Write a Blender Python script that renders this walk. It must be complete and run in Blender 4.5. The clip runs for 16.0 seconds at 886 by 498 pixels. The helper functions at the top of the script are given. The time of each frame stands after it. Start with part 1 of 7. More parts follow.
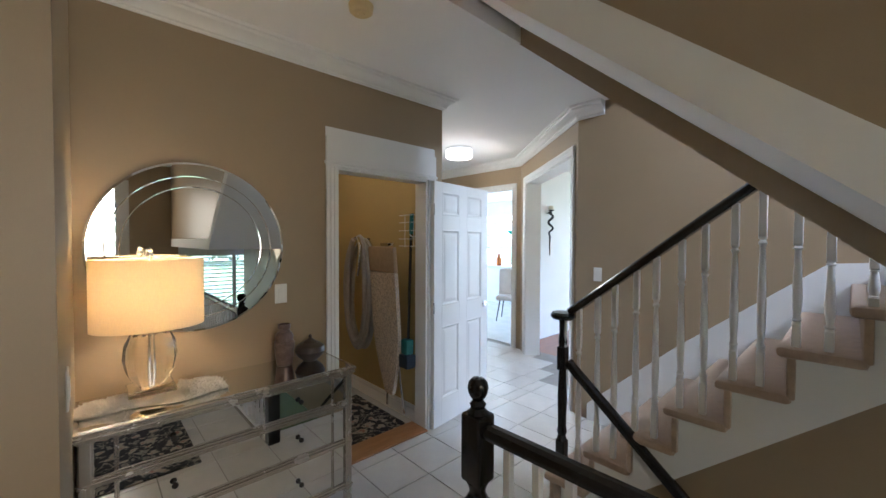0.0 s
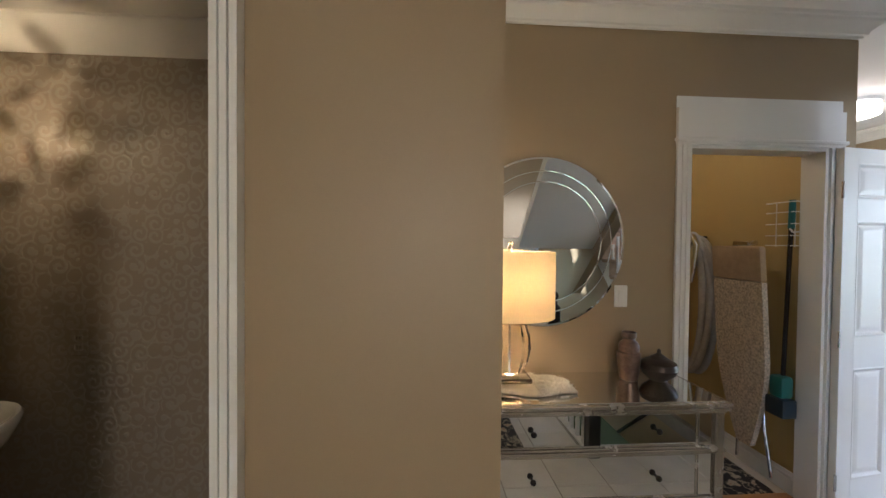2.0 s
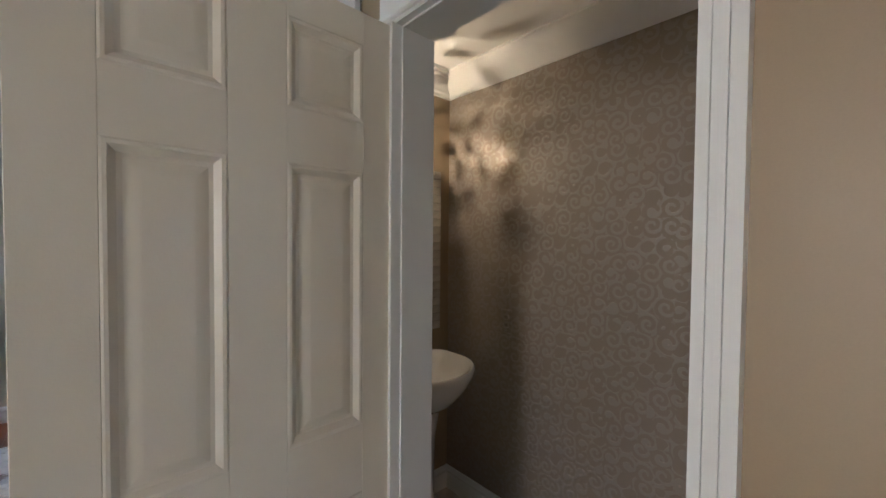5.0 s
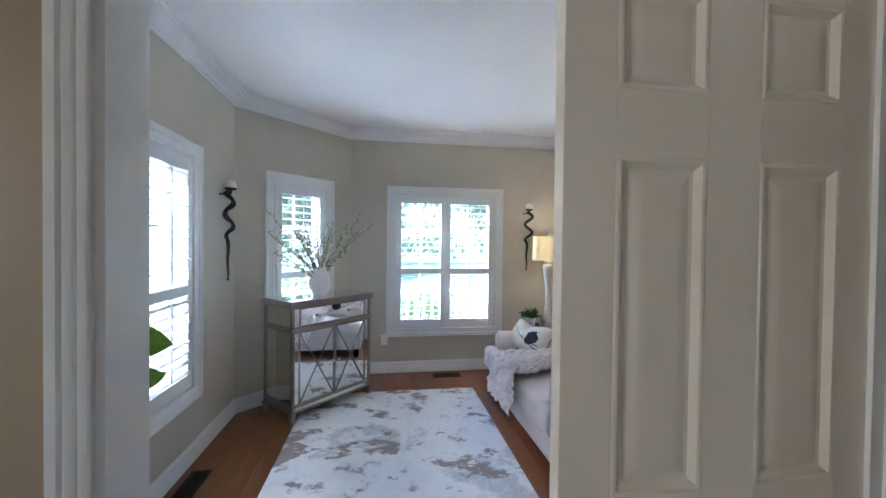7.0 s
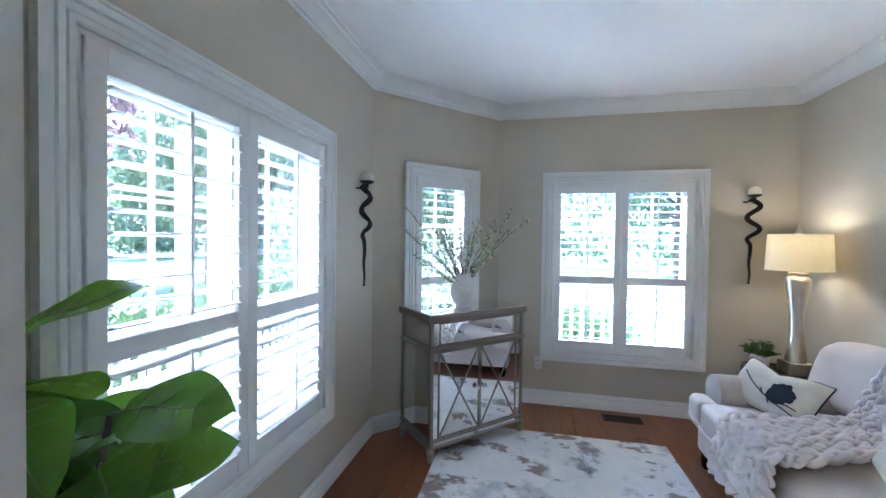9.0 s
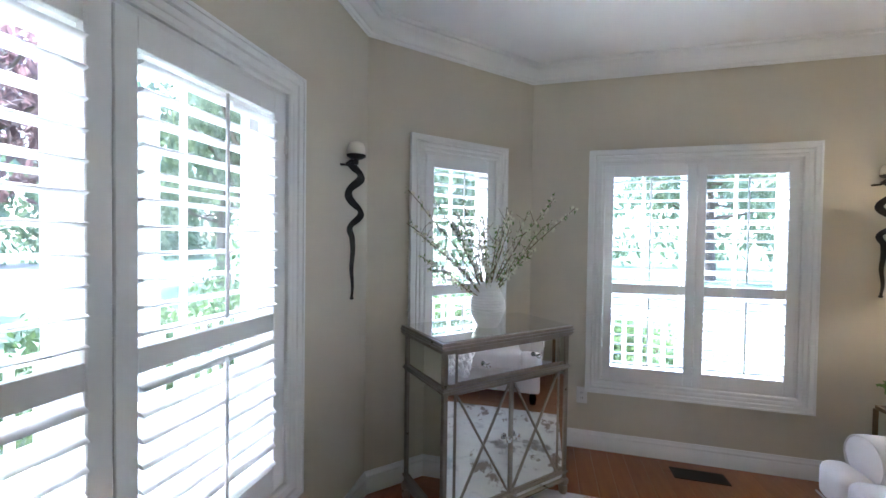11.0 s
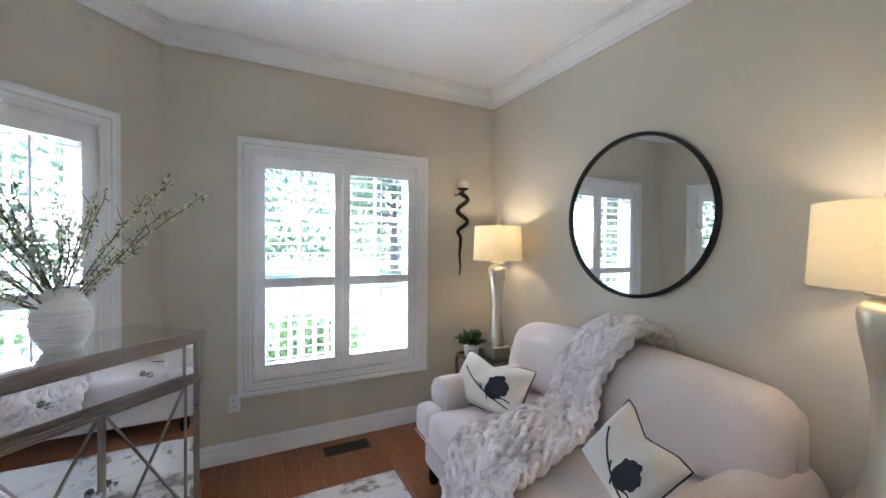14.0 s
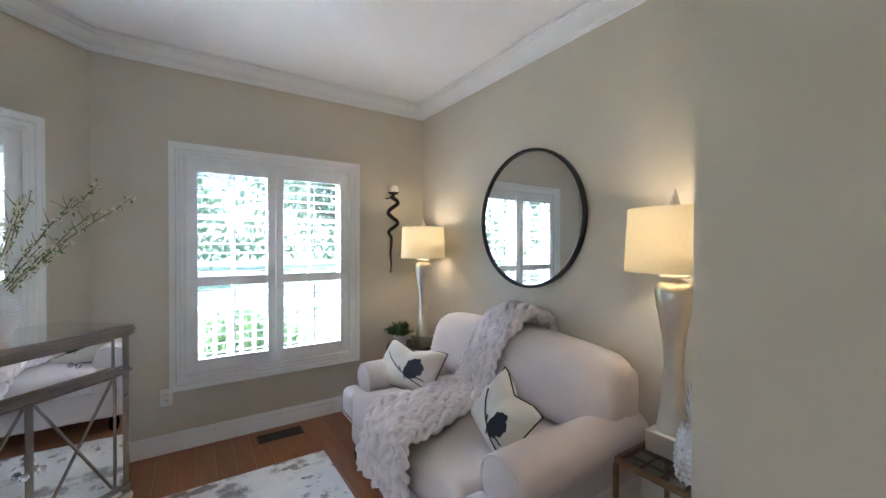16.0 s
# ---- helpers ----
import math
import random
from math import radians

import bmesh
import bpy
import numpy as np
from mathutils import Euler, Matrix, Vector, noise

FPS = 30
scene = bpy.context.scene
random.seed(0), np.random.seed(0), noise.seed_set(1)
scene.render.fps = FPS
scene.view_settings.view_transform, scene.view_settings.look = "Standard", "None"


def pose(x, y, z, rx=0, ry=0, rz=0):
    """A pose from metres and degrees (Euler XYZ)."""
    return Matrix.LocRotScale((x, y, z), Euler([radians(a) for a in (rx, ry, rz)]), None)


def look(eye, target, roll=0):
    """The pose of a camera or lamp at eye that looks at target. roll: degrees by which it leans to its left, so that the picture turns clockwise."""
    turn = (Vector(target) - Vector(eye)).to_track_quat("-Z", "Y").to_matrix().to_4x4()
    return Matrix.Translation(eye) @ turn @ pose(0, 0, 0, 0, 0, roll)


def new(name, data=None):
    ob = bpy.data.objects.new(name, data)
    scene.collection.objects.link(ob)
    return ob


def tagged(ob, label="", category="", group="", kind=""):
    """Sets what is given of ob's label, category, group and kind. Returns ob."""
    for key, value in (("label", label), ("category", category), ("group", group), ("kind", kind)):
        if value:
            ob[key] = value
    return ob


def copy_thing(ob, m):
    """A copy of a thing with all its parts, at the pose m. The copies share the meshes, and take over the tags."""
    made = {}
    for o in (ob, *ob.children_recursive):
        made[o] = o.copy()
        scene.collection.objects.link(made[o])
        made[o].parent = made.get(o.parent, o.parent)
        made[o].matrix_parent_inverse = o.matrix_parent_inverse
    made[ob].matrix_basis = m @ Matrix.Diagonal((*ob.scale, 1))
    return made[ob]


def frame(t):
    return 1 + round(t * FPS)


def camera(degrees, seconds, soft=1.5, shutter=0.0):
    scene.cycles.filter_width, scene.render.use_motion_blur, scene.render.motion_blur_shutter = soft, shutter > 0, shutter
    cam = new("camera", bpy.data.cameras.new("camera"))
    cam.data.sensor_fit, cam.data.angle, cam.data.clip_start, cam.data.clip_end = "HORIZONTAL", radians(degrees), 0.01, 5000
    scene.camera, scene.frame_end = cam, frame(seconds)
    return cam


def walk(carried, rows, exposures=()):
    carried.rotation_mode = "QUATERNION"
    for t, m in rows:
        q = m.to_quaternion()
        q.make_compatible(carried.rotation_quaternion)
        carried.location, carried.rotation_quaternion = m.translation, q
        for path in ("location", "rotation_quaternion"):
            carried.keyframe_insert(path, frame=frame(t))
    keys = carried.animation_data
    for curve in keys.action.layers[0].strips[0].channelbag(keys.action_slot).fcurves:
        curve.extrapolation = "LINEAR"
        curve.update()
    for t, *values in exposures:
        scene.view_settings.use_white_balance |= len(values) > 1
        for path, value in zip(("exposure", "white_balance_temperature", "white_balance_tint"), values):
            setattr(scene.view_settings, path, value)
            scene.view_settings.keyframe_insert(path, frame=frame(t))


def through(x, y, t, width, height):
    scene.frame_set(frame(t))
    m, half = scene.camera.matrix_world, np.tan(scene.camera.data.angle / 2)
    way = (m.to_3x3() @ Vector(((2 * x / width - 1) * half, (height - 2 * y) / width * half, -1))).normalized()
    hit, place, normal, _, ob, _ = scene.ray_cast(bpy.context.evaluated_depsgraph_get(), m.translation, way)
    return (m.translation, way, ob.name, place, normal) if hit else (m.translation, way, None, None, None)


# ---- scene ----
SKY, LAMP_W, HALL_LAMP_W, VANITY_W = 0.095, 0.32, 0.52, 0.26
cam = camera(98.6, 16.0)
PATH = [
    (0, (0.125, 0.087, 1.549), (-1.338, 1.449, 1.504), 0.2),
    (0.5, (0.039, 0.06, 1.532), (-1.622, 1.174, 1.489), 0.2),
    (1, (-0.07, 0.009, 1.526), (-1.893, 0.83, 1.488), 0.2),
    (1.5, (-0.177, -0.073, 1.517), (-2.115, 0.421, 1.48), 0.4),
    (2, (-0.272, -0.141, 1.503), (-2.267, -0.009, 1.467), 0.5),
    (2.5, (-0.394, -0.191, 1.485), (-2.378, -0.439, 1.467), 1.0),
    (3, (-0.491, -0.238, 1.473), (-2.395, -0.848, 1.429), 0.6),
    (5.5, (-0.38, -0.415, 1.474), (-1.531, -2.051, 1.432), 0.6),
    (6, (-0.244, -0.434, 1.481), (-1.112, -2.236, 1.445), 0.5),
    (6.5, (-0.132, -0.484, 1.483), (-0.706, -2.399, 1.448), 0.5),
    (7, (-0.037, -0.587, 1.473), (-0.337, -2.565, 1.442), 0.7),
    (7.5, (0.004, -0.747, 1.467), (-0.055, -2.745, 1.432), 0.7),
    (8, (-0.01, -0.937, 1.486), (0.151, -2.93, 1.443), 0.7),
    (8.5, (0.027, -1.129, 1.48), (0.375, -3.098, 1.441), 0.7),
    (11, (0.253, -2.046, 1.457), (0.76, -3.98, 1.418), 0.8),
    (11.5, (0.206, -2.156, 1.457), (0.506, -4.132, 1.407), 0.8),
    (12, (0.156, -2.205, 1.434), (0.187, -4.205, 1.403), 0.6),
    (12.5, (0.074, -2.207, 1.433), (-0.156, -4.193, 1.404), 0.5),
    (13, (0.011, -2.188, 1.43), (-0.472, -4.128, 1.4), 0.4),
    (13.5, (-0.061, -2.152, 1.422), (-0.767, -4.023, 1.399), 0.4),
    (14, (-0.125, -2.112, 1.425), (-1.029, -3.896, 1.396), 0.4),
    (14.5, (-0.164, -2.055, 1.418), (-1.23, -3.747, 1.394), 0.3),
    (15, (-0.191, -1.969, 1.442), (-1.363, -3.59, 1.406), 0.4),
    (15.5, (-0.201, -1.862, 1.432), (-1.395, -3.466, 1.401), 0.3),
    (16, (-0.178, -1.746, 1.409), (-1.281, -3.414, 1.389), 0.1),
]
EXPOSURES = [(0.0, 4.2, 5200, 11), (1.5, 4.22, 5350, 12), (3.0, 4.28, 5800, 15), (5.5, 4.6, 4800, 15), (7.0, 4.45, 4750, 14), (8.5, 4.45, 4600, 12), (11.0, 4.4, 5100, 15), (14.5, 4.45, 5150, 16), (16.0, 4.35, 5150, 15)]
walk(cam, [(t, look(eye, target, roll)) for t, eye, target, roll in PATH], EXPOSURES)

# ---- world, sun and the lamps' light ----
world = bpy.data.worlds.new("sky")
scene.world = world
world.use_nodes = True
sky = world.node_tree.nodes.new("ShaderNodeTexSky")
sky.sky_type, sky.sun_disc = "NISHITA", False
sky.sun_elevation, sky.sun_rotation = radians(57), radians(111)
sky.air_density, sky.dust_density = 1.0, 2.0
world.node_tree.links.new(sky.outputs[0], world.node_tree.nodes["Background"].inputs[0])
world.node_tree.nodes["Background"].inputs[1].default_value = SKY

sun = new("sun", bpy.data.lights.new("sun", "SUN"))
sun.data.energy, sun.data.angle, sun.data.color = 2.4, radians(0.6), (1.0, 0.95, 0.86)
sun.matrix_world = look((9, -3.5, 15), (0, 0, 0))


def bulb(name, where, watts, colour=(1.0, 0.75, 0.44), size=0.04):
    """The glowing bulb of a lamp that the place has; the closet's is unseen."""
    data = bpy.data.lights.new(name, "POINT")
    data.energy, data.color, data.shadow_soft_size = watts, colour, size
    ob = new(name, data)
    ob.location = where
    return ob


def area_lamp(name, eye, target, width, height, watts, colour=(0.93, 0.97, 1.0), spread=180):
    """An area lamp that stands for sky light or adds unseen fill."""
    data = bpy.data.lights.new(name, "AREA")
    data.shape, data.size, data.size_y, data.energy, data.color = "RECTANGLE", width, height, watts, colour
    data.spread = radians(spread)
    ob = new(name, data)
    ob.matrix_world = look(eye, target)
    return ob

# ---- tools ----
def shape_box(bm, lo, hi, bevel=0.0, m=None):
    """A box, with softened edges where bevel is given."""
    vs = [bm.verts.new((x, y, z)) for x in (lo[0], hi[0]) for y in (lo[1], hi[1]) for z in (lo[2], hi[2])]
    fs = [bm.faces.new([vs[i] for i in f]) for f in ((0, 1, 3, 2), (4, 6, 7, 5), (0, 4, 5, 1), (2, 3, 7, 6), (0, 2, 6, 4), (1, 5, 7, 3))]
    out = vs
    if bevel > 0:
        edges = list({e for f in fs for e in f.edges})
        res = bmesh.ops.bevel(bm, geom=edges, offset=bevel, segments=2 if bevel > 0.006 else 1, affect="EDGES", profile=0.5)
        out = list({v for f in res["faces"] for v in f.verts} | {v for v in vs if v.is_valid})
    if m is not None:
        bmesh.ops.transform(bm, matrix=m, verts=out)
    return bm


def lathe(bm, profile, seg=28, at=(0, 0, 0), m=None, wob=None):
    """Turns a profile of (radius, height) round the upright axis."""
    rings = []
    for r, z in profile:
        ring = []
        for i in range(seg):
            a = 2 * math.pi * i / seg
            rr = r * (wob(a, z) if wob else 1.0)
            ring.append(bm.verts.new((at[0] + rr * math.cos(a), at[1] + rr * math.sin(a), at[2] + z)))
        rings.append(ring)
    for a, b in zip(rings, rings[1:]):
        for i in range(seg):
            bm.faces.new((a[i], a[(i + 1) % seg], b[(i + 1) % seg], b[i]))
    if profile[0][0] > 1e-4:
        bm.faces.new(rings[0][::-1])
    if profile[-1][0] > 1e-4:
        bm.faces.new(rings[-1])
    if m is not None:
        bmesh.ops.transform(bm, matrix=m, verts=[v for ring in rings for v in ring])
    return bm


def tube(bm, pts, radius, seg=8, flat=1.0):
    """A tube along points; radius is one number or one for each point."""
    pts = [Vector(p) for p in pts]
    rad = radius if isinstance(radius, (list, tuple)) else [radius] * len(pts)
    rings, side = [], None
    for i, p in enumerate(pts):
        d = (pts[min(i + 1, len(pts) - 1)] - pts[max(i - 1, 0)]).normalized()
        if side is None:
            side = d.orthogonal().normalized()
        side = (side - d * side.dot(d)).normalized()
        up = d.cross(side)
        rings.append([bm.verts.new(p + rad[i] * (math.cos(2 * math.pi * k / seg) * side + flat * math.sin(2 * math.pi * k / seg) * up)) for k in range(seg)])
    for a, b in zip(rings, rings[1:]):
        for k in range(seg):
            bm.faces.new((a[k], a[(k + 1) % seg], b[(k + 1) % seg], b[k]))
    bm.faces.new(rings[0][::-1])
    bm.faces.new(rings[-1])
    return bm


def sweep(bm, profile, path, closed=False):
    """Runs a profile of (out, up) along a path on one level; out is to the left of the way. Mitred at corners."""
    n = len(path)
    pts = [Vector((p[0], p[1], p[2] if len(p) > 2 else 0)) for p in path]
    rings = []
    for i in range(n):
        a = (pts[i] - pts[i - 1]).normalized() if (closed or i > 0) else None
        b = (pts[(i + 1) % n] - pts[i]).normalized() if (closed or i < n - 1) else None
        a, b = a or b, b or a
        na, nb = Vector((-a.y, a.x, 0)), Vector((-b.y, b.x, 0))
        mid = (na + nb).normalized()
        k = 1.0 / max(0.3, mid.dot(na))
        rings.append([bm.verts.new(pts[i] + mid * (k * o) + Vector((0, 0, u))) for o, u in profile])
    pairs = list(zip(rings, rings[1:])) + ([(rings[-1], rings[0])] if closed else [])
    m = len(profile)
    for a, b in pairs:
        for j in range(m):
            bm.faces.new((a[j], b[j], b[(j + 1) % m], a[(j + 1) % m]))
    if not closed:
        bm.faces.new(rings[0])
        bm.faces.new(rings[-1][::-1])
    return bm


def prism(bm, outline, depth, m=None):
    """A plate of the given outline (x, z) and depth along y."""
    a = [bm.verts.new((x, 0, z)) for x, z in outline]
    b = [bm.verts.new((x, depth, z)) for x, z in outline]
    bm.faces.new(a)
    bm.faces.new(b[::-1])
    for i in range(len(a)):
        j = (i + 1) % len(a)
        bm.faces.new((a[j], a[i], b[i], b[j]))
    if m is not None:
        bmesh.ops.transform(bm, matrix=m, verts=a + b)
    return bm


def mesh_of(name, bm, material, smooth=35):
    bmesh.ops.recalc_face_normals(bm, faces=bm.faces)
    me = bpy.data.meshes.new(name)
    bm.to_mesh(me)
    bm.free()
    me.materials.append(material)
    if smooth:
        me.polygons.foreach_set("use_smooth", [True] * len(me.polygons))
        me.set_sharp_from_angle(angle=radians(smooth))
    return me


def part(name, bm, material, parent=None, label="", smooth=35):
    """One mesh object under a thing or a part."""
    ob = new(name, mesh_of(name, bm, material, smooth))
    ob.parent = parent
    if label:
        ob["label"] = label
    return ob


def piece(name, me, parent, m):
    """A piece that shares its mesh with its like."""
    ob = new(name, me)
    ob.parent = parent
    ob.matrix_basis = m
    return ob


def thing(name, m, label, category, group="", kind=""):
    """An empty at a thing's base, for its parts."""
    ob = new(name)
    ob.empty_display_size = 0.1
    ob.matrix_basis = m
    return tagged(ob, label, category, group, kind)


def setting(name, bm, material, label, category, smooth=35):
    return tagged(part(name, bm, material, None, "", smooth), label, category, "", "structure")


def box(lo, hi, bevel=0.0):
    return shape_box(bmesh.new(), lo, hi, bevel)


# ---- materials ----
def principled(name):
    m = bpy.data.materials.new(name)
    m.use_nodes = True
    return m, m.node_tree, m.node_tree.nodes["Principled BSDF"]


def node(t, kind, **ins):
    n = t.nodes.new(kind)
    for k, v in ins.items():
        n.inputs[k].default_value = v
    return n


def grain(t, scale, detail=4.0, rough=0.55, stretch=(1, 1, 1)):
    co = node(t, "ShaderNodeTexCoord")
    mp = node(t, "ShaderNodeMapping")
    mp.inputs["Scale"].default_value = stretch
    nz = node(t, "ShaderNodeTexNoise", Scale=scale, Detail=detail, Roughness=rough)
    t.links.new(co.outputs["Object"], mp.inputs[0])
    t.links.new(mp.outputs[0], nz.inputs["Vector"])
    return nz


def ramp(t, fac, stops):
    r = node(t, "ShaderNodeValToRGB")
    while len(r.color_ramp.elements) < len(stops):
        r.color_ramp.elements.new(0.5)
    for e, (p, c) in zip(r.color_ramp.elements, stops):
        e.position, e.color = p, (*c, 1)
    t.links.new(fac, r.inputs[0])
    return r


def shade(c, k):
    return tuple(min(1.0, v * k) for v in c)


def mat(name, colour, rough=0.5, metal=0.0, var=0.08, scale=6.0, bump=0.0, bscale=120.0, stretch=(1, 1, 1), coat=0.0, sheen=0.0, random_tint=0.0):
    """A surface with a base colour that varies at two scales and fine relief."""
    m, t, b = principled(name)
    n1 = grain(t, scale, stretch=stretch)
    r1 = ramp(t, n1.outputs["Fac"], [(0.3, shade(colour, 1 - var)), (0.7, shade(colour, 1 + var))])
    n2 = grain(t, bscale, 3.0, stretch=stretch)
    mix = node(t, "ShaderNodeMix")
    mix.data_type, mix.blend_type = "RGBA", "OVERLAY"
    mix.inputs[0].default_value = min(0.5, var * 1.2)
    t.links.new(r1.outputs[0], mix.inputs[6])
    t.links.new(n2.outputs["Fac"], mix.inputs[7])
    out = mix.outputs[2]
    if random_tint:
        inf = node(t, "ShaderNodeObjectInfo")
        hs = node(t, "ShaderNodeHueSaturation")
        mr = node(t, "ShaderNodeMapRange")
        mr.inputs[3].default_value, mr.inputs[4].default_value = 1 - random_tint, 1 + random_tint
        t.links.new(inf.outputs["Random"], mr.inputs[0])
        t.links.new(mr.outputs[0], hs.inputs["Value"])
        t.links.new(out, hs.inputs["Color"])
        out = hs.outputs[0]
    t.links.new(out, b.inputs["Base Color"])
    rr = node(t, "ShaderNodeMapRange")
    rr.inputs[3].default_value, rr.inputs[4].default_value = max(0.02, rough - 0.06), min(1.0, rough + 0.06)
    t.links.new(n1.outputs["Fac"], rr.inputs[0])
    t.links.new(rr.outputs[0], b.inputs["Roughness"])
    b.inputs["Metallic"].default_value = metal
    b.inputs["Coat Weight"].default_value = coat
    b.inputs["Sheen Weight"].default_value = sheen
    if bump:
        bp = node(t, "ShaderNodeBump", Strength=bump, Distance=0.01)
        t.links.new(n2.outputs["Fac"], bp.inputs["Height"])
        t.links.new(bp.outputs[0], b.inputs["Normal"])
    return m


def mirror_mat(name, tint=(0.86, 0.88, 0.87), rough=0.015):
    m, t, b = principled(name)
    b.inputs["Base Color"].default_value = (*tint, 1)
    b.inputs["Metallic"].default_value = 1.0
    n = grain(t, 9.0)
    mr = node(t, "ShaderNodeMapRange")
    mr.inputs[3].default_value, mr.inputs[4].default_value = rough * 0.4, rough * 1.6
    t.links.new(n.outputs["Fac"], mr.inputs[0])
    t.links.new(mr.outputs[0], b.inputs["Roughness"])
    return m


def glass_mat(name, tint=(1, 1, 1), thin=True):
    m, t, b = principled(name)
    if thin:
        out = t.nodes["Material Output"]
        tr = node(t, "ShaderNodeBsdfTransparent")
        tr.inputs[0].default_value = (*tint, 1)
        gl = node(t, "ShaderNodeBsdfGlossy", Roughness=0.02)
        lw = node(t, "ShaderNodeLayerWeight", Blend=0.12)
        fr = node(t, "ShaderNodeMath")
        fr.operation, fr.inputs[1].default_value = "MULTIPLY", 0.6
        t.links.new(lw.outputs["Facing"], fr.inputs[0])
        mx = node(t, "ShaderNodeMixShader")
        t.links.new(fr.outputs[0], mx.inputs[0])
        t.links.new(tr.outputs[0], mx.inputs[1])
        t.links.new(gl.outputs[0], mx.inputs[2])
        t.links.new(mx.outputs[0], out.inputs[0])
    else:
        b.inputs["Base Color"].default_value = (*tint, 1)
        b.inputs["Transmission Weight"].default_value = 1.0
        b.inputs["Roughness"].default_value = 0.03
        b.inputs["IOR"].default_value = 1.45
    return m


def fabric_shade(name, colour, through=0.55):
    """Lampshade cloth that lets the bulb's light through."""
    m, t, b = principled(name)
    out = t.nodes["Material Output"]
    n = grain(t, 260, 2.0, stretch=(1, 1, 0.25))
    r = ramp(t, n.outputs["Fac"], [(0.3, shade(colour, 0.96)), (0.7, shade(colour, 1.03))])
    df, tl, mx = node(t, "ShaderNodeBsdfDiffuse"), node(t, "ShaderNodeBsdfTranslucent"), node(t, "ShaderNodeMixShader")
    mx.inputs[0].default_value = through
    t.links.new(r.outputs[0], df.inputs[0])
    t.links.new(r.outputs[0], tl.inputs[0])
    t.links.new(df.outputs[0], mx.inputs[1])
    t.links.new(tl.outputs[0], mx.inputs[2])
    t.links.new(mx.outputs[0], out.inputs[0])
    return m


def glow(name, colour, strength):
    m, t, b = principled(name)
    b.inputs["Base Color"].default_value = (*colour, 1)
    b.inputs["Emission Color"].default_value = (*colour, 1)
    b.inputs["Emission Strength"].default_value = strength
    return m


def scroll_paper(name):
    """Taupe wallpaper with pearly scrolls."""
    m, t, b = principled(name)
    co = node(t, "ShaderNodeTexCoord")
    vo = node(t, "ShaderNodeTexVoronoi", Scale=16.0, Randomness=0.6)
    t.links.new(co.outputs["Object"], vo.inputs["Vector"])
    sub = node(t, "ShaderNodeVectorMath")
    sub.operation = "SUBTRACT"
    t.links.new(co.outputs["Object"], sub.inputs[0])
    t.links.new(vo.outputs["Position"], sub.inputs[1])
    sep = node(t, "ShaderNodeSeparateXYZ")
    t.links.new(sub.outputs[0], sep.inputs[0])
    add = node(t, "ShaderNodeMath")
    t.links.new(sep.outputs[0], add.inputs[0])
    t.links.new(sep.outputs[1], add.inputs[1])
    an = node(t, "ShaderNodeMath")
    an.operation = "ARCTAN2"
    t.links.new(sep.outputs[2], an.inputs[0])
    t.links.new(add.outputs[0], an.inputs[1])
    ln = node(t, "ShaderNodeVectorMath")
    ln.operation = "LENGTH"
    t.links.new(sub.outputs[0], ln.inputs[0])
    mul = node(t, "ShaderNodeMath")
    mul.operation, mul.inputs[1].default_value = "MULTIPLY", 235.0
    t.links.new(ln.outputs["Value"], mul.inputs[0])
    sc = node(t, "ShaderNodeSeparateColor")
    t.links.new(vo.outputs["Color"], sc.inputs[0])
    gt = node(t, "ShaderNodeMath")
    gt.operation, gt.inputs[1].default_value = "GREATER_THAN", 0.5
    t.links.new(sc.outputs[0], gt.inputs[0])
    sg = node(t, "ShaderNodeMapRange")
    sg.inputs[3].default_value, sg.inputs[4].default_value = -1.0, 1.0
    t.links.new(gt.outputs[0], sg.inputs[0])
    am = node(t, "ShaderNodeMath")
    am.operation = "MULTIPLY"
    t.links.new(an.outputs[0], am.inputs[0])
    t.links.new(sg.outputs[0], am.inputs[1])
    sm = node(t, "ShaderNodeMath")
    t.links.new(am.outputs[0], sm.inputs[0])
    t.links.new(mul.outputs[0], sm.inputs[1])
    sn = node(t, "ShaderNodeMath")
    sn.operation = "SINE"
    t.links.new(sm.outputs[0], sn.inputs[0])
    nz = grain(t, 22.0, 2.0)
    ad = node(t, "ShaderNodeMath")
    ad.operation, ad.inputs[2].default_value = "MULTIPLY_ADD", -0.55
    ad.inputs[1].default_value = 1.1
    t.links.new(nz.outputs["Fac"], ad.inputs[0])
    a2 = node(t, "ShaderNodeMath")
    t.links.new(sn.outputs[0], a2.inputs[0])
    t.links.new(ad.outputs[0], a2.inputs[1])
    ink = ramp(t, a2.outputs[0], [(0.28, (0, 0, 0)), (0.40, (1, 1, 1))])
    col = ramp(t, ink.outputs[0], [(0.0, (0.235, 0.195, 0.15)), (1.0, (0.44, 0.395, 0.335))])
    t.links.new(col.outputs[0], b.inputs["Base Color"])
    rg = node(t, "ShaderNodeMapRange")
    rg.inputs[3].default_value, rg.inputs[4].default_value = 0.55, 0.20
    t.links.new(ink.outputs[0], rg.inputs[0])
    t.links.new(rg.outputs[0], b.inputs["Roughness"])
    mt = node(t, "ShaderNodeMath")
    mt.operation, mt.inputs[1].default_value = "MULTIPLY", 0.3
    t.links.new(ink.outputs[0], mt.inputs[0])
    t.links.new(mt.outputs[0], b.inputs["Metallic"])
    bp = node(t, "ShaderNodeBump", Strength=0.4, Distance=0.002)
    t.links.new(ink.outputs[0], bp.inputs["Height"])
    t.links.new(bp.outputs[0], b.inputs["Normal"])
    return m


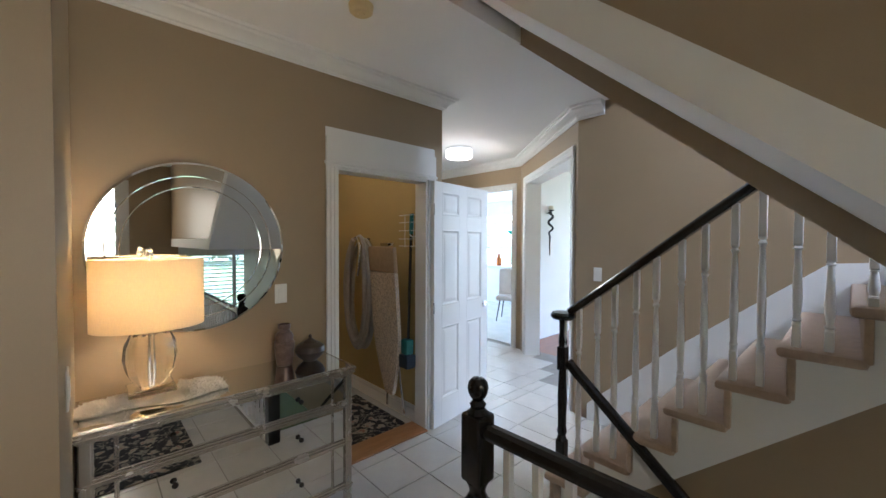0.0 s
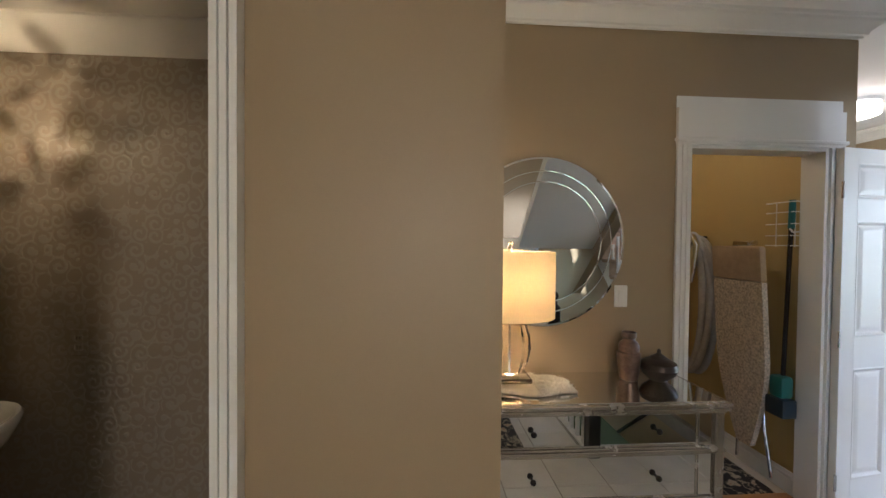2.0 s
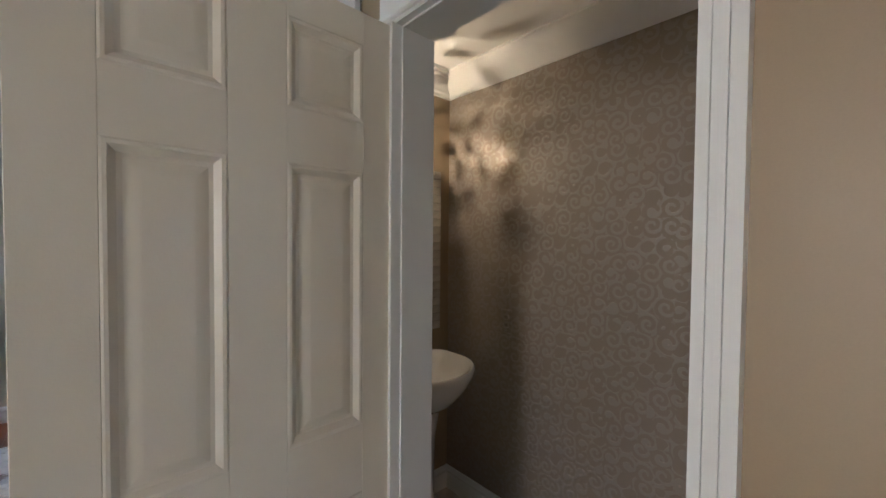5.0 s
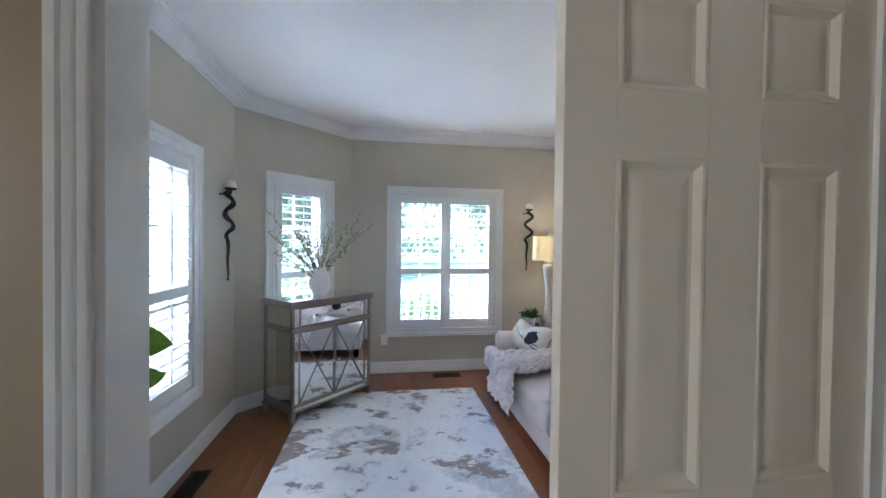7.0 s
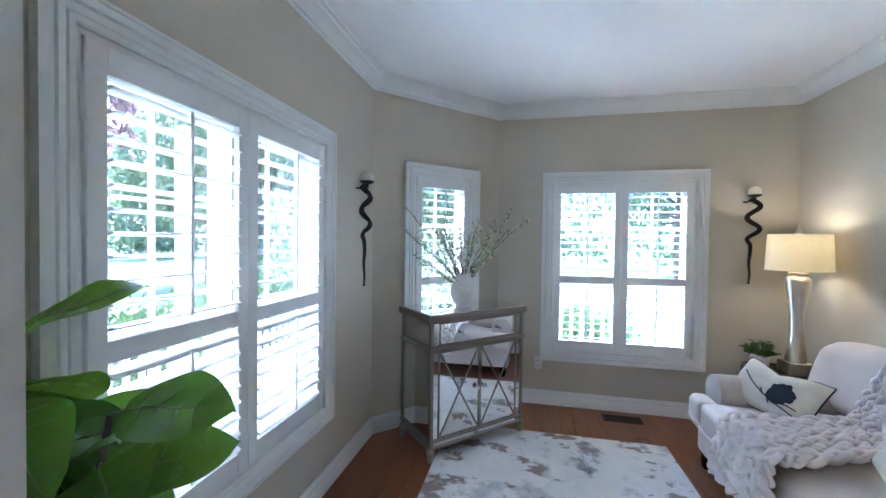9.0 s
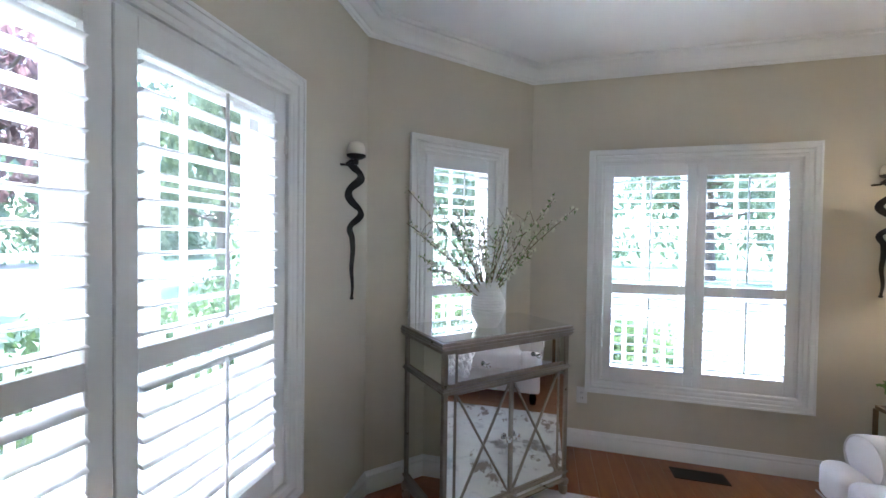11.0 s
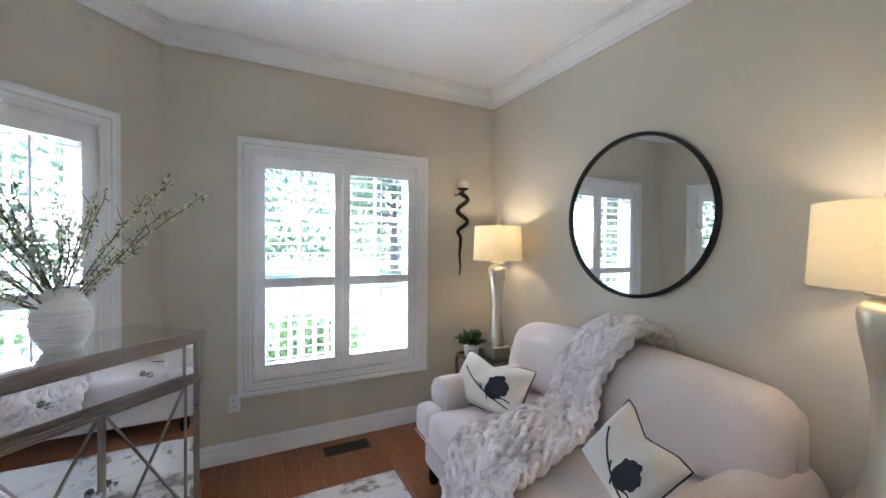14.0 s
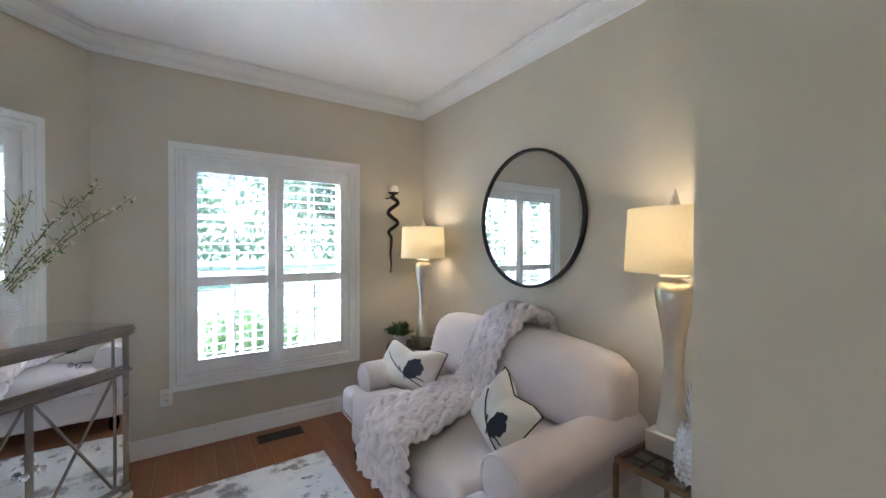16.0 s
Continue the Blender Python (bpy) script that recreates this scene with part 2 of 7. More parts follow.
def blotch_rug(name):
    """Pale rug with worn grey and brown patches."""
    m, t, b = principled(name)
    big = grain(t, 1.5, 9.0, 0.68)
    r1 = ramp(t, big.outputs["Fac"], [(0.34, (0.16, 0.145, 0.14)), (0.385, (0.34, 0.32, 0.315)), (0.42, (0.72, 0.71, 0.70)), (0.53, (0.80, 0.79, 0.775)), (0.60, (0.50, 0.50, 0.51)), (0.68, (0.70, 0.70, 0.70))])
    med = grain(t, 2.3, 10.0, 0.74, (0.8, 1.3, 1))
    r2 = ramp(t, med.outputs["Fac"], [(0.545, (0, 0, 0)), (0.57, (1, 1, 1))])
    mx = node(t, "ShaderNodeMix")
    mx.data_type = "RGBA"
    t.links.new(r2.outputs[0], mx.inputs[0])
    t.links.new(r1.outputs[0], mx.inputs[6])
    mx.inputs[7].default_value = (0.27, 0.215, 0.185, 1)
    t.links.new(mx.outputs[2], b.inputs["Base Color"])
    b.inputs["Roughness"].default_value = 0.95
    b.inputs["Sheen Weight"].default_value = 0.2
    f = grain(t, 420, 2.0)
    bp = node(t, "ShaderNodeBump", Strength=0.5, Distance=0.004)
    t.links.new(f.outputs["Fac"], bp.inputs["Height"])
    t.links.new(bp.outputs[0], b.inputs["Normal"])
    return m


def floral_rug(name):
    """Dark mat with pale flowers and vines."""
    m, t, b = principled(name)
    co = node(t, "ShaderNodeTexCoord")
    vo = node(t, "ShaderNodeTexVoronoi", Scale=14.0)
    vo.feature = "SMOOTH_F1"
    nz = grain(t, 18.0, 4.0)
    mixv = node(t, "ShaderNodeMix")
    mixv.data_type = "VECTOR"
    mixv.inputs[0].default_value = 0.12
    t.links.new(co.outputs["Object"], mixv.inputs[4])
    t.links.new(nz.outputs["Color"], mixv.inputs[5])
    t.links.new(mixv.outputs[1], vo.inputs["Vector"])
    r = ramp(t, vo.outputs["Distance"], [(0.12, (0.33, 0.16, 0.12)), (0.18, (0.42, 0.36, 0.27)), (0.3, (0.40, 0.35, 0.27)), (0.36, (0.02, 0.022, 0.03)), (0.52, (0.018, 0.02, 0.028)), (0.57, (0.36, 0.32, 0.25)), (0.62, (0.02, 0.022, 0.03))])
    t.links.new(r.outputs[0], b.inputs["Base Color"])
    b.inputs["Roughness"].default_value = 0.95
    return m


def wood_mat(name, dark, light, rough=0.35, stretch=(14, 1.2, 14), tint=0.14, coat=0.2):
    m, t, b = principled(name)
    n = grain(t, 3.0, 6.0, 0.62, stretch)
    r = ramp(t, n.outputs["Fac"], [(0.25, dark), (0.5, tuple((a + c) / 2 for a, c in zip(dark, light))), (0.75, light)])
    inf = node(t, "ShaderNodeObjectInfo")
    hs = node(t, "ShaderNodeHueSaturation")
    mr = node(t, "ShaderNodeMapRange")
    mr.inputs[3].default_value, mr.inputs[4].default_value = 1 - tint, 1 + tint
    t.links.new(inf.outputs["Random"], mr.inputs[0])
    t.links.new(mr.outputs[0], hs.inputs["Value"])
    t.links.new(r.outputs[0], hs.inputs["Color"])
    t.links.new(hs.outputs[0], b.inputs["Base Color"])
    b.inputs["Roughness"].default_value = rough
    b.inputs["Coat Weight"].default_value = coat
    b.inputs["Coat Roughness"].default_value = 0.25
    bp = node(t, "ShaderNodeBump", Strength=0.12, Distance=0.003)
    t.links.new(n.outputs["Fac"], bp.inputs["Height"])
    t.links.new(bp.outputs[0], b.inputs["Normal"])
    return m


DEN_PAINT = mat("den_wall_paint", (0.58, 0.53, 0.425), 0.62, var=0.03, scale=1.6, bump=0.06, bscale=340)
HALL_PAINT = mat("hall_wall_paint", (0.35, 0.270, 0.168), 0.42, var=0.04, scale=1.6, bump=0.06, bscale=340)
CLOSET_PAINT = mat("closet_wall_paint", (0.50, 0.37, 0.15), 0.6, var=0.04, scale=1.6, bump=0.06, bscale=340)
TRIM = mat("white_trim_paint", (0.80, 0.80, 0.78), 0.32, var=0.02, scale=3, bump=0.02, bscale=200)
SHUTTER = mat("white_shutter_paint", (0.82, 0.82, 0.81), 0.35, var=0.02, scale=5, bump=0.02, bscale=200)
DOORPAINT = mat("cream_door_paint", (0.84, 0.775, 0.645), 0.36, var=0.025, scale=3, bump=0.04, bscale=220)
CEILING = mat("ceiling_paint", (0.86, 0.85, 0.83), 0.85, var=0.02, scale=1.2, bump=0.12, bscale=300)
WALLPAPER = scroll_paper("scroll_wallpaper")
OAK = wood_mat("red_brown_floor_wood", (0.20, 0.066, 0.022), (0.30, 0.112, 0.04), 0.28, (9, 1.0, 9), 0.06)
THRESH = wood_mat("golden_threshold_wood", (0.30, 0.14, 0.05), (0.48, 0.25, 0.10), 0.35)
TILE = mat("cream_floor_tile", (0.66, 0.635, 0.59), 0.22, var=0.06, scale=5, bump=0.02, bscale=60, random_tint=0.05)
GROUT = mat("grey_grout", (0.30, 0.28, 0.25), 0.9, var=0.1, scale=9, bump=0.2, bscale=200)
MIRROR = mirror_mat("silvered_mirror")
ANTIQUE = mirror_mat("furniture_mirror", (0.80, 0.81, 0.79), 0.014)
CHAMPAGNE = mat("champagne_silver_leaf", (0.33, 0.285, 0.235), 0.30, metal=0.75, var=0.04, scale=12, bump=0.008, bscale=160)
SILVERFRAME = mat("silver_console_frame", (0.56, 0.53, 0.48), 0.26, metal=0.85, var=0.05, scale=14, bump=0.01, bscale=160)
SILVERLEAF = mat("silver_leaf", (0.70, 0.64, 0.53), 0.30, metal=0.95, var=0.06, scale=9, bump=0.03, bscale=30)
BLACKPAINT = mat("black_gloss_paint", (0.012, 0.011, 0.011), 0.22, var=0.1, scale=8, bump=0.02)
IRON = mat("wrought_iron", (0.025, 0.023, 0.022), 0.5, metal=0.5, var=0.2, scale=30, bump=0.15, bscale=140)
BRONZE = mat("bronze_metal", (0.20, 0.13, 0.075), 0.38, metal=0.85, var=0.15, scale=20)
CHROME = mat("chrome", (0.75, 0.76, 0.78), 0.1, metal=1.0, var=0.03, scale=10)
WAX = mat("cream_wax", (0.78, 0.72, 0.60), 0.5, var=0.03, scale=12)
LINEN = mat("sofa_linen", (0.69, 0.605, 0.55), 0.9, var=0.05, scale=5, bump=0.25, bscale=520, sheen=0.25)
KNIT = mat("chunky_chenille", (0.85, 0.765, 0.73), 0.95, var=0.06, scale=14, bump=0.6, bscale=330, sheen=0.4)
PILLOW = mat("cream_pillow_cloth", (0.76, 0.71, 0.61), 0.85, var=0.07, scale=7, bump=0.25, bscale=480, sheen=0.15)
INK = mat("charcoal_print", (0.018, 0.019, 0.028), 0.85, var=0.2, scale=40, bump=0.2, bscale=400)
PORCELAIN = mat("white_porcelain", (0.80, 0.79, 0.76), 0.12, var=0.02, scale=8, coat=0.5)
CERAMIC = mat("white_ceramic", (0.80, 0.79, 0.77), 0.35, var=0.02, scale=10, bump=0.03)
PLASTIC = mat("white_plastic", (0.80, 0.79, 0.76), 0.35, var=0.02, scale=20)


def leafy(m, through, colour):
    """Let a share of the light pass through thin leaves."""
    t = m.node_tree
    b, out = t.nodes["Principled BSDF"], t.nodes["Material Output"]
    tl, mx = node(t, "ShaderNodeBsdfTranslucent"), node(t, "ShaderNodeMixShader")
    tl.inputs[0].default_value = (*colour, 1)
    mx.inputs[0].default_value = through
    t.links.new(b.outputs[0], mx.inputs[1])
    t.links.new(tl.outputs[0], mx.inputs[2])
    t.links.new(mx.outputs[0], out.inputs[0])
    return m


LEAF = leafy(mat("leaf_green", (0.075, 0.16, 0.035), 0.45, var=0.35, scale=14, bump=0.1, bscale=80), 0.35, (0.16, 0.30, 0.05))
BIGLEAF = leafy(mat("fig_leaf_green", (0.075, 0.19, 0.026), 0.26, var=0.25, scale=9, bump=0.15, bscale=40, coat=0.3), 0.45, (0.27, 0.46, 0.04))
LEAFVEIN = leafy(mat("pale_leaf_vein", (0.22, 0.30, 0.07), 0.4, var=0.1, scale=20), 0.3, (0.3, 0.4, 0.06))
TWIG = mat("brown_twig", (0.17, 0.125, 0.07), 0.8, var=0.25, scale=40)
BLOSSOM = mat("cream_blossom", (0.72, 0.70, 0.55), 0.7, var=0.12, scale=60)
SHADE_WHITE = fabric_shade("linen_lampshade", (0.82, 0.76, 0.60), 0.42)
SHADE_CREAM = fabric_shade("cream_lampshade", (0.82, 0.72, 0.54), 0.38)
GLASS = glass_mat("window_glass", (0.96, 0.98, 0.97))
CLEAR = glass_mat("clear_glass", (0.96, 0.94, 0.90), False)
TINTGLASS = glass_mat("smoked_table_glass", (0.62, 0.63, 0.62))
RUG = blotch_rug("blotched_rug_pile")
FLORAL = floral_rug("floral_mat_pile")
CARPET = mat("beige_stair_carpet", (0.50, 0.37, 0.26), 0.95, var=0.12, scale=30, bump=0.7, bscale=400, sheen=0.3)
DARKSLOT = mat("dark_vent_metal", (0.024, 0.018, 0.014), 0.45, metal=0.4, var=0.1)
DUCT_SHADE = mat("duct_shade_black", (0.008, 0.007, 0.006), 0.9, var=0.1)

# ---- the large structure ----
CEIL, CROWN_Z = 2.72, 2.605


def wall(name, along, a0, a1, b0, b1, material, label, holes=(), z0=0.0, z1=CEIL):
    """A wall along x or y from a0 to a1, between b0 and b1, with holes (start, end, bottom, top) through it."""
    bm = bmesh.new()

    def block(s0, s1, lo, hi):
        if s1 - s0 > 1e-4 and hi - lo > 1e-4:
            p, q = ((s0, b0, lo), (s1, b1, hi)) if along == "x" else ((b0, s0, lo), (b1, s1, hi))
            shape_box(bm, p, q)

    at = a0
    for s0, s1, lo, hi in sorted(holes):
        block(at, s0, z0, z1)
        block(s0, s1, z0, lo)
        block(s0, s1, hi, z1)
        at = s1
    block(at, a1, z0, z1)
    return setting(name, bm, material, label, "wall")


BEIGE, BROWN = "beige painted plaster wall", "warm brown painted plaster wall"
# window openings: S, chamfer and E
WT = 0.16
wall("wall_south", "x", -2.20, 0.34, -5.08, -4.92, DEN_PAINT, BEIGE, [(-1.306, -0.143, 0.50, 2.016)])
wall("wall_east", "y", -4.035, -1.5, 1.225, 1.385, DEN_PAINT, BEIGE, [(-3.325, -2.085, 0.50, 2.016)])
wall("wall_den_west", "y", -4.92, -2.15, -2.20, -2.04, DEN_PAINT, BEIGE)
wall("wall_den_north", "x", -2.20, -1.12, -2.15, -2.085, DEN_PAINT, BEIGE)
wall("wall_den_return", "y", -2.085, -1.5, -1.18, -1.12, DEN_PAINT, BEIGE)
wall("wall_den_entry", "x", -1.12, 1.225, -1.57, -1.5, DEN_PAINT, BEIGE, [(-1.05, 0.526, 0.0, 2.32)])
# the slanted wall of the bay
bm = bmesh.new()
L = math.hypot(0.885, 0.885)
for s0, s1, lo, hi in ((0, 0.355, 0, CEIL), (0.355, 0.915, 0, 0.50), (0.355, 0.915, 2.016, CEIL), (0.915, L, 0, CEIL)):
    shape_box(bm, (s0, 0, lo), (s1, 0.16, hi))
ob = setting("wall_bay", bm, DEN_PAINT, "beige painted slanted bay wall", "wall")
ob.matrix_basis = pose(1.225, -4.035, 0, 0, 0, -135)

wall("wall_entry_hall", "x", -1.05, 3.0, -1.5, -1.43, HALL_PAINT, BROWN, [(-1.05, 0.526, 0.0, 2.32)])
wall("wall_powder_hall", "y", -1.5, 0.035, -1.10, -1.05, HALL_PAINT, BROWN, [(-1.215, -0.537, 0.0, 2.035)])
wall("wall_powder_inner", "y", -1.5, -0.03, -1.16, -1.10, WALLPAPER, "pearly scroll wallpaper on a wall", [(-1.215, -0.537, 0.0, 2.035)])
wall("wall_alcove", "x", -2.225, -1.10, -0.03, 0.035, HALL_PAINT, BROWN)
wall("wall_powder_north", "x", -2.0, -1.16, -0.10, -0.03, WALLPAPER, "pearly scroll wallpaper on a wall")
wall("wall_powder_west", "y", -2.085, -0.03, -2.10, -2.0, WALLPAPER, "taupe wallpaper with pearly scrolls")
wall("wall_powder_south", "x", -2.0, -1.18, -2.085, -2.02, HALL_PAINT, BROWN)
wall("wall_closet_front", "y", -0.03, 2.26, -2.30, -2.225, HALL_PAINT, BROWN, [(1.299, 2.101, 0.0, 2.035)])
wall("wall_closet_inner", "y", 0.9, 2.13, -2.36, -2.30, CLOSET_PAINT, "mustard yellow closet wall", [(1.299, 2.101, 0.0, 2.035)])
wall("wall_closet_north", "x", -3.9, -2.30, 2.13, 2.19, CLOSET_PAINT, "mustard yellow closet wall")
wall("wall_closet_south", "x", -3.9, -2.30, 0.84, 0.9, CLOSET_PAINT, "mustard yellow closet wall")
wall("wall_closet_back", "y", 0.84, 2.19, -3.96, -3.9, CLOSET_PAINT, "mustard yellow closet wall")
wall("wall_hall_corner", "x", -6.0, -2.30, 2.19, 2.26, HALL_PAINT, BROWN)
wall("wall_hall_end", "y", 2.19, 4.7, -6.06, -6.0, HALL_PAINT, BROWN)
wall("wall_kitchen_side", "x", -6.0, -3.1, 4.6, 4.7, HALL_PAINT, BROWN, [(-4.75, -3.24, 0.0, 2.30)])
wall("wall_stairs", "x", -1.535, 3.0, 3.255, 3.36, HALL_PAINT, BROWN, z1=5.2)
wall("wall_foyer", "y", -1.5, 3.36, 3.0, 3.12, HALL_PAINT, BROWN, [(-0.35, 0.55, 0.02, 2.45), (1.25, 2.75, 0.15, 1.35)], z1=2.7)
# unseen upper wall; its opening is added to hold the stairwell fill lamp
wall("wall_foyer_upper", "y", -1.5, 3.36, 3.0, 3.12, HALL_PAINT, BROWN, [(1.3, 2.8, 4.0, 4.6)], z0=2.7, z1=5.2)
bm = bmesh.new()
D = math.hypot(1.565, 1.345)
for s0, s1, lo, hi in ((0, 0.29, 0, CEIL), (0.29, 1.93, 2.33, CEIL), (1.93, D, 0, CEIL)):
    shape_box(bm, (s0, 0, lo), (s1, 0.20, hi))
ob = setting("wall_diagonal", bm, HALL_PAINT, "warm brown slanted hall wall with a wide opening", "wall")
DIAG = pose(-3.1, 4.6, 0, 0, 0, math.degrees(math.atan2(-1.345, 1.565)))
ob.matrix_basis = DIAG
# rooms beyond: dining corner and sitting room
WHITEWALL = mat("pale_room_paint", (0.72, 0.71, 0.68), 0.7, var=0.03, scale=2)
# the dining walls' window holes are unseen, added to let light in
wall("wall_dining_back", "x", -8.5, -3.6, 9.2, 9.3, WHITEWALL, "white dining room wall", [(-7.2, -4.6, 0.9, 2.3)])
wall("wall_dining_side", "y", 4.7, 9.2, -8.6, -8.5, WHITEWALL, "white dining room wall", [(5.2, 8.6, 0.5, 2.4)])
wall("wall_sitting_west", "y", 4.7, 9.2, -3.3, -3.2, WHITEWALL, "pale sitting room wall")
wall("wall_sitting_back", "x", -3.2, 3.0, 8.0, 8.1, WHITEWALL, "pale sitting room wall", [(-2.9, 0.5, 0.2, 2.4)])
wall("wall_sitting_east", "y", 3.36, 8.0, 3.0, 3.12, WHITEWALL, "pale sitting room wall", [(4.2, 7.0, 0.3, 2.3)])

# underside of the upper flight, the wall over its near edge and the beam along its far edge
SLOPE, SLOPE_X = 0.864, -1.125


def soffit_z(x):
    return CEIL - SLOPE * (x - SLOPE_X)


FOOT, UNDER = 0.36, soffit_z(0.36)
setting("stair_soffit", prism(bmesh.new(), [(SLOPE_X - 0.15, soffit_z(SLOPE_X - 0.15)), (SLOPE_X - 0.15, CEIL + 0.28), (FOOT, UNDER + 0.125), (3.0, UNDER + 0.125), (3.0, UNDER), (FOOT, UNDER)], 0.91, pose(0, 1.07, 0)), CEILING, "white sloping underside of the upper stairs", "stair soffit")
setting("wall_upper_stairs", prism(bmesh.new(), [(-1.28, soffit_z(-1.28) + 0.13), (-1.28, 3.1), (3.0, 3.1), (3.0, UNDER + 0.13), (FOOT, UNDER + 0.13)], 0.1, pose(0, 1.077, 0)), HALL_PAINT, "warm brown wall over the stairs", "wall")
setting("stair_beam", prism(bmesh.new(), [(SLOPE_X - 0.125, CEIL), (SLOPE_X - 0.125, CEIL + 0.25), (0.95, soffit_z(0.95) + 0.25), (0.95, soffit_z(0.95) - 0.108)], 0.12, pose(0, 1.982, 0)), HALL_PAINT, "brown sloping beam above the balusters", "beam")

# ceilings
bm = bmesh.new()
for lo, hi in (((-2.2, -5.1), (1.385, -1.43)), ((-8.6, -1.43), (-1.28, 9.3)), ((-1.28, -1.43), (3.12, 1.07)), ((-1.28, 2.10), (-1.12, 3.36)), ((-1.28, 1.07), (-1.24, 2.10)), ((-1.28, 3.36), (3.12, 9.3))):
    shape_box(bm, (*lo, CEIL), (*hi, CEIL + 0.1))
setting("ceiling", bm, CEILING, "smooth white painted ceiling", "ceiling")
setting("ceiling_powder_room", box((-2.0, -2.02, 2.40), (-1.16, -0.10, 2.5)), CEILING, "white powder room ceiling", "ceiling")
setting("ceiling_stairwell", box((-1.4, 0.9, 5.2), (3.12, 3.4, 5.3)), CEILING, "white stairwell ceiling", "ceiling")
wall("wall_stairwell_near", "x", -1.28, 3.0, 0.95, 1.0, HALL_PAINT, BROWN, z0=CEIL + 0.1, z1=5.2)
wall("wall_stairwell_end", "y", 2.10, 3.3, -1.17, -1.12, CEILING, "white stairwell wall", z0=CEIL + 0.1, z1=5.2)

# floors; the pieces on them are laid at the end
DEN_FLOOR = setting("floor_den", box((-2.2, -5.1, -0.12), (1.385, -1.5, -0.012)), OAK, "red-brown hardwood plank floor", "floor")
bm = bmesh.new()
for lo, hi in (((-6.0, -1.5), (-0.62, 4.7)), ((-0.62, -1.5), (3.12, 1.1)), ((-0.62, 2.1), (3.12, 3.36)), ((-8.6, 4.7), (-3.2, 9.3))):
    shape_box(bm, (*lo, -0.12), (*hi, -0.008))
HALL_FLOOR = setting("floor_hall", bm, GROUT, "cream ceramic tile floor with grey joints", "floor")
setting("floor_powder_room", box((-2.0, -2.02, -0.008), (-1.16, -0.10, 0.0)), TILE, "cream tile powder room floor", "floor")
setting("floor_kitchen", box((-8.5, 4.705, -0.008), (-3.3, 9.2, 0.0)), TILE, "cream tile dining corner floor", "floor")
setting("floor_closet", box((-3.9, 0.9, -0.008), (-2.30, 2.13, 0.0)), TILE, "cream tile closet floor", "floor")
setting("floor_sitting_room", box((-3.2, 3.2, -0.13), (3.0, 8.1, -0.01)), OAK, "red-brown wooden sitting room floor", "floor")

# basement well
bm = bmesh.new()
for lo, hi in (((-0.66, 1.06, -2.4), (3.0, 1.1, -0.12)), ((-0.66, 2.1, -2.4), (3.0, 2.14, -0.12)), ((-0.70, 1.06, -2.4), (-0.66, 2.14, -0.12)), ((-0.7, 1.06, -2.5), (3.0, 2.14, -2.4))):
    shape_box(bm, lo, hi)
setting("wall_basement_well", bm, HALL_PAINT, "brown painted basement stairwell", "wall")

# crown, baseboard
CROWN = [(0, 0), (0.010, 0), (0.014, 0.014), (0.026, 0.020), (0.032, 0.040), (0.052, 0.064), (0.074, 0.078), (0.080, 0.094), (0.096, 0.096), (0.100, 0.115), (0, 0.115)]
BASE = [(0, 0), (0.019, 0), (0.019, 0.080), (0.014, 0.088), (0.016, 0.102), (0.009, 0.112), (0.007, 0.126), (0, 0.126)]


def trim_run(name, profile, path, label, closed=False, z=0.0, material=TRIM):
    return setting(name, sweep(bmesh.new(), profile, [(x, y, z) for x, y in path], closed), material, label, "trim")


DEN_RING = [(-2.04, -2.15), (-2.04, -4.92), (0.34, -4.92), (1.225, -4.035), (1.225, -1.57), (-1.12, -1.57), (-1.12, -2.15)]
trim_run("crown_den", CROWN, DEN_RING, "white stepped crown moulding", True, CROWN_Z)
trim_run("baseboard_den", BASE, [(-1.12, -1.57), (-1.12, -2.15), (-2.04, -2.15), (-2.04, -4.92), (0.34, -4.92), (1.225, -4.035), (1.225, -1.57), (0.60, -1.57)], "white moulded baseboard")
trim_run("crown_alcove", [(o, u * 0.09 / 0.115) for o, u in CROWN], [(-1.05, -1.43), (-1.05, 0.035), (-2.225, 0.035), (-2.225, 2.26), (-6.0, 2.26)][::-1], "white stepped crown moulding", False, CROWN_Z + 0.025)
trim_run("crown_hall", CROWN, [(-1.30, 3.255), (-1.535, 3.255), (-3.1, 4.6), (-6.0, 4.6)], "white stepped crown moulding", False, CROWN_Z)
trim_run("baseboard_alcove", BASE, [(-2.225, 1.22), (-2.225, 0.035), (-1.05, 0.035), (-1.05, -0.48)], "white moulded baseboard")
trim_run("baseboard_closet", BASE, [(-2.36, 2.13), (-3.9, 2.13), (-3.9, 0.9)], "white moulded baseboard")
PCROWN = [(o * 1.1, u) for o, u in CROWN]
trim_run("crown_powder_room", PCROWN, [(-2.0, -2.02), (-1.18, -2.02)], "white stepped crown moulding", False, 2.285)
COVE = [(0, 0), (0.006, 0.0), (0.115, 0.104), (0.115, 0.115), (0, 0.115)]
trim_run("cove_powder_room", COVE, [(-1.18, -0.10), (-2.0, -0.10), (-2.0, -2.02)], "plain white sloping cove", False, 2.285)
trim_run("baseboard_powder_room", BASE, [(-1.18, -0.10), (-2.0, -0.10), (-2.0, -2.02), (-1.18, -2.02)], "white moulded baseboard")

# ---- casings ----
CASE = [(0, 0), (0, 0.012), (0.006, 0.016), (0.020, 0.016), (0.024, 0.011), (0.030, 0.016), (0.044, 0.018), (0.049, 0.013), (0.055, 0.020), (0.073, 0.022), (0.073, 0)]
LIE = Matrix.Rotation(radians(90), 4, "X")


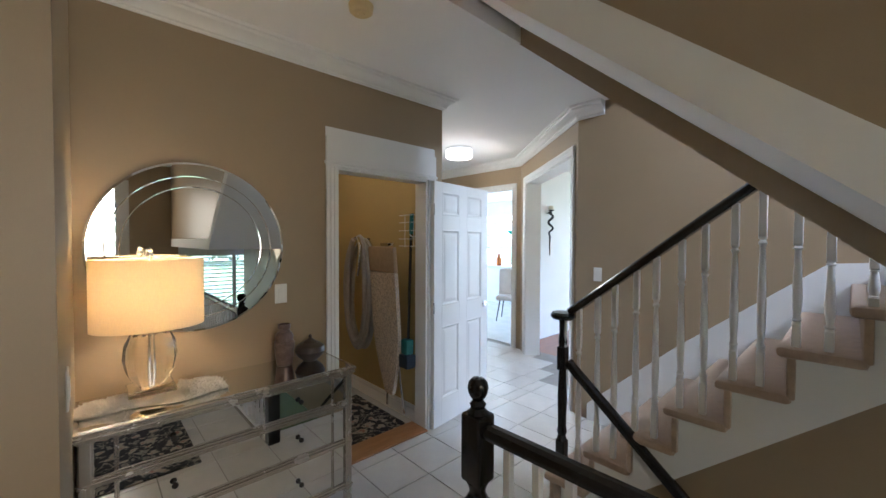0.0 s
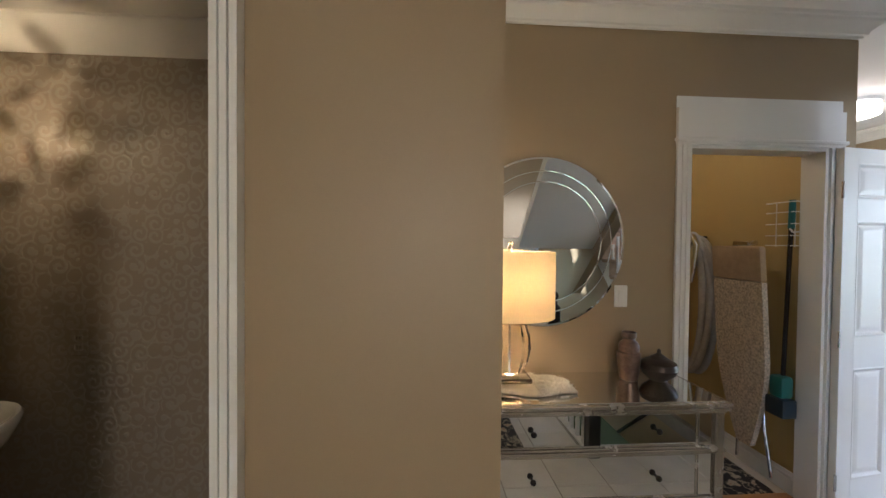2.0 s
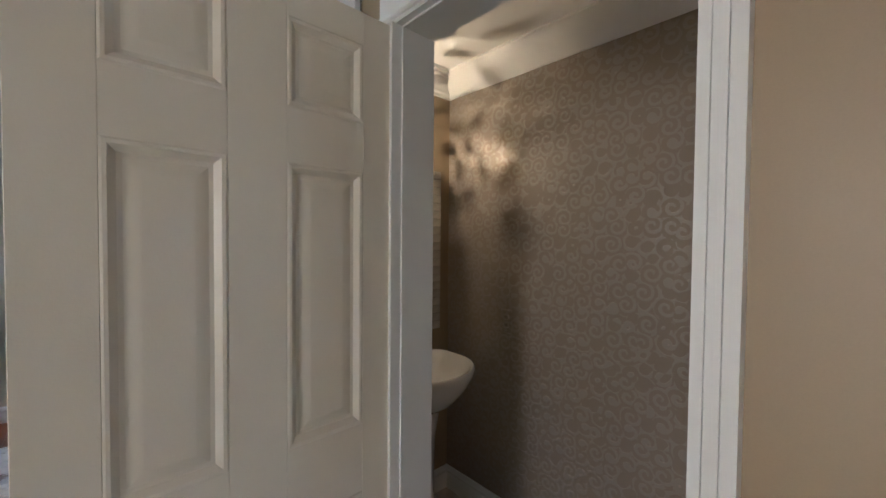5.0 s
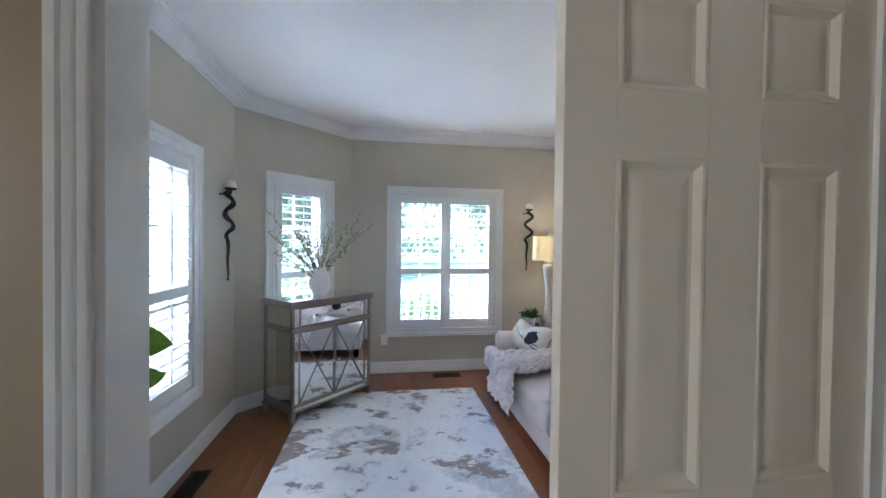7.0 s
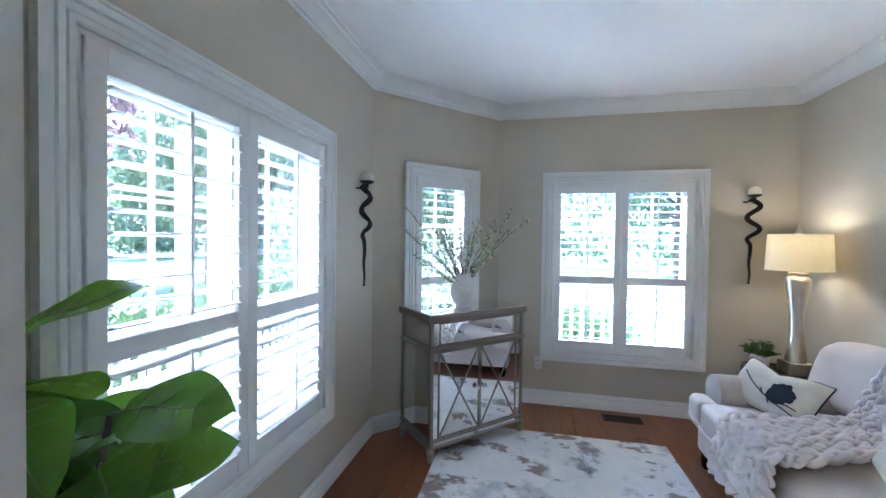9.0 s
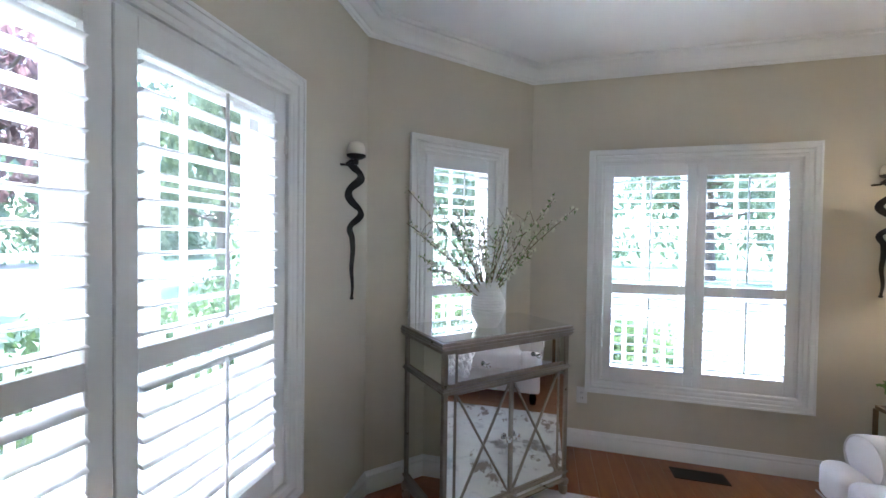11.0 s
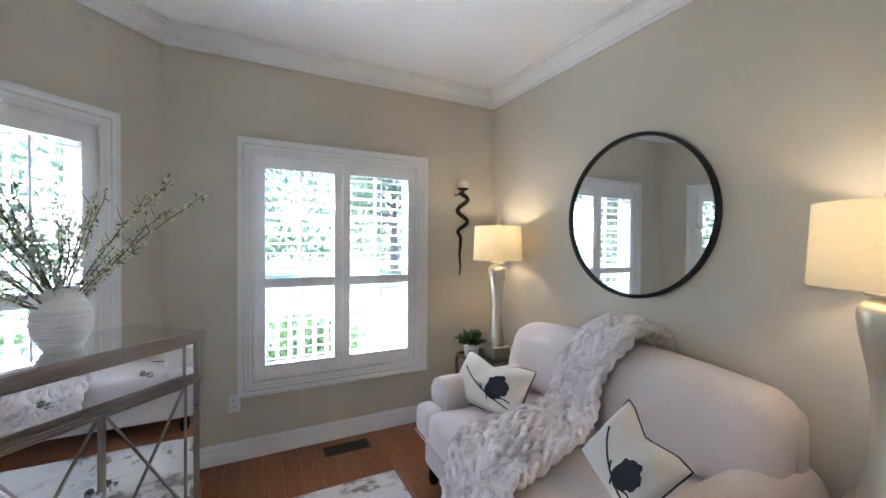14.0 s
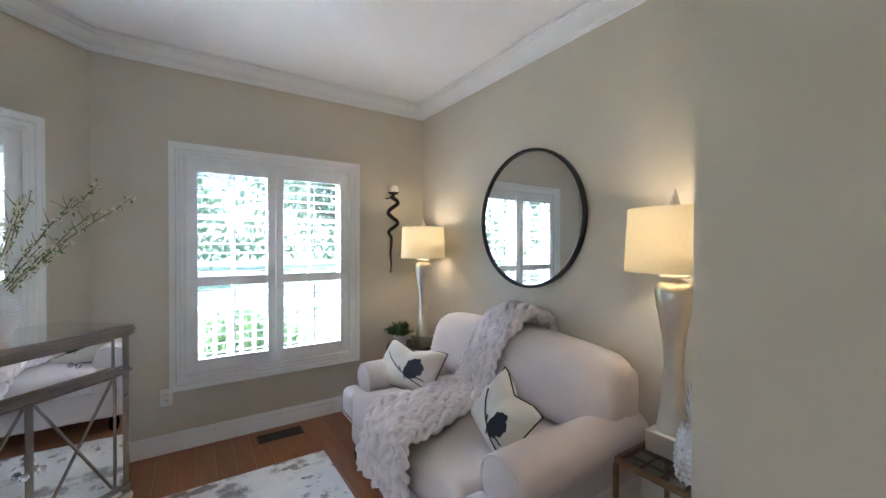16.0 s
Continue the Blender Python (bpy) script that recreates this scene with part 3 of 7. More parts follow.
def casing(w, h, foot=True, profile=CASE):
    """Moulding round an opening from x 0 to w and up to h; it stands out towards -y."""
    bm = bmesh.new()
    path = [(0, 0, 0), (0, h, 0), (w, h, 0), (w, 0, 0)]
    sweep(bm, profile, path, not foot)
    bmesh.ops.transform(bm, matrix=LIE, verts=bm.verts)
    return bm


def jamb(w, h, depth, t=0.018):
    bm = bmesh.new()
    shape_box(bm, (0, 0, 0), (t, depth, h))
    shape_box(bm, (w - t, 0, 0), (w, depth, h))
    shape_box(bm, (t, 0, h - t), (w - t, depth, h))
    return bm


def doorway(name, w, h, depth, m, label, head=False, material=TRIM, cw=1.0, jt=0.018):
    """A cased opening; head adds a frieze with a cap over it."""
    d = thing(name, m, label, "door frame", kind="structure")
    if head:
        bm = bmesh.new()
        for x in (-0.073 * cw, w):
            for a, b, t in ((0, 0.02, 0.016), (0.02, 0.028, 0.011), (0.028, 0.046, 0.018), (0.046, 0.054, 0.012), (0.054, 0.073, 0.02)):
                shape_box(bm, (x + a * cw, -t * (1.6 if cw < 1 else 1), 0), (x + b * cw, 0, h))
        part("casing", bm, material, d)
        bm = bmesh.new()
        shape_box(bm, (-0.075, -0.02, h), (w + 0.075, 0, h + 0.19))
        shape_box(bm, (-0.085, -0.032, h + 0.012), (w + 0.085, 0, h + 0.032), 0.004)
        part("frieze", bm, material, d)
        bm = bmesh.new()
        sweep(bm, [(0, 0), (0.024, 0), (0.03, 0.014), (0.046, 0.024), (0.05, 0.045), (0.06, 0.048), (0.06, 0.066), (0, 0.066)], [(w + 0.075, 0, h + 0.19), (w + 0.075, -0.001, h + 0.19), (-0.075, -0.001, h + 0.19), (-0.075, 0, h + 0.19)][::-1])
        part("cap", bm, material, d)
    else:
        part("casing", casing(w, h, True), material, d)
    part("jamb", jamb(w, h, depth, jt), material, d)
    return d


# closet: face towards +x; powder room: face towards +x; den entry: face towards +y
doorway("door_frame_closet", 0.802, 2.035, 0.135, pose(-2.223, 1.299, 0, 0, 0, 90), "white closet door frame with a capped frieze", True)
doorway("door_frame_powder_room", 0.678, 2.035, 0.11, pose(-1.048, -1.215, 0, 0, 0, 90), "white painted door frame with a capped frieze", True, TRIM, 0.75, 0.005)
doorway("door_frame_den", 1.576, 2.32, 0.142, pose(0.526, -1.429, 0, 0, 0, 180), "wide white fluted casing of the den entry")
doorway("door_frame_kitchen", 1.51, 2.30, 0.1, pose(-4.75, 4.598, 0), "white cased opening to the dining corner")
doorway("door_frame_sitting", 1.64, 2.33, 0.20, DIAG @ pose(0.29, -0.002, 0), "white cased opening to the sitting room")

# ---- windows with plantation shutters ----
def louvre_mesh(length, depth=0.062, thick=0.013):
    bm = bmesh.new()
    n = 10
    ring = [(depth / 2 * math.cos(2 * math.pi * i / n), thick / 2 * math.sin(2 * math.pi * i / n)) for i in range(n)]
    a = [bm.verts.new((-length / 2, y, z)) for y, z in ring]
    b = [bm.verts.new((length / 2, y, z)) for y, z in ring]
    bm.faces.new(a)
    bm.faces.new(b[::-1])
    for i in range(n):
        bm.faces.new((a[i], a[(i + 1) % n], b[(i + 1) % n], b[i]))
    return mesh_of("louvre", bm, SHUTTER, 50)


def shutter_window(name, w, m, panels, label, lower_tilt=12, upper_tilt=11, bars=3):
    """Window in an opening w wide, 1.516 high; origin at its foot's start on the wall's face, room towards -y."""
    h, win = 1.516, thing(name, m, label, "window", kind="structure")
    part("window_casing", casing(w, h, False, [(o * 1.02 if o < 0.06 else o * 1.1, u * 1.15) for o, u in CASE]), TRIM, win)
    bm = bmesh.new()
    sweep(bm, [(0.078, 0), (0.078, 0.030), (0.090, 0.030), (0.090, 0)], [(0, 0, 0), (0, h, 0), (w, h, 0), (w, 0, 0)], True)
    bmesh.ops.transform(bm, matrix=LIE, verts=bm.verts)
    part("back_band", bm, TRIM, win)
    bm = bmesh.new()
    shape_box(bm, (0, 0, 0), (0.016, WT, h))
    shape_box(bm, (w - 0.016, 0, 0), (w, WT, h))
    shape_box(bm, (0.016, 0, 0), (w - 0.016, WT, 0.016))
    shape_box(bm, (0.016, 0, h - 0.016), (w - 0.016, WT, h))
    part("window_lining", bm, TRIM, win)
    # sash, bars and glass
    sash = bmesh.new()
    n = panels
    for i in range(n):
        x0, x1 = 0.016 + (w - 0.032) * i / n, 0.016 + (w - 0.032) * (i + 1) / n
        for lo, hi in (((x0, 0.016), (x0 + 0.045, h - 0.016)), ((x1 - 0.045, 0.016), (x1, h - 0.016)), ((x0 + 0.045, 0.016), (x1 - 0.045, 0.07)), ((x0 + 0.045, h - 0.07), (x1 - 0.045, h - 0.016))):
            shape_box(sash, (lo[0], 0.112, lo[1]), (hi[0], 0.152, hi[1]))
    part("sash", sash, TRIM, win)
    bm = bmesh.new()
    for i in range(n):
        x0, x1 = 0.061 + (w - 0.032) * i / n, (w - 0.032) * (i + 1) / n - 0.029
        shape_box(bm, ((x0 + x1) / 2 - 0.008, 0.124, 0.07), ((x0 + x1) / 2 + 0.008, 0.140, h - 0.07))
        for k in range(1, bars + 1):
            z = 0.07 + (h - 0.14) * k / (bars + 1)
            shape_box(bm, (x0, 0.125, z - 0.007), (x1, 0.139, z + 0.007))
    part("glazing_bars", bm, TRIM, win)
    for i in range(n):
        x0, x1 = 0.061 + (w - 0.032) * i / n, (w - 0.032) * (i + 1) / n - 0.029
        g = part("pane", box((x0, 0.130, 0.07), (x1, 0.134, h - 0.07)), GLASS, win, "", 0)
        g.visible_shadow = False
    # shutter panels
    gap = 0.003
    pw = (w - 0.032 - gap * (n + 1)) / n
    stile, z0, z1 = 0.055, 0.019, h - 0.019
    zb, zm0, zm1, zt = 0.100, 0.618, 0.682, 1.418
    blade = louvre_mesh(pw - 2 * stile - 0.004)
    for i in range(n):
        x = 0.016 + gap + i * (pw + gap)
        p = thing("shutter_panel", pose(x, 0.002, 0), "", "")
        for key in list(p.keys()):
            del p[key]
        p.parent = win
        bm = bmesh.new()
        if i == 0:
            strip = bmesh.new()
            for lo, hi in (((0, 0), (0.020, h)), ((w - 0.020, 0), (w, h)), ((0.020, 0), (w - 0.020, 0.020)), ((0.020, h - 0.020), (w - 0.020, h))):
                shape_box(strip, (lo[0], 0.018, lo[1]), (hi[0], 0.034, hi[1]))
            part("shutter_stop", strip, SHUTTER, win)
        shape_box(bm, (0, -0.014, z0), (stile, 0.014, z1), 0.003)
        shape_box(bm, (pw - stile, -0.014, z0), (pw, 0.014, z1), 0.003)
        shape_box(bm, (stile, -0.012, z0), (pw - stile, 0.012, zb), 0.002)
        shape_box(bm, (stile, -0.012, zm0), (pw - stile, 0.012, zm1), 0.002)
        shape_box(bm, (stile, -0.012, zt), (pw - stile, 0.012, z1), 0.002)
        part("shutter_frame", bm, SHUTTER, p)
        for lo, hi, tilt, count in ((zb, zm0, lower_tilt, 8), (zm1, zt, upper_tilt, 11)):
            step = (hi - lo) / count
            for k in range(count):
                piece("louvre", blade, p, pose(pw / 2, 0, lo + step * (k + 0.5), tilt + random.uniform(-1.5, 1.5)))
            part("tilt_rod", box((pw / 2 - 0.005, -0.046, lo + 0.03), (pw / 2 + 0.005, -0.036, hi - 0.02), 0.002), SHUTTER, p)
        bm = bmesh.new()
        for z in (0.2, h - 0.2):
            shape_box(bm, (-0.006 if i == 0 else pw - 0.004, -0.02, z - 0.035), (0.004 if i == 0 else pw + 0.006, -0.013, z + 0.035), 0.001)
        part("hinge", bm, SHUTTER, p)
    return win


shutter_window("window_1", 1.163, pose(-0.143, -4.92, 0.5, 0, 0, 180), 2, "white double window with open plantation shutters", -6, -3)
shutter_window("window_2", 0.56, pose(1.225, -4.035, 0.5, 0, 0, -135) @ pose(0.355, 0, 0), 1, "narrow white window with open plantation shutters", -6, -4)
shutter_window("window_3", 1.24, pose(1.225, -2.085, 0.5, 0, 0, -90), 2, "white double window with half-tilted plantation shutters", 22, -4)

# ---- outside ----
LAWN = mat("lawn_grass", (0.055, 0.085, 0.03), 0.9, var=0.3, scale=1.2, bump=0.6, bscale=60)
setting("ground", box((-600, -600, -0.9), (600, 600, -0.6)), LAWN, "green lawn running to the horizon", "ground")
ASPHALT = mat("asphalt", (0.055, 0.054, 0.052), 0.9, var=0.15, scale=3, bump=0.4, bscale=120)
setting("road", box((-60, -22, -0.6), (60, -16, -0.585)), ASPHALT, "grey asphalt street past the lawn", "road")
DECK = mat("grey_deck_boards", (0.38, 0.36, 0.33), 0.75, var=0.12, scale=4, bump=0.2)
bm = bmesh.new()
for k in range(18):
    shape_box(bm, (1.40 + 0.112 * k, -6.9, -0.16), (1.505 + 0.112 * k, -1.55, -0.12))
for k in range(16):
    shape_box(bm, (-3.2, -6.88 + 0.112 * k, -0.162), (1.39, -6.775 + 0.112 * k, -0.122))
setting("porch_deck", bm, DECK, "grey boarded porch deck round the bay", "porch")
setting("porch_base", box((-3.2, -6.9, -0.62), (3.42, -5.1, -0.163)), DECK, "grey porch base", "porch")
setting("porch_base_side", box((1.39, -5.1, -0.62), (3.42, -1.55, -0.163)), DECK, "grey porch base", "porch")
SOFFIT = mat("cream_porch_boards", (0.72, 0.66, 0.50), 0.6, var=0.05, scale=4)
bm = box((1.39, -4.6, 2.78), (3.5, -1.5, 2.95))
# unseen roof and post over the foyer door, added to keep sun out
shape_box(bm, (3.125, -1.498, 2.552), (5.4, 3.6, 2.718))
shape_box(bm, (5.2, 3.3, -0.6), (5.32, 3.42, 2.55))
setting("porch_roof_sunblock", bm, SOFFIT, "cream boarded porch ceiling with an added sunblock over the foyer door", "porch roof")
rail = thing("porch_railing", pose(0, 0, 0), "white wooden porch railing with square balusters", "railing", kind="structure")
PORCHWHITE = mat("white_porch_paint", (0.78, 0.78, 0.76), 0.5, var=0.04, scale=4)
stick = mesh_of("picket", box((-0.018, -0.018, 0.0), (0.018, 0.018, 0.72)), PORCHWHITE)
for k in range(48):
    piece("picket", stick, rail, pose(-3.1 + 0.135 * k, -6.8, -0.04))
for k in range(38):
    piece("picket", stick, rail, pose(3.32, -6.68 + 0.135 * k, -0.04))
for z in (-0.06, 0.66):
    part("rail", box((-3.2, -6.84, z), (3.37, -6.76, z + 0.05), 0.006), PORCHWHITE, rail)
    part("rail", box((3.28, -6.74, z), (3.36, -1.6, z + 0.05), 0.006), PORCHWHITE, rail)
for x, y in ((3.32, -6.8), (-3.15, -6.8), (3.32, -1.75), (3.32, -4.4)):
    part("post", box((x - 0.06, y - 0.06, -0.12), (x + 0.06, y + 0.06, 2.55), 0.006), PORCHWHITE, rail)

SHRUBLEAF = leafy(mat("shrub_leaf", (0.10, 0.15, 0.05), 0.5, var=0.45, scale=3.5), 0.25, (0.12, 0.19, 0.06))
DARKLEAF = leafy(mat("tree_leaf", (0.12, 0.15, 0.085), 0.5, var=0.3, scale=2.0), 0.28, (0.16, 0.20, 0.11))
REDLEAF = leafy(mat("plum_leaf", (0.12, 0.075, 0.075), 0.5, var=0.4, scale=2.5), 0.4, (0.20, 0.12, 0.12))
BARK = mat("tree_bark", (0.11, 0.08, 0.06), 0.9, var=0.3, scale=8, bump=0.8, bscale=30)


def leaf_cloud(bm, rng, centre, rad, count, size):
    """Many small leaves on an uneven clump."""
    for _ in range(count):
        d = Vector((rng.gauss(0, 1), rng.gauss(0, 1), rng.gauss(0, 1))).normalized()
        k = rng.uniform(0.55, 1.0) ** 0.5 * (1 + 0.35 * noise.noise(d * 2.2 + Vector(centre)))
        p = Vector(centre) + Vector((d.x * rad[0], d.y * rad[1], d.z * rad[2])) * k
        mm = Matrix.Translation(p) @ Euler((rng.uniform(0, 6), rng.uniform(0, 6), rng.uniform(0, 6))).to_matrix().to_4x4()
        s = size * rng.uniform(0.6, 1.3)
        bm.faces.new([bm.verts.new(mm @ Vector(c)) for c in ((0, 0, 0), (s * 0.55, s * 0.32, s * 0.1), (s * 1.3, 0, 0), (s * 0.55, -s * 0.32, s * 0.1))])


def shrub(name, x, y, r, h, material, label, seed):
    rng = random.Random(seed)
    s = thing(name, pose(x, y, -0.6), label, "shrub", "shrubs along the porch")
    bm = bmesh.new()
    for k in range(7):
        a = rng.uniform(0, 6.28)
        leaf_cloud(bm, rng, (0.5 * r * math.cos(a), 0.5 * r * math.sin(a), h * rng.uniform(0.35, 0.7)), (0.55 * r, 0.55 * r, 0.42 * h), 330, 0.075)
    part("foliage", bm, material, s, "", 0)
    bm = bmesh.new()
    for k in range(5):
        a = rng.uniform(0, 6.28)
        tube(bm, [(0, 0, 0), (0.2 * r * math.cos(a), 0.2 * r * math.sin(a), 0.3 * h), (0.5 * r * math.cos(a), 0.5 * r * math.sin(a), 0.7 * h)], [0.03, 0.02, 0.01], 6)
    part("stems", bm, BARK, s)
    return s


for i, (x, y, r, h) in enumerate(((-1.0, -7.65, 0.6, 1.2), (0.1, -7.7, 0.7, 1.15), (1.6, -7.7, 0.85, 1.45), (3.3, -7.7, 0.9, 1.6), (4.2, -6.2, 0.85, 1.6), (4.2, -4.7, 0.8, 1.4), (4.25, -3.2, 0.8, 1.35), (4.2, -1.9, 0.8, 1.5), (4.9, -7.4, 1.0, 1.9))):
    shrub("shrub", x, y, r, h, SHRUBLEAF, "leafy green garden shrub beside the porch", 30 + i)


def tree(x, y, h, spread, material, label, seed, leaf=0.16, per=420):
    rng = random.Random(seed)
    t = thing("tree", pose(x, y, -0.6), label, "tree", "garden trees")
    bm = bmesh.new()
    tube(bm, [(0, 0, 0), (0.06, 0.03, h * 0.2), (0.02, -0.05, h * 0.42), (0.1, 0.05, h * 0.75)], [0.035 * h, 0.027 * h, 0.02 * h, 0.008 * h], 10)
    tips = []
    for k in range(11):
        a, z = k * 2.4 + rng.uniform(-0.3, 0.3), h * rng.uniform(0.28, 0.6)
        end = Vector((spread * rng.uniform(0.45, 0.85) * math.cos(a), spread * rng.uniform(0.45, 0.85) * math.sin(a), z + h * rng.uniform(0.08, 0.32)))
        tube(bm, [(0.03, 0, z), end * 0.5 + Vector((0, 0, z * 0.35)), end], [0.011 * h, 0.007 * h, 0.003 * h], 6)
        tips.append(end)
    part("trunk", bm, BARK, t, "", 60)
    bm = bmesh.new()
    for e in tips + [Vector((0, 0, h * 0.85)), Vector((0.3, 0.2, h * 0.7))]:
        leaf_cloud(bm, rng, e, (spread * 0.36, spread * 0.36, h * 0.13), per, leaf)
    part("crown", bm, material, t, "", 0)
    return t


tree(6.6, -9.6, 6.5, 2.6, DARKLEAF, "leafy green garden tree with a spreading crown", 51)
tree(8.2, -4.6, 6.0, 2.4, REDLEAF, "purple-leaved plum tree on the lawn", 52)
tree(7.5, -1.0, 7.0, 2.6, DARKLEAF, "leafy green garden tree near the porch", 53)
tree(-7.5, -13.0, 7.0, 2.8, DARKLEAF, "leafy green garden tree beyond the railing", 55)
tree(3.6, -26.0, 9.0, 4.0, DARKLEAF, "tall green tree across the street", 56, 0.3)
tree(-9.0, -27.0, 9.5, 4.2, DARKLEAF, "tall green tree across the street", 57, 0.3)
tree(14.0, -16.0, 9.0, 3.8, DARKLEAF, "tall green tree across the lawn", 58, 0.3)
tree(16.0, -6.0, 9.0, 3.8, DARKLEAF, "tall green tree across the lawn", 59, 0.3)


def woods(name, p, q, label, seed):
    """A far belt of trees, as one mass of leaves."""
    rng = random.Random(seed)
    bm = bmesh.new()
    n = 26
    for k in range(n):
        s = (k + rng.uniform(-0.3, 0.3)) / (n - 1)
        x, y, h = p[0] + (q[0] - p[0]) * s + rng.uniform(-2, 2), p[1] + (q[1] - p[1]) * s + rng.uniform(-2, 2), rng.uniform(7, 11)
        leaf_cloud(bm, rng, (x, y, h * 0.45), (3.2, 3.2, h * 0.52), 420, 0.6)
    ob = part(name, bm, DARKLEAF, None, "", 0)
    return tagged(ob, label, "woods", "", "stuff")


woods("far_woods", (-38, -40), (46, -38), "belt of green trees far behind the street", 91)
woods("far_woods", (38, -36), (36, 22), "belt of green trees far behind the lawn", 92)

# ---- den ----
def mirrored_frame(bm, x0, x1, z0, z1, y, t=0.010, proud=0.006):
    """A thin raised rim round a mirror panel that faces -y."""
    for lo, hi in (((x0, z0), (x1, z0 + t)), ((x0, z1 - t), (x1, z1)), ((x0, z0 + t), (x0 + t, z1 - t)), ((x1 - t, z0 + t), (x1, z1 - t))):
        shape_box(bm, (lo[0], y - proud, lo[1]), (hi[0], y, hi[1]), 0.0015)


def round_knob(r=0.014):
    bm = bmesh.new()
    lathe(bm, [(0.006, 0), (0.005, 0.012), (r * 0.8, 0.016), (r, 0.022), (r * 0.8, 0.029), (0.0, 0.031)], 14, m=Matrix.Rotation(radians(90), 4, "X"))
    return bm


def mirrored_cabinet(m):
    w, d, h = 0.86, 0.455, 0.985
    c = thing("mirrored_cabinet", m, "mirrored corner cabinet with champagne wooden frame and crossed doors", "cabinet")
    x0, x1, y0, y1 = -w / 2, w / 2, -d / 2, d / 2
    post = 0.026
    for x in (x0 + 0.012, x1 - 0.012 - post):
        for y in (y0 + 0.012, y1 - 0.012 - post):
            bm = bmesh.new()
            shape_box(bm, (x, y, 0.10), (x + post, y + post, h - 0.055), 0.003)
            for k in (0.008, 0.018):
                shape_box(bm, (x + k - 0.002, y - 0.003, 0.17), (x + k + 0.002, y, 0.70))
            lathe(bm, [(0.016, 0), (0.022, 0.012), (0.026, 0.05), (0.020, 0.062), (0.030, 0.072), (0.030, 0.086), (0.022, 0.10)], 16, (x + post / 2, y + post / 2, 0))
            part("leg", bm, CHAMPAGNE, c)
    bm = bmesh.new()
    for k, (o, z, t) in enumerate(((0.0, h - 0.052, 0.010), (0.006, h - 0.042, 0.009), (0.002, h - 0.033, 0.008), (0.009, h - 0.025, 0.009), (0.004, h - 0.016, 0.016))):
        shape_box(bm, (x0 - o, y0 - o, z), (x1 + o, y1 + o, z + t), 0.002)
    part("top_frame", bm, CHAMPAGNE, c)
    part("top_mirror", box((x0 + 0.010, y0 + 0.010, h), (x1 - 0.010, y1 - 0.010, h + 0.004), 0.001), ANTIQUE, c, "mirror glass top")
    # rails under the drawer and at the foot
    part("apron_mirror", box((x0 + 0.04, y0 + 0.018, 0.094), (x1 - 0.04, y0 + 0.024, 0.132), 0.001), ANTIQUE, c, "mirrored apron strip")
    for z in (0.737, 0.130, 0.084):
        bm = bmesh.new()
        for o, a, b in ((0.0, 0, 0.008), (0.006, 0.008, 0.016), (0.001, 0.016, 0.024)) if z > 0.7 else ((0.0, 0, 0.007), (0.003, 0.007, 0.012)):
            shape_box(bm, (x0 + 0.008 - o, y0 + 0.008 - o, z + a), (x1 - 0.008 + o, y1 - 0.008 + o, z + b), 0.0015)
        part("rail", bm, CHAMPAGNE, c)
    yi = y0 + 0.022
    part("body", box((x0 + 0.03, yi + 0.004, 0.14), (x1 - 0.03, y1 - 0.03, h - 0.056)), CHAMPAGNE, c)
    inner0, inner1 = x0 + 0.012 + post, x1 - 0.012 - post
    # drawer with small end blocks
    dr = part("drawer", box((inner0 + 0.05, yi - 0.002, 0.778), (inner1 - 0.05, yi + 0.004, h - 0.06), 0.001), ANTIQUE, c, "long mirrored drawer front")
    bm = bmesh.new()
    mirrored_frame(bm, inner0 + 0.045, inner1 - 0.045, 0.774, h - 0.056, yi - 0.002)
    part("drawer_rim", bm, CHAMPAGNE, dr)
    for x in (-0.17, 0.17):
        k = part("knob", round_knob(), CHROME, dr, "round crystal knob")
        k.matrix_basis = pose(x, yi - 0.002, 0.845)
    for a, b in ((inner0 + 0.002, inner0 + 0.043), (inner1 - 0.043, inner1 - 0.002)):
        part("end_mirror", box((a, yi - 0.002, 0.778), (b, yi + 0.004, h - 0.06), 0.001), ANTIQUE, c)
    # doors
    for s in (-1, 1):
        a, b = (inner0 + 0.045, -0.008) if s < 0 else (0.008, inner1 - 0.045)
        dm = part("door", box((a, yi - 0.002, 0.150), (b, yi + 0.004, 0.728), 0.001), ANTIQUE, c, "mirrored door crossed by wooden slats")
        bm = bmesh.new()
        mirrored_frame(bm, a - 0.004, b + 0.004, 0.146, 0.732, yi - 0.002, 0.009)
        part("door_rim", bm, CHAMPAGNE, dm)
        for p, q in (((a + 0.01, 0.16), (b - 0.01, 0.72)), ((a + 0.01, 0.72), (b - 0.01, 0.16))):
            bm = bmesh.new()
            ln = math.hypot(q[0] - p[0], q[1] - p[1])
            shape_box(bm, (-ln / 2, -0.005, -0.0042), (ln / 2, 0, 0.0042), 0.0015, pose((p[0] + q[0]) / 2, yi - 0.003 - (0.001 if p[1] < q[1] else 0.003), (p[1] + q[1]) / 2) @ Matrix.Rotation(-math.atan2(q[1] - p[1], q[0] - p[0]), 4, "Y"))
            part("cross_slat", bm, CHAMPAGNE, dm)
        k = part("knob", round_knob(0.018), CHROME, dm)
        k.matrix_basis = pose(s * 0.03, yi - 0.002, 0.44)
        e0, e1 = (inner0 + 0.002, inner0 + 0.037) if s < 0 else (inner1 - 0.037, inner1 - 0.002)
        part("stile_mirror", box((e0, yi - 0.002, 0.150), (e1, yi + 0.004, 0.728), 0.001), ANTIQUE, c)
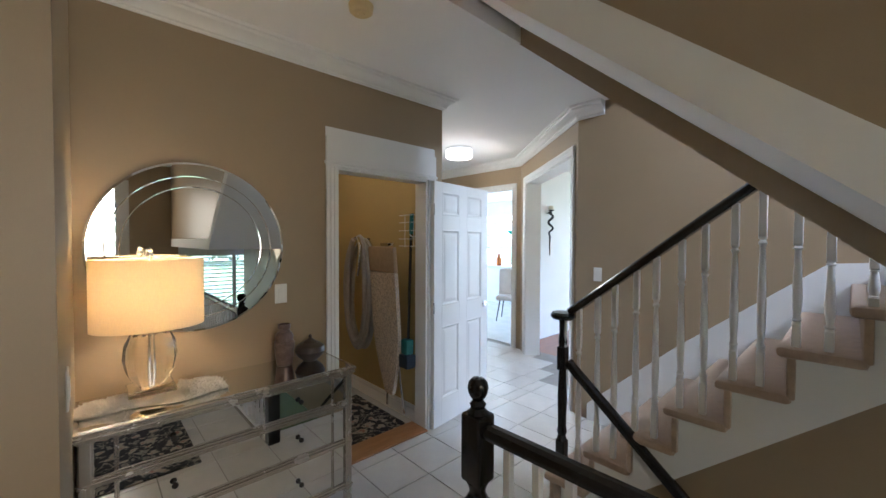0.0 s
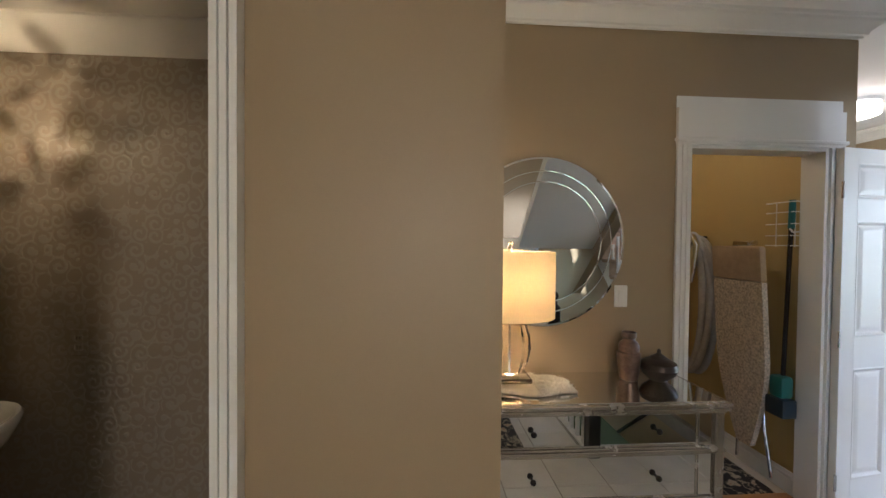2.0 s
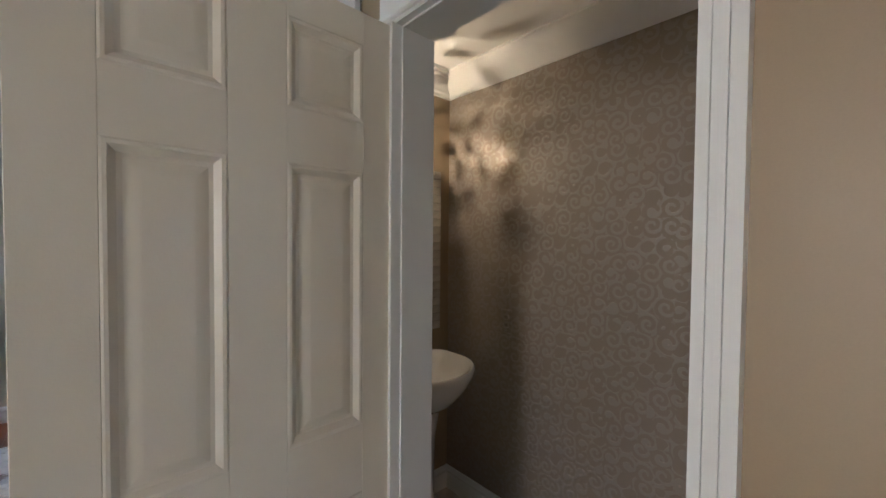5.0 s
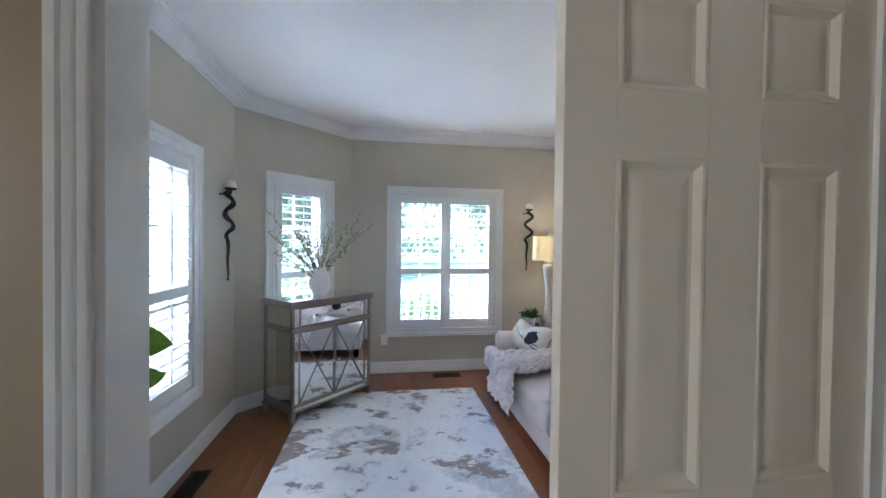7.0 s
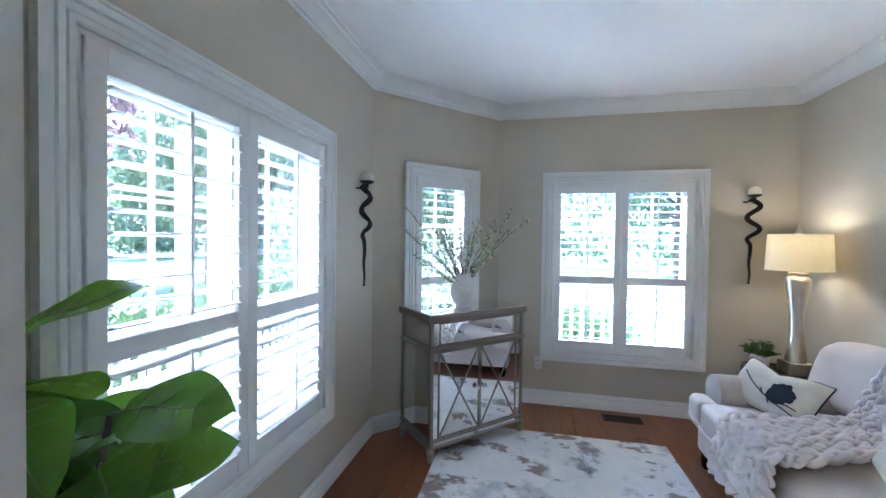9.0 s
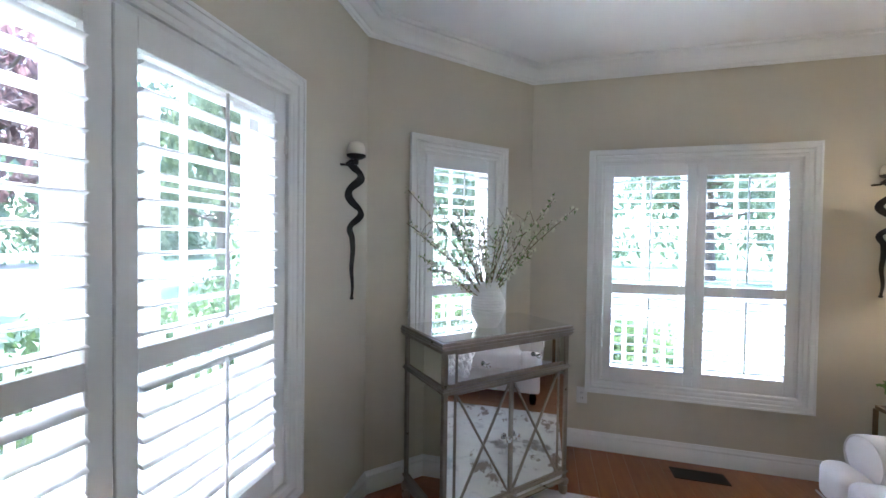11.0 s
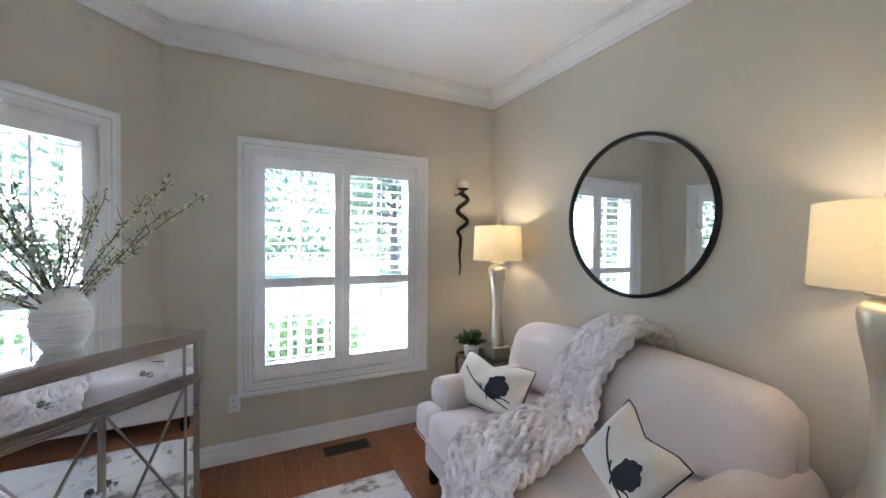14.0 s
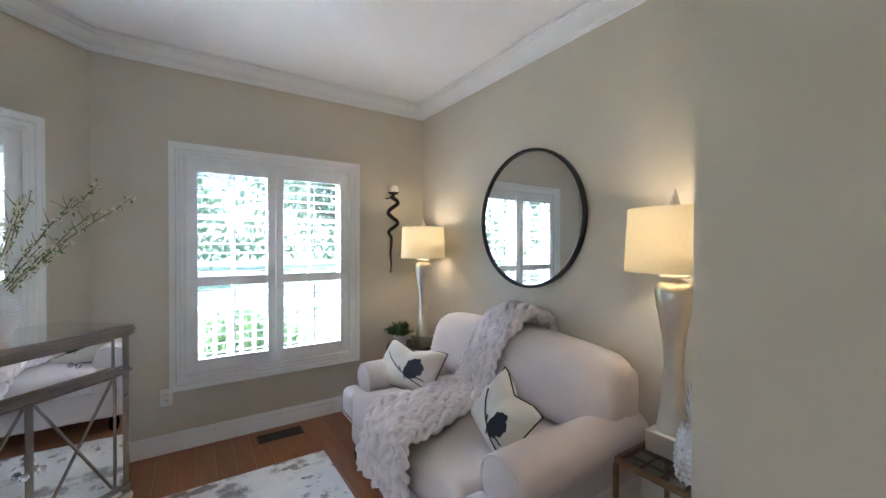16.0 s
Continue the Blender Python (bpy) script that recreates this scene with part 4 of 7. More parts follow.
    part("centre_stile", box((-0.009, yi - 0.010, 0.142), (0.009, yi + 0.003, 0.734), 0.003), CHAMPAGNE, c)
    for x, t in ((x0 + 0.026, -0.004), (x1 - 0.026, 0.004)):
        for z0, z1 in ((0.146, 0.732), (0.776, h - 0.058)):
            part("side_mirror", box((min(x, x + t), y0 + 0.045, z0), (max(x, x + t), y1 - 0.045, z1), 0.001), ANTIQUE, c)
    return c


mirrored_cabinet(pose(0.545, -4.20, 0, 0, 0, -135))


def ribbed_vase(m):
    bm = bmesh.new()
    prof = []
    base = [(0.0, 0.055), (0.03, 0.072), (0.07, 0.090), (0.11, 0.097), (0.15, 0.092), (0.19, 0.076), (0.215, 0.064), (0.235, 0.060), (0.25, 0.063)]
    for i in range(60):
        z = 0.25 * i / 59
        for (z0, r0), (z1, r1) in zip(base, base[1:]):
            if z0 <= z <= z1:
                r = r0 + (r1 - r0) * (z - z0) / (z1 - z0)
        prof.append((r + (0.0022 * math.sin(z * 420) if 0.02 < z < 0.22 else 0), z))
    prof += [(0.056, 0.249), (0.052, 0.235), (0.052, 0.16), (0.0, 0.155)]
    lathe(bm, prof, 40, wob=lambda a, z: 1 + 0.006 * math.sin(a * 20 + z * 300))
    ob = part("vase", bm, CERAMIC, None, "", 60)
    ob.matrix_basis = m
    return tagged(ob, "white ribbed ceramic vase on the mirrored cabinet", "vase")


ribbed_vase(pose(0.545, -4.155, 0.989))


def blossom_branches(m):
    """Thin twigs with small cream blossoms standing in the vase."""
    rng = random.Random(4)
    b = thing("blossom_branches", m, "thin brown twigs with cream blossoms in the white vase", "branches")
    for i in range(30):
        a = -2.6 + 5.2 * i / 29 + rng.uniform(-0.15, 0.15)
        reach = rng.uniform(0.28, 0.66) * (1.0 if abs(math.sin(a)) < 0.9 else 0.8)
        high = rng.uniform(0.30, 0.52) if i % 3 else rng.uniform(0.10, 0.22)
        dx, dy = math.cos(a) * reach, math.sin(a) * reach * 0.45
        pts, n = [], 9
        for k in range(n):
            s = k / (n - 1)
            pts.append((dx * s ** 1.25 + rng.uniform(-0.008, 0.008), dy * s ** 1.25 + rng.uniform(-0.008, 0.008), -0.14 + (high + 0.14) * (s ** 0.85) + rng.uniform(-0.006, 0.006)))
        bm = bmesh.new()
        tube(bm, pts, [0.0042 - 0.0026 * k / (n - 1) for k in range(n)], 5)
        for _ in range(3):
            k = rng.randint(4, n - 2)
            p = Vector(pts[k])
            q = p + Vector((rng.uniform(-0.06, 0.06), rng.uniform(-0.05, 0.05), rng.uniform(0.03, 0.09)))
            tube(bm, [p, (p + q) / 2 + Vector((0.004, 0, 0.004)), q], [0.0016, 0.0013, 0.0008], 4)
        tw = part("twig", bm, TWIG, b)
        bm, bl = bmesh.new(), bmesh.new()
        for _ in range(70):
            s = rng.uniform(0.36, 1.0)
            f = s * (n - 1)
            k = min(int(f), n - 2)
            p = Vector(pts[k]).lerp(Vector(pts[k + 1]), f - k) + Vector((rng.uniform(-0.016, 0.016), rng.uniform(-0.016, 0.016), rng.uniform(-0.012, 0.016)))
            mm = Matrix.Translation(p) @ Euler((rng.uniform(0, 6), rng.uniform(0, 6), rng.uniform(0, 6))).to_matrix().to_4x4()
            if rng.random() < 0.55:
                r = rng.uniform(0.008, 0.0145)
                mid = bm.verts.new(mm @ Vector((0, 0, -0.003)))
                ring = [bm.verts.new(mm @ Vector((r * (1 if j % 2 else 0.45) * math.cos(j * math.pi / 5), r * (1 if j % 2 else 0.45) * math.sin(j * math.pi / 5), 0.002 if j % 2 else 0))) for j in range(10)]
                for j in range(10):
                    bm.faces.new((mid, ring[j], ring[(j + 1) % 10]))
            else:
                r = rng.uniform(0.009, 0.019)
                v = [bl.verts.new(mm @ Vector(c)) for c in ((0, 0, 0), (r * 0.5, r * 0.3, 0.002), (r * 1.4, 0, 0), (r * 0.5, -r * 0.3, 0.002))]
                bl.faces.new(v)
        part("blossoms", bm, BLOSSOM, tw, "cream blossoms")
        part("leaves", bl, LEAF, tw)
    return b


blossom_branches(pose(0.545, -4.155, 1.21, 0, 0, 45))


def soft_box(bm, lo, hi, r, seg=3, puff=0.0, m=None):
    """A cushion: a box with wide round edges whose faces swell."""
    c = Vector([(a + b) / 2 for a, b in zip(lo, hi)])
    half = Vector([(b - a) / 2 for a, b in zip(lo, hi)])
    n = 14
    grid = {}
    fresh = []

    def vert(p):
        key = tuple(round(v, 5) for v in p)
        if key not in grid:
            q = Vector(p)
            core = Vector([max(-(h - r), min(h - r, v * h)) for v, h in zip(q, half)])
            d = Vector([v * h for v, h in zip(q, half)]) - core
            if d.length > 1e-9:
                d = d.normalized() * r
            s = core + d
            u = [s[i] / half[i] for i in range(3)]
            for i in range(3):
                j, k = (i + 1) % 3, (i + 2) % 3
                s[i] += puff * (1 - u[j] ** 2) * (1 - u[k] ** 2) * (1 if u[i] > 0 else -1) * abs(u[i]) * (1 if half[i] == min(half) else 0.35)
            grid[key] = bm.verts.new(c + s)
            fresh.append(grid[key])
        return grid[key]

    ts = [-1 + 2 * i / n for i in range(n + 1)]
    ts = [math.copysign(abs(t) ** 0.7, t) for t in ts]
    for ax in range(3):
        for sg in (-1, 1):
            for i in range(n):
                for j in range(n):
                    quad = []
                    for a, b in ((i, j), (i + 1, j), (i + 1, j + 1), (i, j + 1)):
                        p = [0, 0, 0]
                        p[ax], p[(ax + 1) % 3], p[(ax + 2) % 3] = sg, ts[a], ts[b]
                        quad.append(vert(p))
                    try:
                        bm.faces.new(quad)
                    except ValueError:
                        pass
    if m is not None:
        bmesh.ops.transform(bm, matrix=m, verts=fresh)
    return bm


def crumple(bm, amount, scale, seed=0.0):
    for v in bm.verts:
        v.co += Vector((noise.noise(v.co * scale + Vector((seed, 0, 0))), noise.noise(v.co * scale + Vector((0, seed + 7, 0))), noise.noise(v.co * scale + Vector((0, 0, seed + 13))))) * amount
    return bm


def loveseat(m):
    """Local: back towards -x, front +x, from y -0.775 to 0.775."""
    s = thing("loveseat", m, "pale beige upholstered loveseat with rolled arms", "sofa")
    part("base", soft_box(bmesh.new(), (-0.46, -0.74, 0.10), (0.44, 0.74, 0.34), 0.025), LINEN, s)
    # T-shaped seat cushion
    bm = bmesh.new()
    soft_box(bm, (-0.30, -0.58, 0.30), (0.50, 0.58, 0.485), 0.05, puff=0.022)
    part("seat_cushion", crumple(bm, 0.006, 5), LINEN, s)
    for sg in (-1, 1):
        bm = bmesh.new()
        soft_box(bm, (0.375, min(sg * 0.56, sg * 0.755), 0.305), (0.498, max(sg * 0.56, sg * 0.755), 0.48), 0.045, puff=0.006)
        part("seat_cushion_ear", crumple(bm, 0.004, 5, 3), LINEN, s)
    bm = bmesh.new()
    tube(bm, [(0.496, -0.74, 0.318), (0.503, -0.4, 0.316), (0.505, 0, 0.315), (0.503, 0.4, 0.316), (0.496, 0.74, 0.318)], 0.005, 6)
    part("piping", bm, LINEN, s)
    # rolled arms
    for sg in (-1, 1):
        bm = bmesh.new()
        ring = []
        n = 22
        for i in range(n):
            a = math.radians(-60 + 280 * i / (n - 1))
            ring.append((sg * (0.655 + 0.115 * math.cos(a) * (1 if math.cos(a) > 0 else 0.9)), 0.525 + 0.105 * math.sin(a)))
        ring += [(sg * 0.565, 0.12), (sg * 0.725, 0.12)]
        cols = []
        for x, k in ((-0.46, 1.0), (-0.2, 1.02), (0.15, 1.03), (0.34, 1.02), (0.372, 0.99), (0.380, 0.9)):
            cols.append([bm.verts.new((x + 0.0, sg * 0.655 + (y - sg * 0.655) * k, 0.5 + (z - 0.5) * (k if z > 0.3 else 1.0))) for y, z in ring])
        for a, b in zip(cols, cols[1:]):
            for i in range(len(ring)):
                j = (i + 1) % len(ring)
                bm.faces.new((a[i], a[j], b[j], b[i]))
        bm.faces.new(cols[0])
        bm.faces.new(cols[-1][::-1])
        arm = part("arm", crumple(bm, 0.005, 6, 1 + sg), LINEN, s, "", 50)
        bm = bmesh.new()
        tube(bm, [(0.378, y, z) for y, z in [(sg * 0.655 + (y - sg * 0.655) * 0.96, 0.5 + (z - 0.5) * 0.96) for y, z in ring[:n]]], 0.0045, 6)
        part("arm_piping", bm, LINEN, arm)
    # back frame and back cushion with a gently arched top
    def arch(v, z):
        return z + (0.05 * (1 - ((v.y + 0.04) / 0.80) ** 2) if v.z > 0.6 else 0)

    bm = soft_box(bmesh.new(), (-0.49, -0.77, 0.14), (-0.33, 0.72, 0.825), 0.06)
    for v in bm.verts:
        v.co.z = arch(v.co, v.co.z)
    part("back_frame", crumple(bm, 0.004, 5, 9), LINEN, s)
    bm = soft_box(bmesh.new(), (-0.40, -0.80, 0.50), (-0.16, 0.70, 0.862), 0.085, puff=0.03)
    for v in bm.verts:
        v.co.z = arch(v.co, v.co.z)
        v.co.x -= 0.10 * max(0.0, (v.co.z - 0.46)) / 0.42
    part("back_cushion", crumple(bm, 0.010, 4, 5), LINEN, s)
    for x in (-0.42, 0.40):
        for y in (-0.68, 0.68):
            bm = bmesh.new()
            lathe(bm, [(0.020, 0), (0.026, 0.01), (0.034, 0.05), (0.028, 0.085), (0.032, 0.105)], 14, (x, y, 0))
            part("foot", bm, BLACKPAINT, s, "dark turned wooden foot")
    return s


SOFA_X, SOFA_Y = -1.50, -3.455
loveseat(pose(SOFA_X, SOFA_Y, 0))


def chopped_pillow(m, w, h, label, flip=1):
    """A cushion whose top edge is pressed in at the middle; local z up, print faces -y."""
    p = thing("throw_pillow", m, label, "pillow", "pillows on the loveseat")
    n = 22

    def outline(u, v):
        x = u * w / 2 * (1 - 0.035 * (1 - v * v)) if abs(u) < 1.01 else 0
        z = v * h / 2 * (1 - 0.035 * (1 - u * u))
        if v > -0.2:
            z -= 0.15 * h * max(0.0, 1 - abs(u + 0.1 * flip) / 0.7) * ((v + 0.2) / 1.2) ** 1.5
        return x, z

    def thick(u, v):
        t = 0.072 * max(0.0, (1 - u ** 4) * (1 - v ** 4)) ** 0.55
        t -= 0.022 * math.exp(-((u + 0.1 * flip) / 0.13) ** 2) * max(0, v + 0.1)
        return t + 0.004 * noise.noise(Vector((u * 3, v * 3, flip)))

    bm = bmesh.new()
    rows = {}
    for sg in (-1, 1):
        for i in range(n + 1):
            for j in range(n + 1):
                u, v = -1 + 2 * i / n, -1 + 2 * j / n
                edge = i in (0, n) or j in (0, n)
                if edge and (1, i, j) in rows or edge and (-1, i, j) in rows:
                    rows[sg, i, j] = rows[-sg, i, j]
                else:
                    x, z = outline(u, v)
                    rows[sg, i, j] = bm.verts.new((x, sg * (0 if edge else thick(u, v)), z))
        for i in range(n):
            for j in range(n):
                bm.faces.new((rows[sg, i, j], rows[sg, i + 1, j], rows[sg, i + 1, j + 1], rows[sg, i, j + 1]))
    part("cushion", bm, PILLOW, p, "", 80)
    edge = [(-1, -1 + 2 * k / 16) for k in range(16)] + [(-1 + 2 * k / 16, 1) for k in range(16)] + [(1, 1 - 2 * k / 16) for k in range(16)] + [(1 - 2 * k / 16, -1) for k in range(17)]
    bm = bmesh.new()
    tube(bm, [(outline(u, v)[0], 0, outline(u, v)[1]) for u, v in edge], 0.004, 6)
    part("piping", bm, INK, p, "charcoal corded edge")

    def on_face(bm, cu, cv, ru, rv, rag=0.1, seed=0):
        c = None
        ring = []
        for k in range(28):
            a = 2 * math.pi * k / 28
            q = 1 + rag * noise.noise(Vector((math.cos(a) * 2.4, math.sin(a) * 2.4, seed)))
            u, v = cu + ru * q * math.cos(a), cv + rv * q * math.sin(a)
            mids = []
            for f in (1.0, 0.66, 0.33):
                uu, vv = cu + (u - cu) * f, cv + (v - cv) * f
                x, z = outline(uu, vv)
                mids.append(bm.verts.new((x, -thick(uu, vv) - 0.0025, z)))
            ring.append(mids)
        x, z = outline(cu, cv)
        c = bm.verts.new((x, -thick(cu, cv) - 0.0025, z))
        for k in range(28):
            a, b = ring[k], ring[(k + 1) % 28]
            bm.faces.new((a[0], b[0], b[1], a[1]))
            bm.faces.new((a[1], b[1], b[2], a[2]))
            bm.faces.new((a[2], b[2], c))

    bm = bmesh.new()
    on_face(bm, 0.36 * flip, -0.14, 0.31, 0.47, 0.34, 3)
    part("printed_patch", bm, INK, p, "round charcoal printed patch")
    bm = bmesh.new()
    line = [(-0.72, 0.28), (-0.5, 0.02), (-0.25, -0.22), (0.0, -0.40), (0.25, -0.52), (0.5, -0.62), (0.78, -0.70)]
    for strand in (line, [(0.0, -0.40), (-0.10, -0.22)], [(0.32, -0.55), (0.6, -0.45), (0.8, -0.48)], [(0.15, -0.48), (0.22, -0.66)]):
        tube(bm, [(outline(u * flip, v)[0], -thick(u * flip, v) - 0.0015, outline(u * flip, v)[1]) for u, v in strand], 0.0036, 5)
    part("printed_branch", bm, INK, p, "thin charcoal printed branch")
    return p


chopped_pillow(pose(-1.38, -3.96, 0.605, -38, 4, 112), 0.47, 0.30, "cream pillow with a charcoal print leaning on the arm", 1)
chopped_pillow(pose(-1.35, -3.02, 0.650, -24, 28, 84), 0.29, 0.288, "cream pillow with a charcoal print beside the knitted throw", 1)


def knitted_throw():
    """Chunky plaited throw over the back, the seat and the front."""
    rng = random.Random(11)
    prof = [(-1.985, 0.80), (-1.985, 0.90), (-1.95, 0.965), (-1.88, 0.985), (-1.80, 0.955), (-1.72, 0.86), (-1.68, 0.74), (-1.65, 0.62), (-1.58, 0.535), (-1.45, 0.52), (-1.25, 0.525), (-1.08, 0.525), (-0.985, 0.515), (-0.945, 0.45), (-0.94, 0.35), (-0.945, 0.25)]
    ctr = [-3.43, -3.43, -3.44, -3.45, -3.47, -3.51, -3.55, -3.57, -3.57, -3.54, -3.49, -3.44, -3.41, -3.39, -3.38, -3.37]
    half = [0.15, 0.15, 0.14, 0.14, 0.14, 0.14, 0.14, 0.15, 0.17, 0.20, 0.21, 0.22, 0.22, 0.22, 0.22, 0.21]

    def at(v, u, up):
        f = v * (len(prof) - 1)
        k = min(int(f), len(prof) - 2)
        q = f - k
        p0, p1 = prof[k], prof[k + 1]
        a, b = prof[max(k - 1, 0)], prof[min(k + 2, len(prof) - 1)]
        x, z = p0[0] + (p1[0] - p0[0]) * q, p0[1] + (p1[1] - p0[1]) * q
        tx, tz = (b[0] - a[0]), (b[1] - a[1])
        ln = math.hypot(tx, tz)
        nx, nz = -tz / ln, tx / ln
        y = ctr[k] + (ctr[k + 1] - ctr[k]) * q + u * (half[k] + (half[k + 1] - half[k]) * q)
        fold = 0.055 * abs(noise.noise(Vector((v * 7, u * 2.0, 0.3)))) + 0.012 * noise.noise(Vector((v * 19, u * 4.2, 1.3)))
        o = up + fold
        return Vector((x + nx * o, y + 0.03 * noise.noise(Vector((v * 6, 3.1, u))), z + nz * o))

    t = thing("knitted_throw", pose(0, 0, 0), "pale pink chunky plaited throw draped over the loveseat", "blanket")
    braids, n = 9, 220
    for b in range(braids):
        lane = -1 + 2 * (b + 0.5) / braids
        end = 1.0 - rng.uniform(0, 0.05)
        turns = rng.uniform(7.6, 9.4)
        bm = bmesh.new()
        for st in range(3):
            ph = 2 * math.pi * st / 3
            pts, rad = [], []
            for k in range(n):
                v = end * k / (n - 1)
                a = 2 * math.pi * turns * v + ph
                u = lane + 0.11 * math.sin(a) + 0.10 * noise.noise(Vector((v * 5, b * 0.5, 0.2)))
                pts.append(at(v, u, 0.018 + 0.012 * math.sin(2 * a + 0.6)))
                rad.append(0.0150 * (1 + 0.45 * noise.noise(Vector((v * 34, b * 3.1, st * 5.7)))))
            tube(bm, pts, rad, 8)
        part("plait", bm, KNIT, t, "", 80)
    bm = bmesh.new()
    # lining under the plaits
    w, ln = 14, 60
    g = [[bm.verts.new(at(j / ln, -1 + 2 * i / w, 0.016)) for i in range(w + 1)] for j in range(ln + 1)]
    for j in range(ln):
        for i in range(w):
            bm.faces.new((g[j][i], g[j][i + 1], g[j + 1][i + 1], g[j + 1][i]))
    part("lining", bm, KNIT, t, "", 80)
    return t


knitted_throw()


def side_table(m, label):
    """Bronze frame with a grid of bars under a glass top; 0.42 square."""
    t = thing("side_table", m, label, "side table", "side tables beside the loveseat")
    w, h = 0.20, 0.57
    bm = bmesh.new()
    for s in (-1, 1):
        shape_box(bm, (-w, s * w - 0.009, h - 0.022), (w, s * w + 0.009, h), 0.002)
        shape_box(bm, (s * w - 0.009, -w + 0.009, h - 0.022), (s * w + 0.009, w - 0.009, h), 0.002)
    part("top_frame", bm, BRONZE, t)
    bm = bmesh.new()
    for k in range(1, 5):
        o = -w + 2 * w * k / 5
        shape_box(bm, (-w + 0.009, o - 0.004, h - 0.018), (w - 0.009, o + 0.004, h - 0.010))
        shape_box(bm, (o - 0.004, -w + 0.009, h - 0.018), (o + 0.004, w - 0.009, h - 0.010))
    part("grid", bm, BRONZE, t)
    part("glass_top", box((-w + 0.01, -w + 0.01, h - 0.008), (w - 0.01, w - 0.01, h - 0.001)), TINTGLASS, t, "smoked glass top", 0)
    for x in (-w, w):
        for y in (-w, w):
            part("leg", box((x - 0.009, y - 0.009, 0), (x + 0.009, y + 0.009, h - 0.022), 0.002), BRONZE, t)
    for s in (-1, 1):
        part("stretcher", box((-w + 0.009, s * w - 0.006, 0.10), (w - 0.009, s * w + 0.006, 0.112)), BRONZE, t)
    return t


TA = side_table(pose(-1.78, -4.53, 0), "bronze side table with a glass top in the corner")
TB = copy_thing(TA, pose(-1.78, -2.42, 0))
TB["label"] = "bronze side table with a glass top by the wall's end"


def table_lamp(m, label):
    """Silver-leaf gourd lamp, 1.07 high, with a linen drum."""
    t = thing("table_lamp", m, label, "lamp", "silver lamps by the loveseat")
    part("plinth", box((-0.075, -0.075, 0), (0.075, 0.075, 0.085), 0.004), SILVERLEAF, t)
    bm = bmesh.new()
    lathe(bm, [(0.060, 0.085), (0.061, 0.10), (0.056, 0.13), (0.047, 0.19), (0.039, 0.27), (0.035, 0.34), (0.036, 0.40), (0.043, 0.47), (0.055, 0.54), (0.066, 0.60), (0.071, 0.645), (0.068, 0.672), (0.055, 0.690), (0.034, 0.697), (0.027, 0.702)], 32)
    part("body", bm, SILVERLEAF, t, "silver-leaf gourd body", 60)
    bm = bmesh.new()
    lathe(bm, [(0.026, 0.702), (0.026, 0.706), (0.052, 0.708), (0.054, 0.713), (0.052, 0.718), (0.024, 0.721), (0.020, 0.735), (0.012, 0.745), (0.012, 0.80), (0.0, 0.80)], 24)
    part("collar", bm, SILVERLEAF, t)
    bm = bmesh.new()
    seg, r0, r1, z0, z1 = 48, 0.185, 0.174, 0.732, 0.988
    rings = []
    for r, z in ((r0, z0), (r1, z1), (r1 - 0.003, z1), (r0 - 0.003, z0)):
        rings.append([bm.verts.new((r * math.cos(2 * math.pi * i / seg), r * math.sin(2 * math.pi * i / seg), z)) for i in range(seg)])
    for a, b in zip(rings, rings[1:] + rings[:1]):
        for i in range(seg):
            bm.faces.new((a[i], a[(i + 1) % seg], b[(i + 1) % seg], b[i]))
    sh = part("shade", bm, SHADE_WHITE, t, "off-white linen drum shade", 60)
    bm = bmesh.new()
    for k in range(3):
        a = 2 * math.pi * k / 3
        tube(bm, [(0.01 * math.cos(a), 0.01 * math.sin(a), 0.975), (0.172 * math.cos(a), 0.172 * math.sin(a), 0.978)], 0.0022, 5)
    tube(bm, [(0, 0, 0.79), (0, 0, 0.99)], 0.004, 6)
    part("spider", bm, BRONZE, sh)
    bm = bmesh.new()
    lathe(bm, [(0.010, 0.985), (0.024, 0.990), (0.024, 0.996), (0.019, 1.003), (0.0, 1.075)], 20)
    part("finial", bm, SILVERLEAF, t, "pointed silver cone finial", 30)
    return t


LA = table_lamp(pose(-1.80, -4.50, 0.57), "lit silver-leaf table lamp on the corner side table")
LB = copy_thing(LA, pose(-1.81, -2.515, 0.57))
LB["label"] = "lit silver-leaf table lamp behind the loveseat's arm"
bulb("bulb_corner_lamp", (-1.80, -4.50, 1.47), LAMP_W)
bulb("bulb_near_lamp", (-1.81, -2.515, 1.47), LAMP_W)


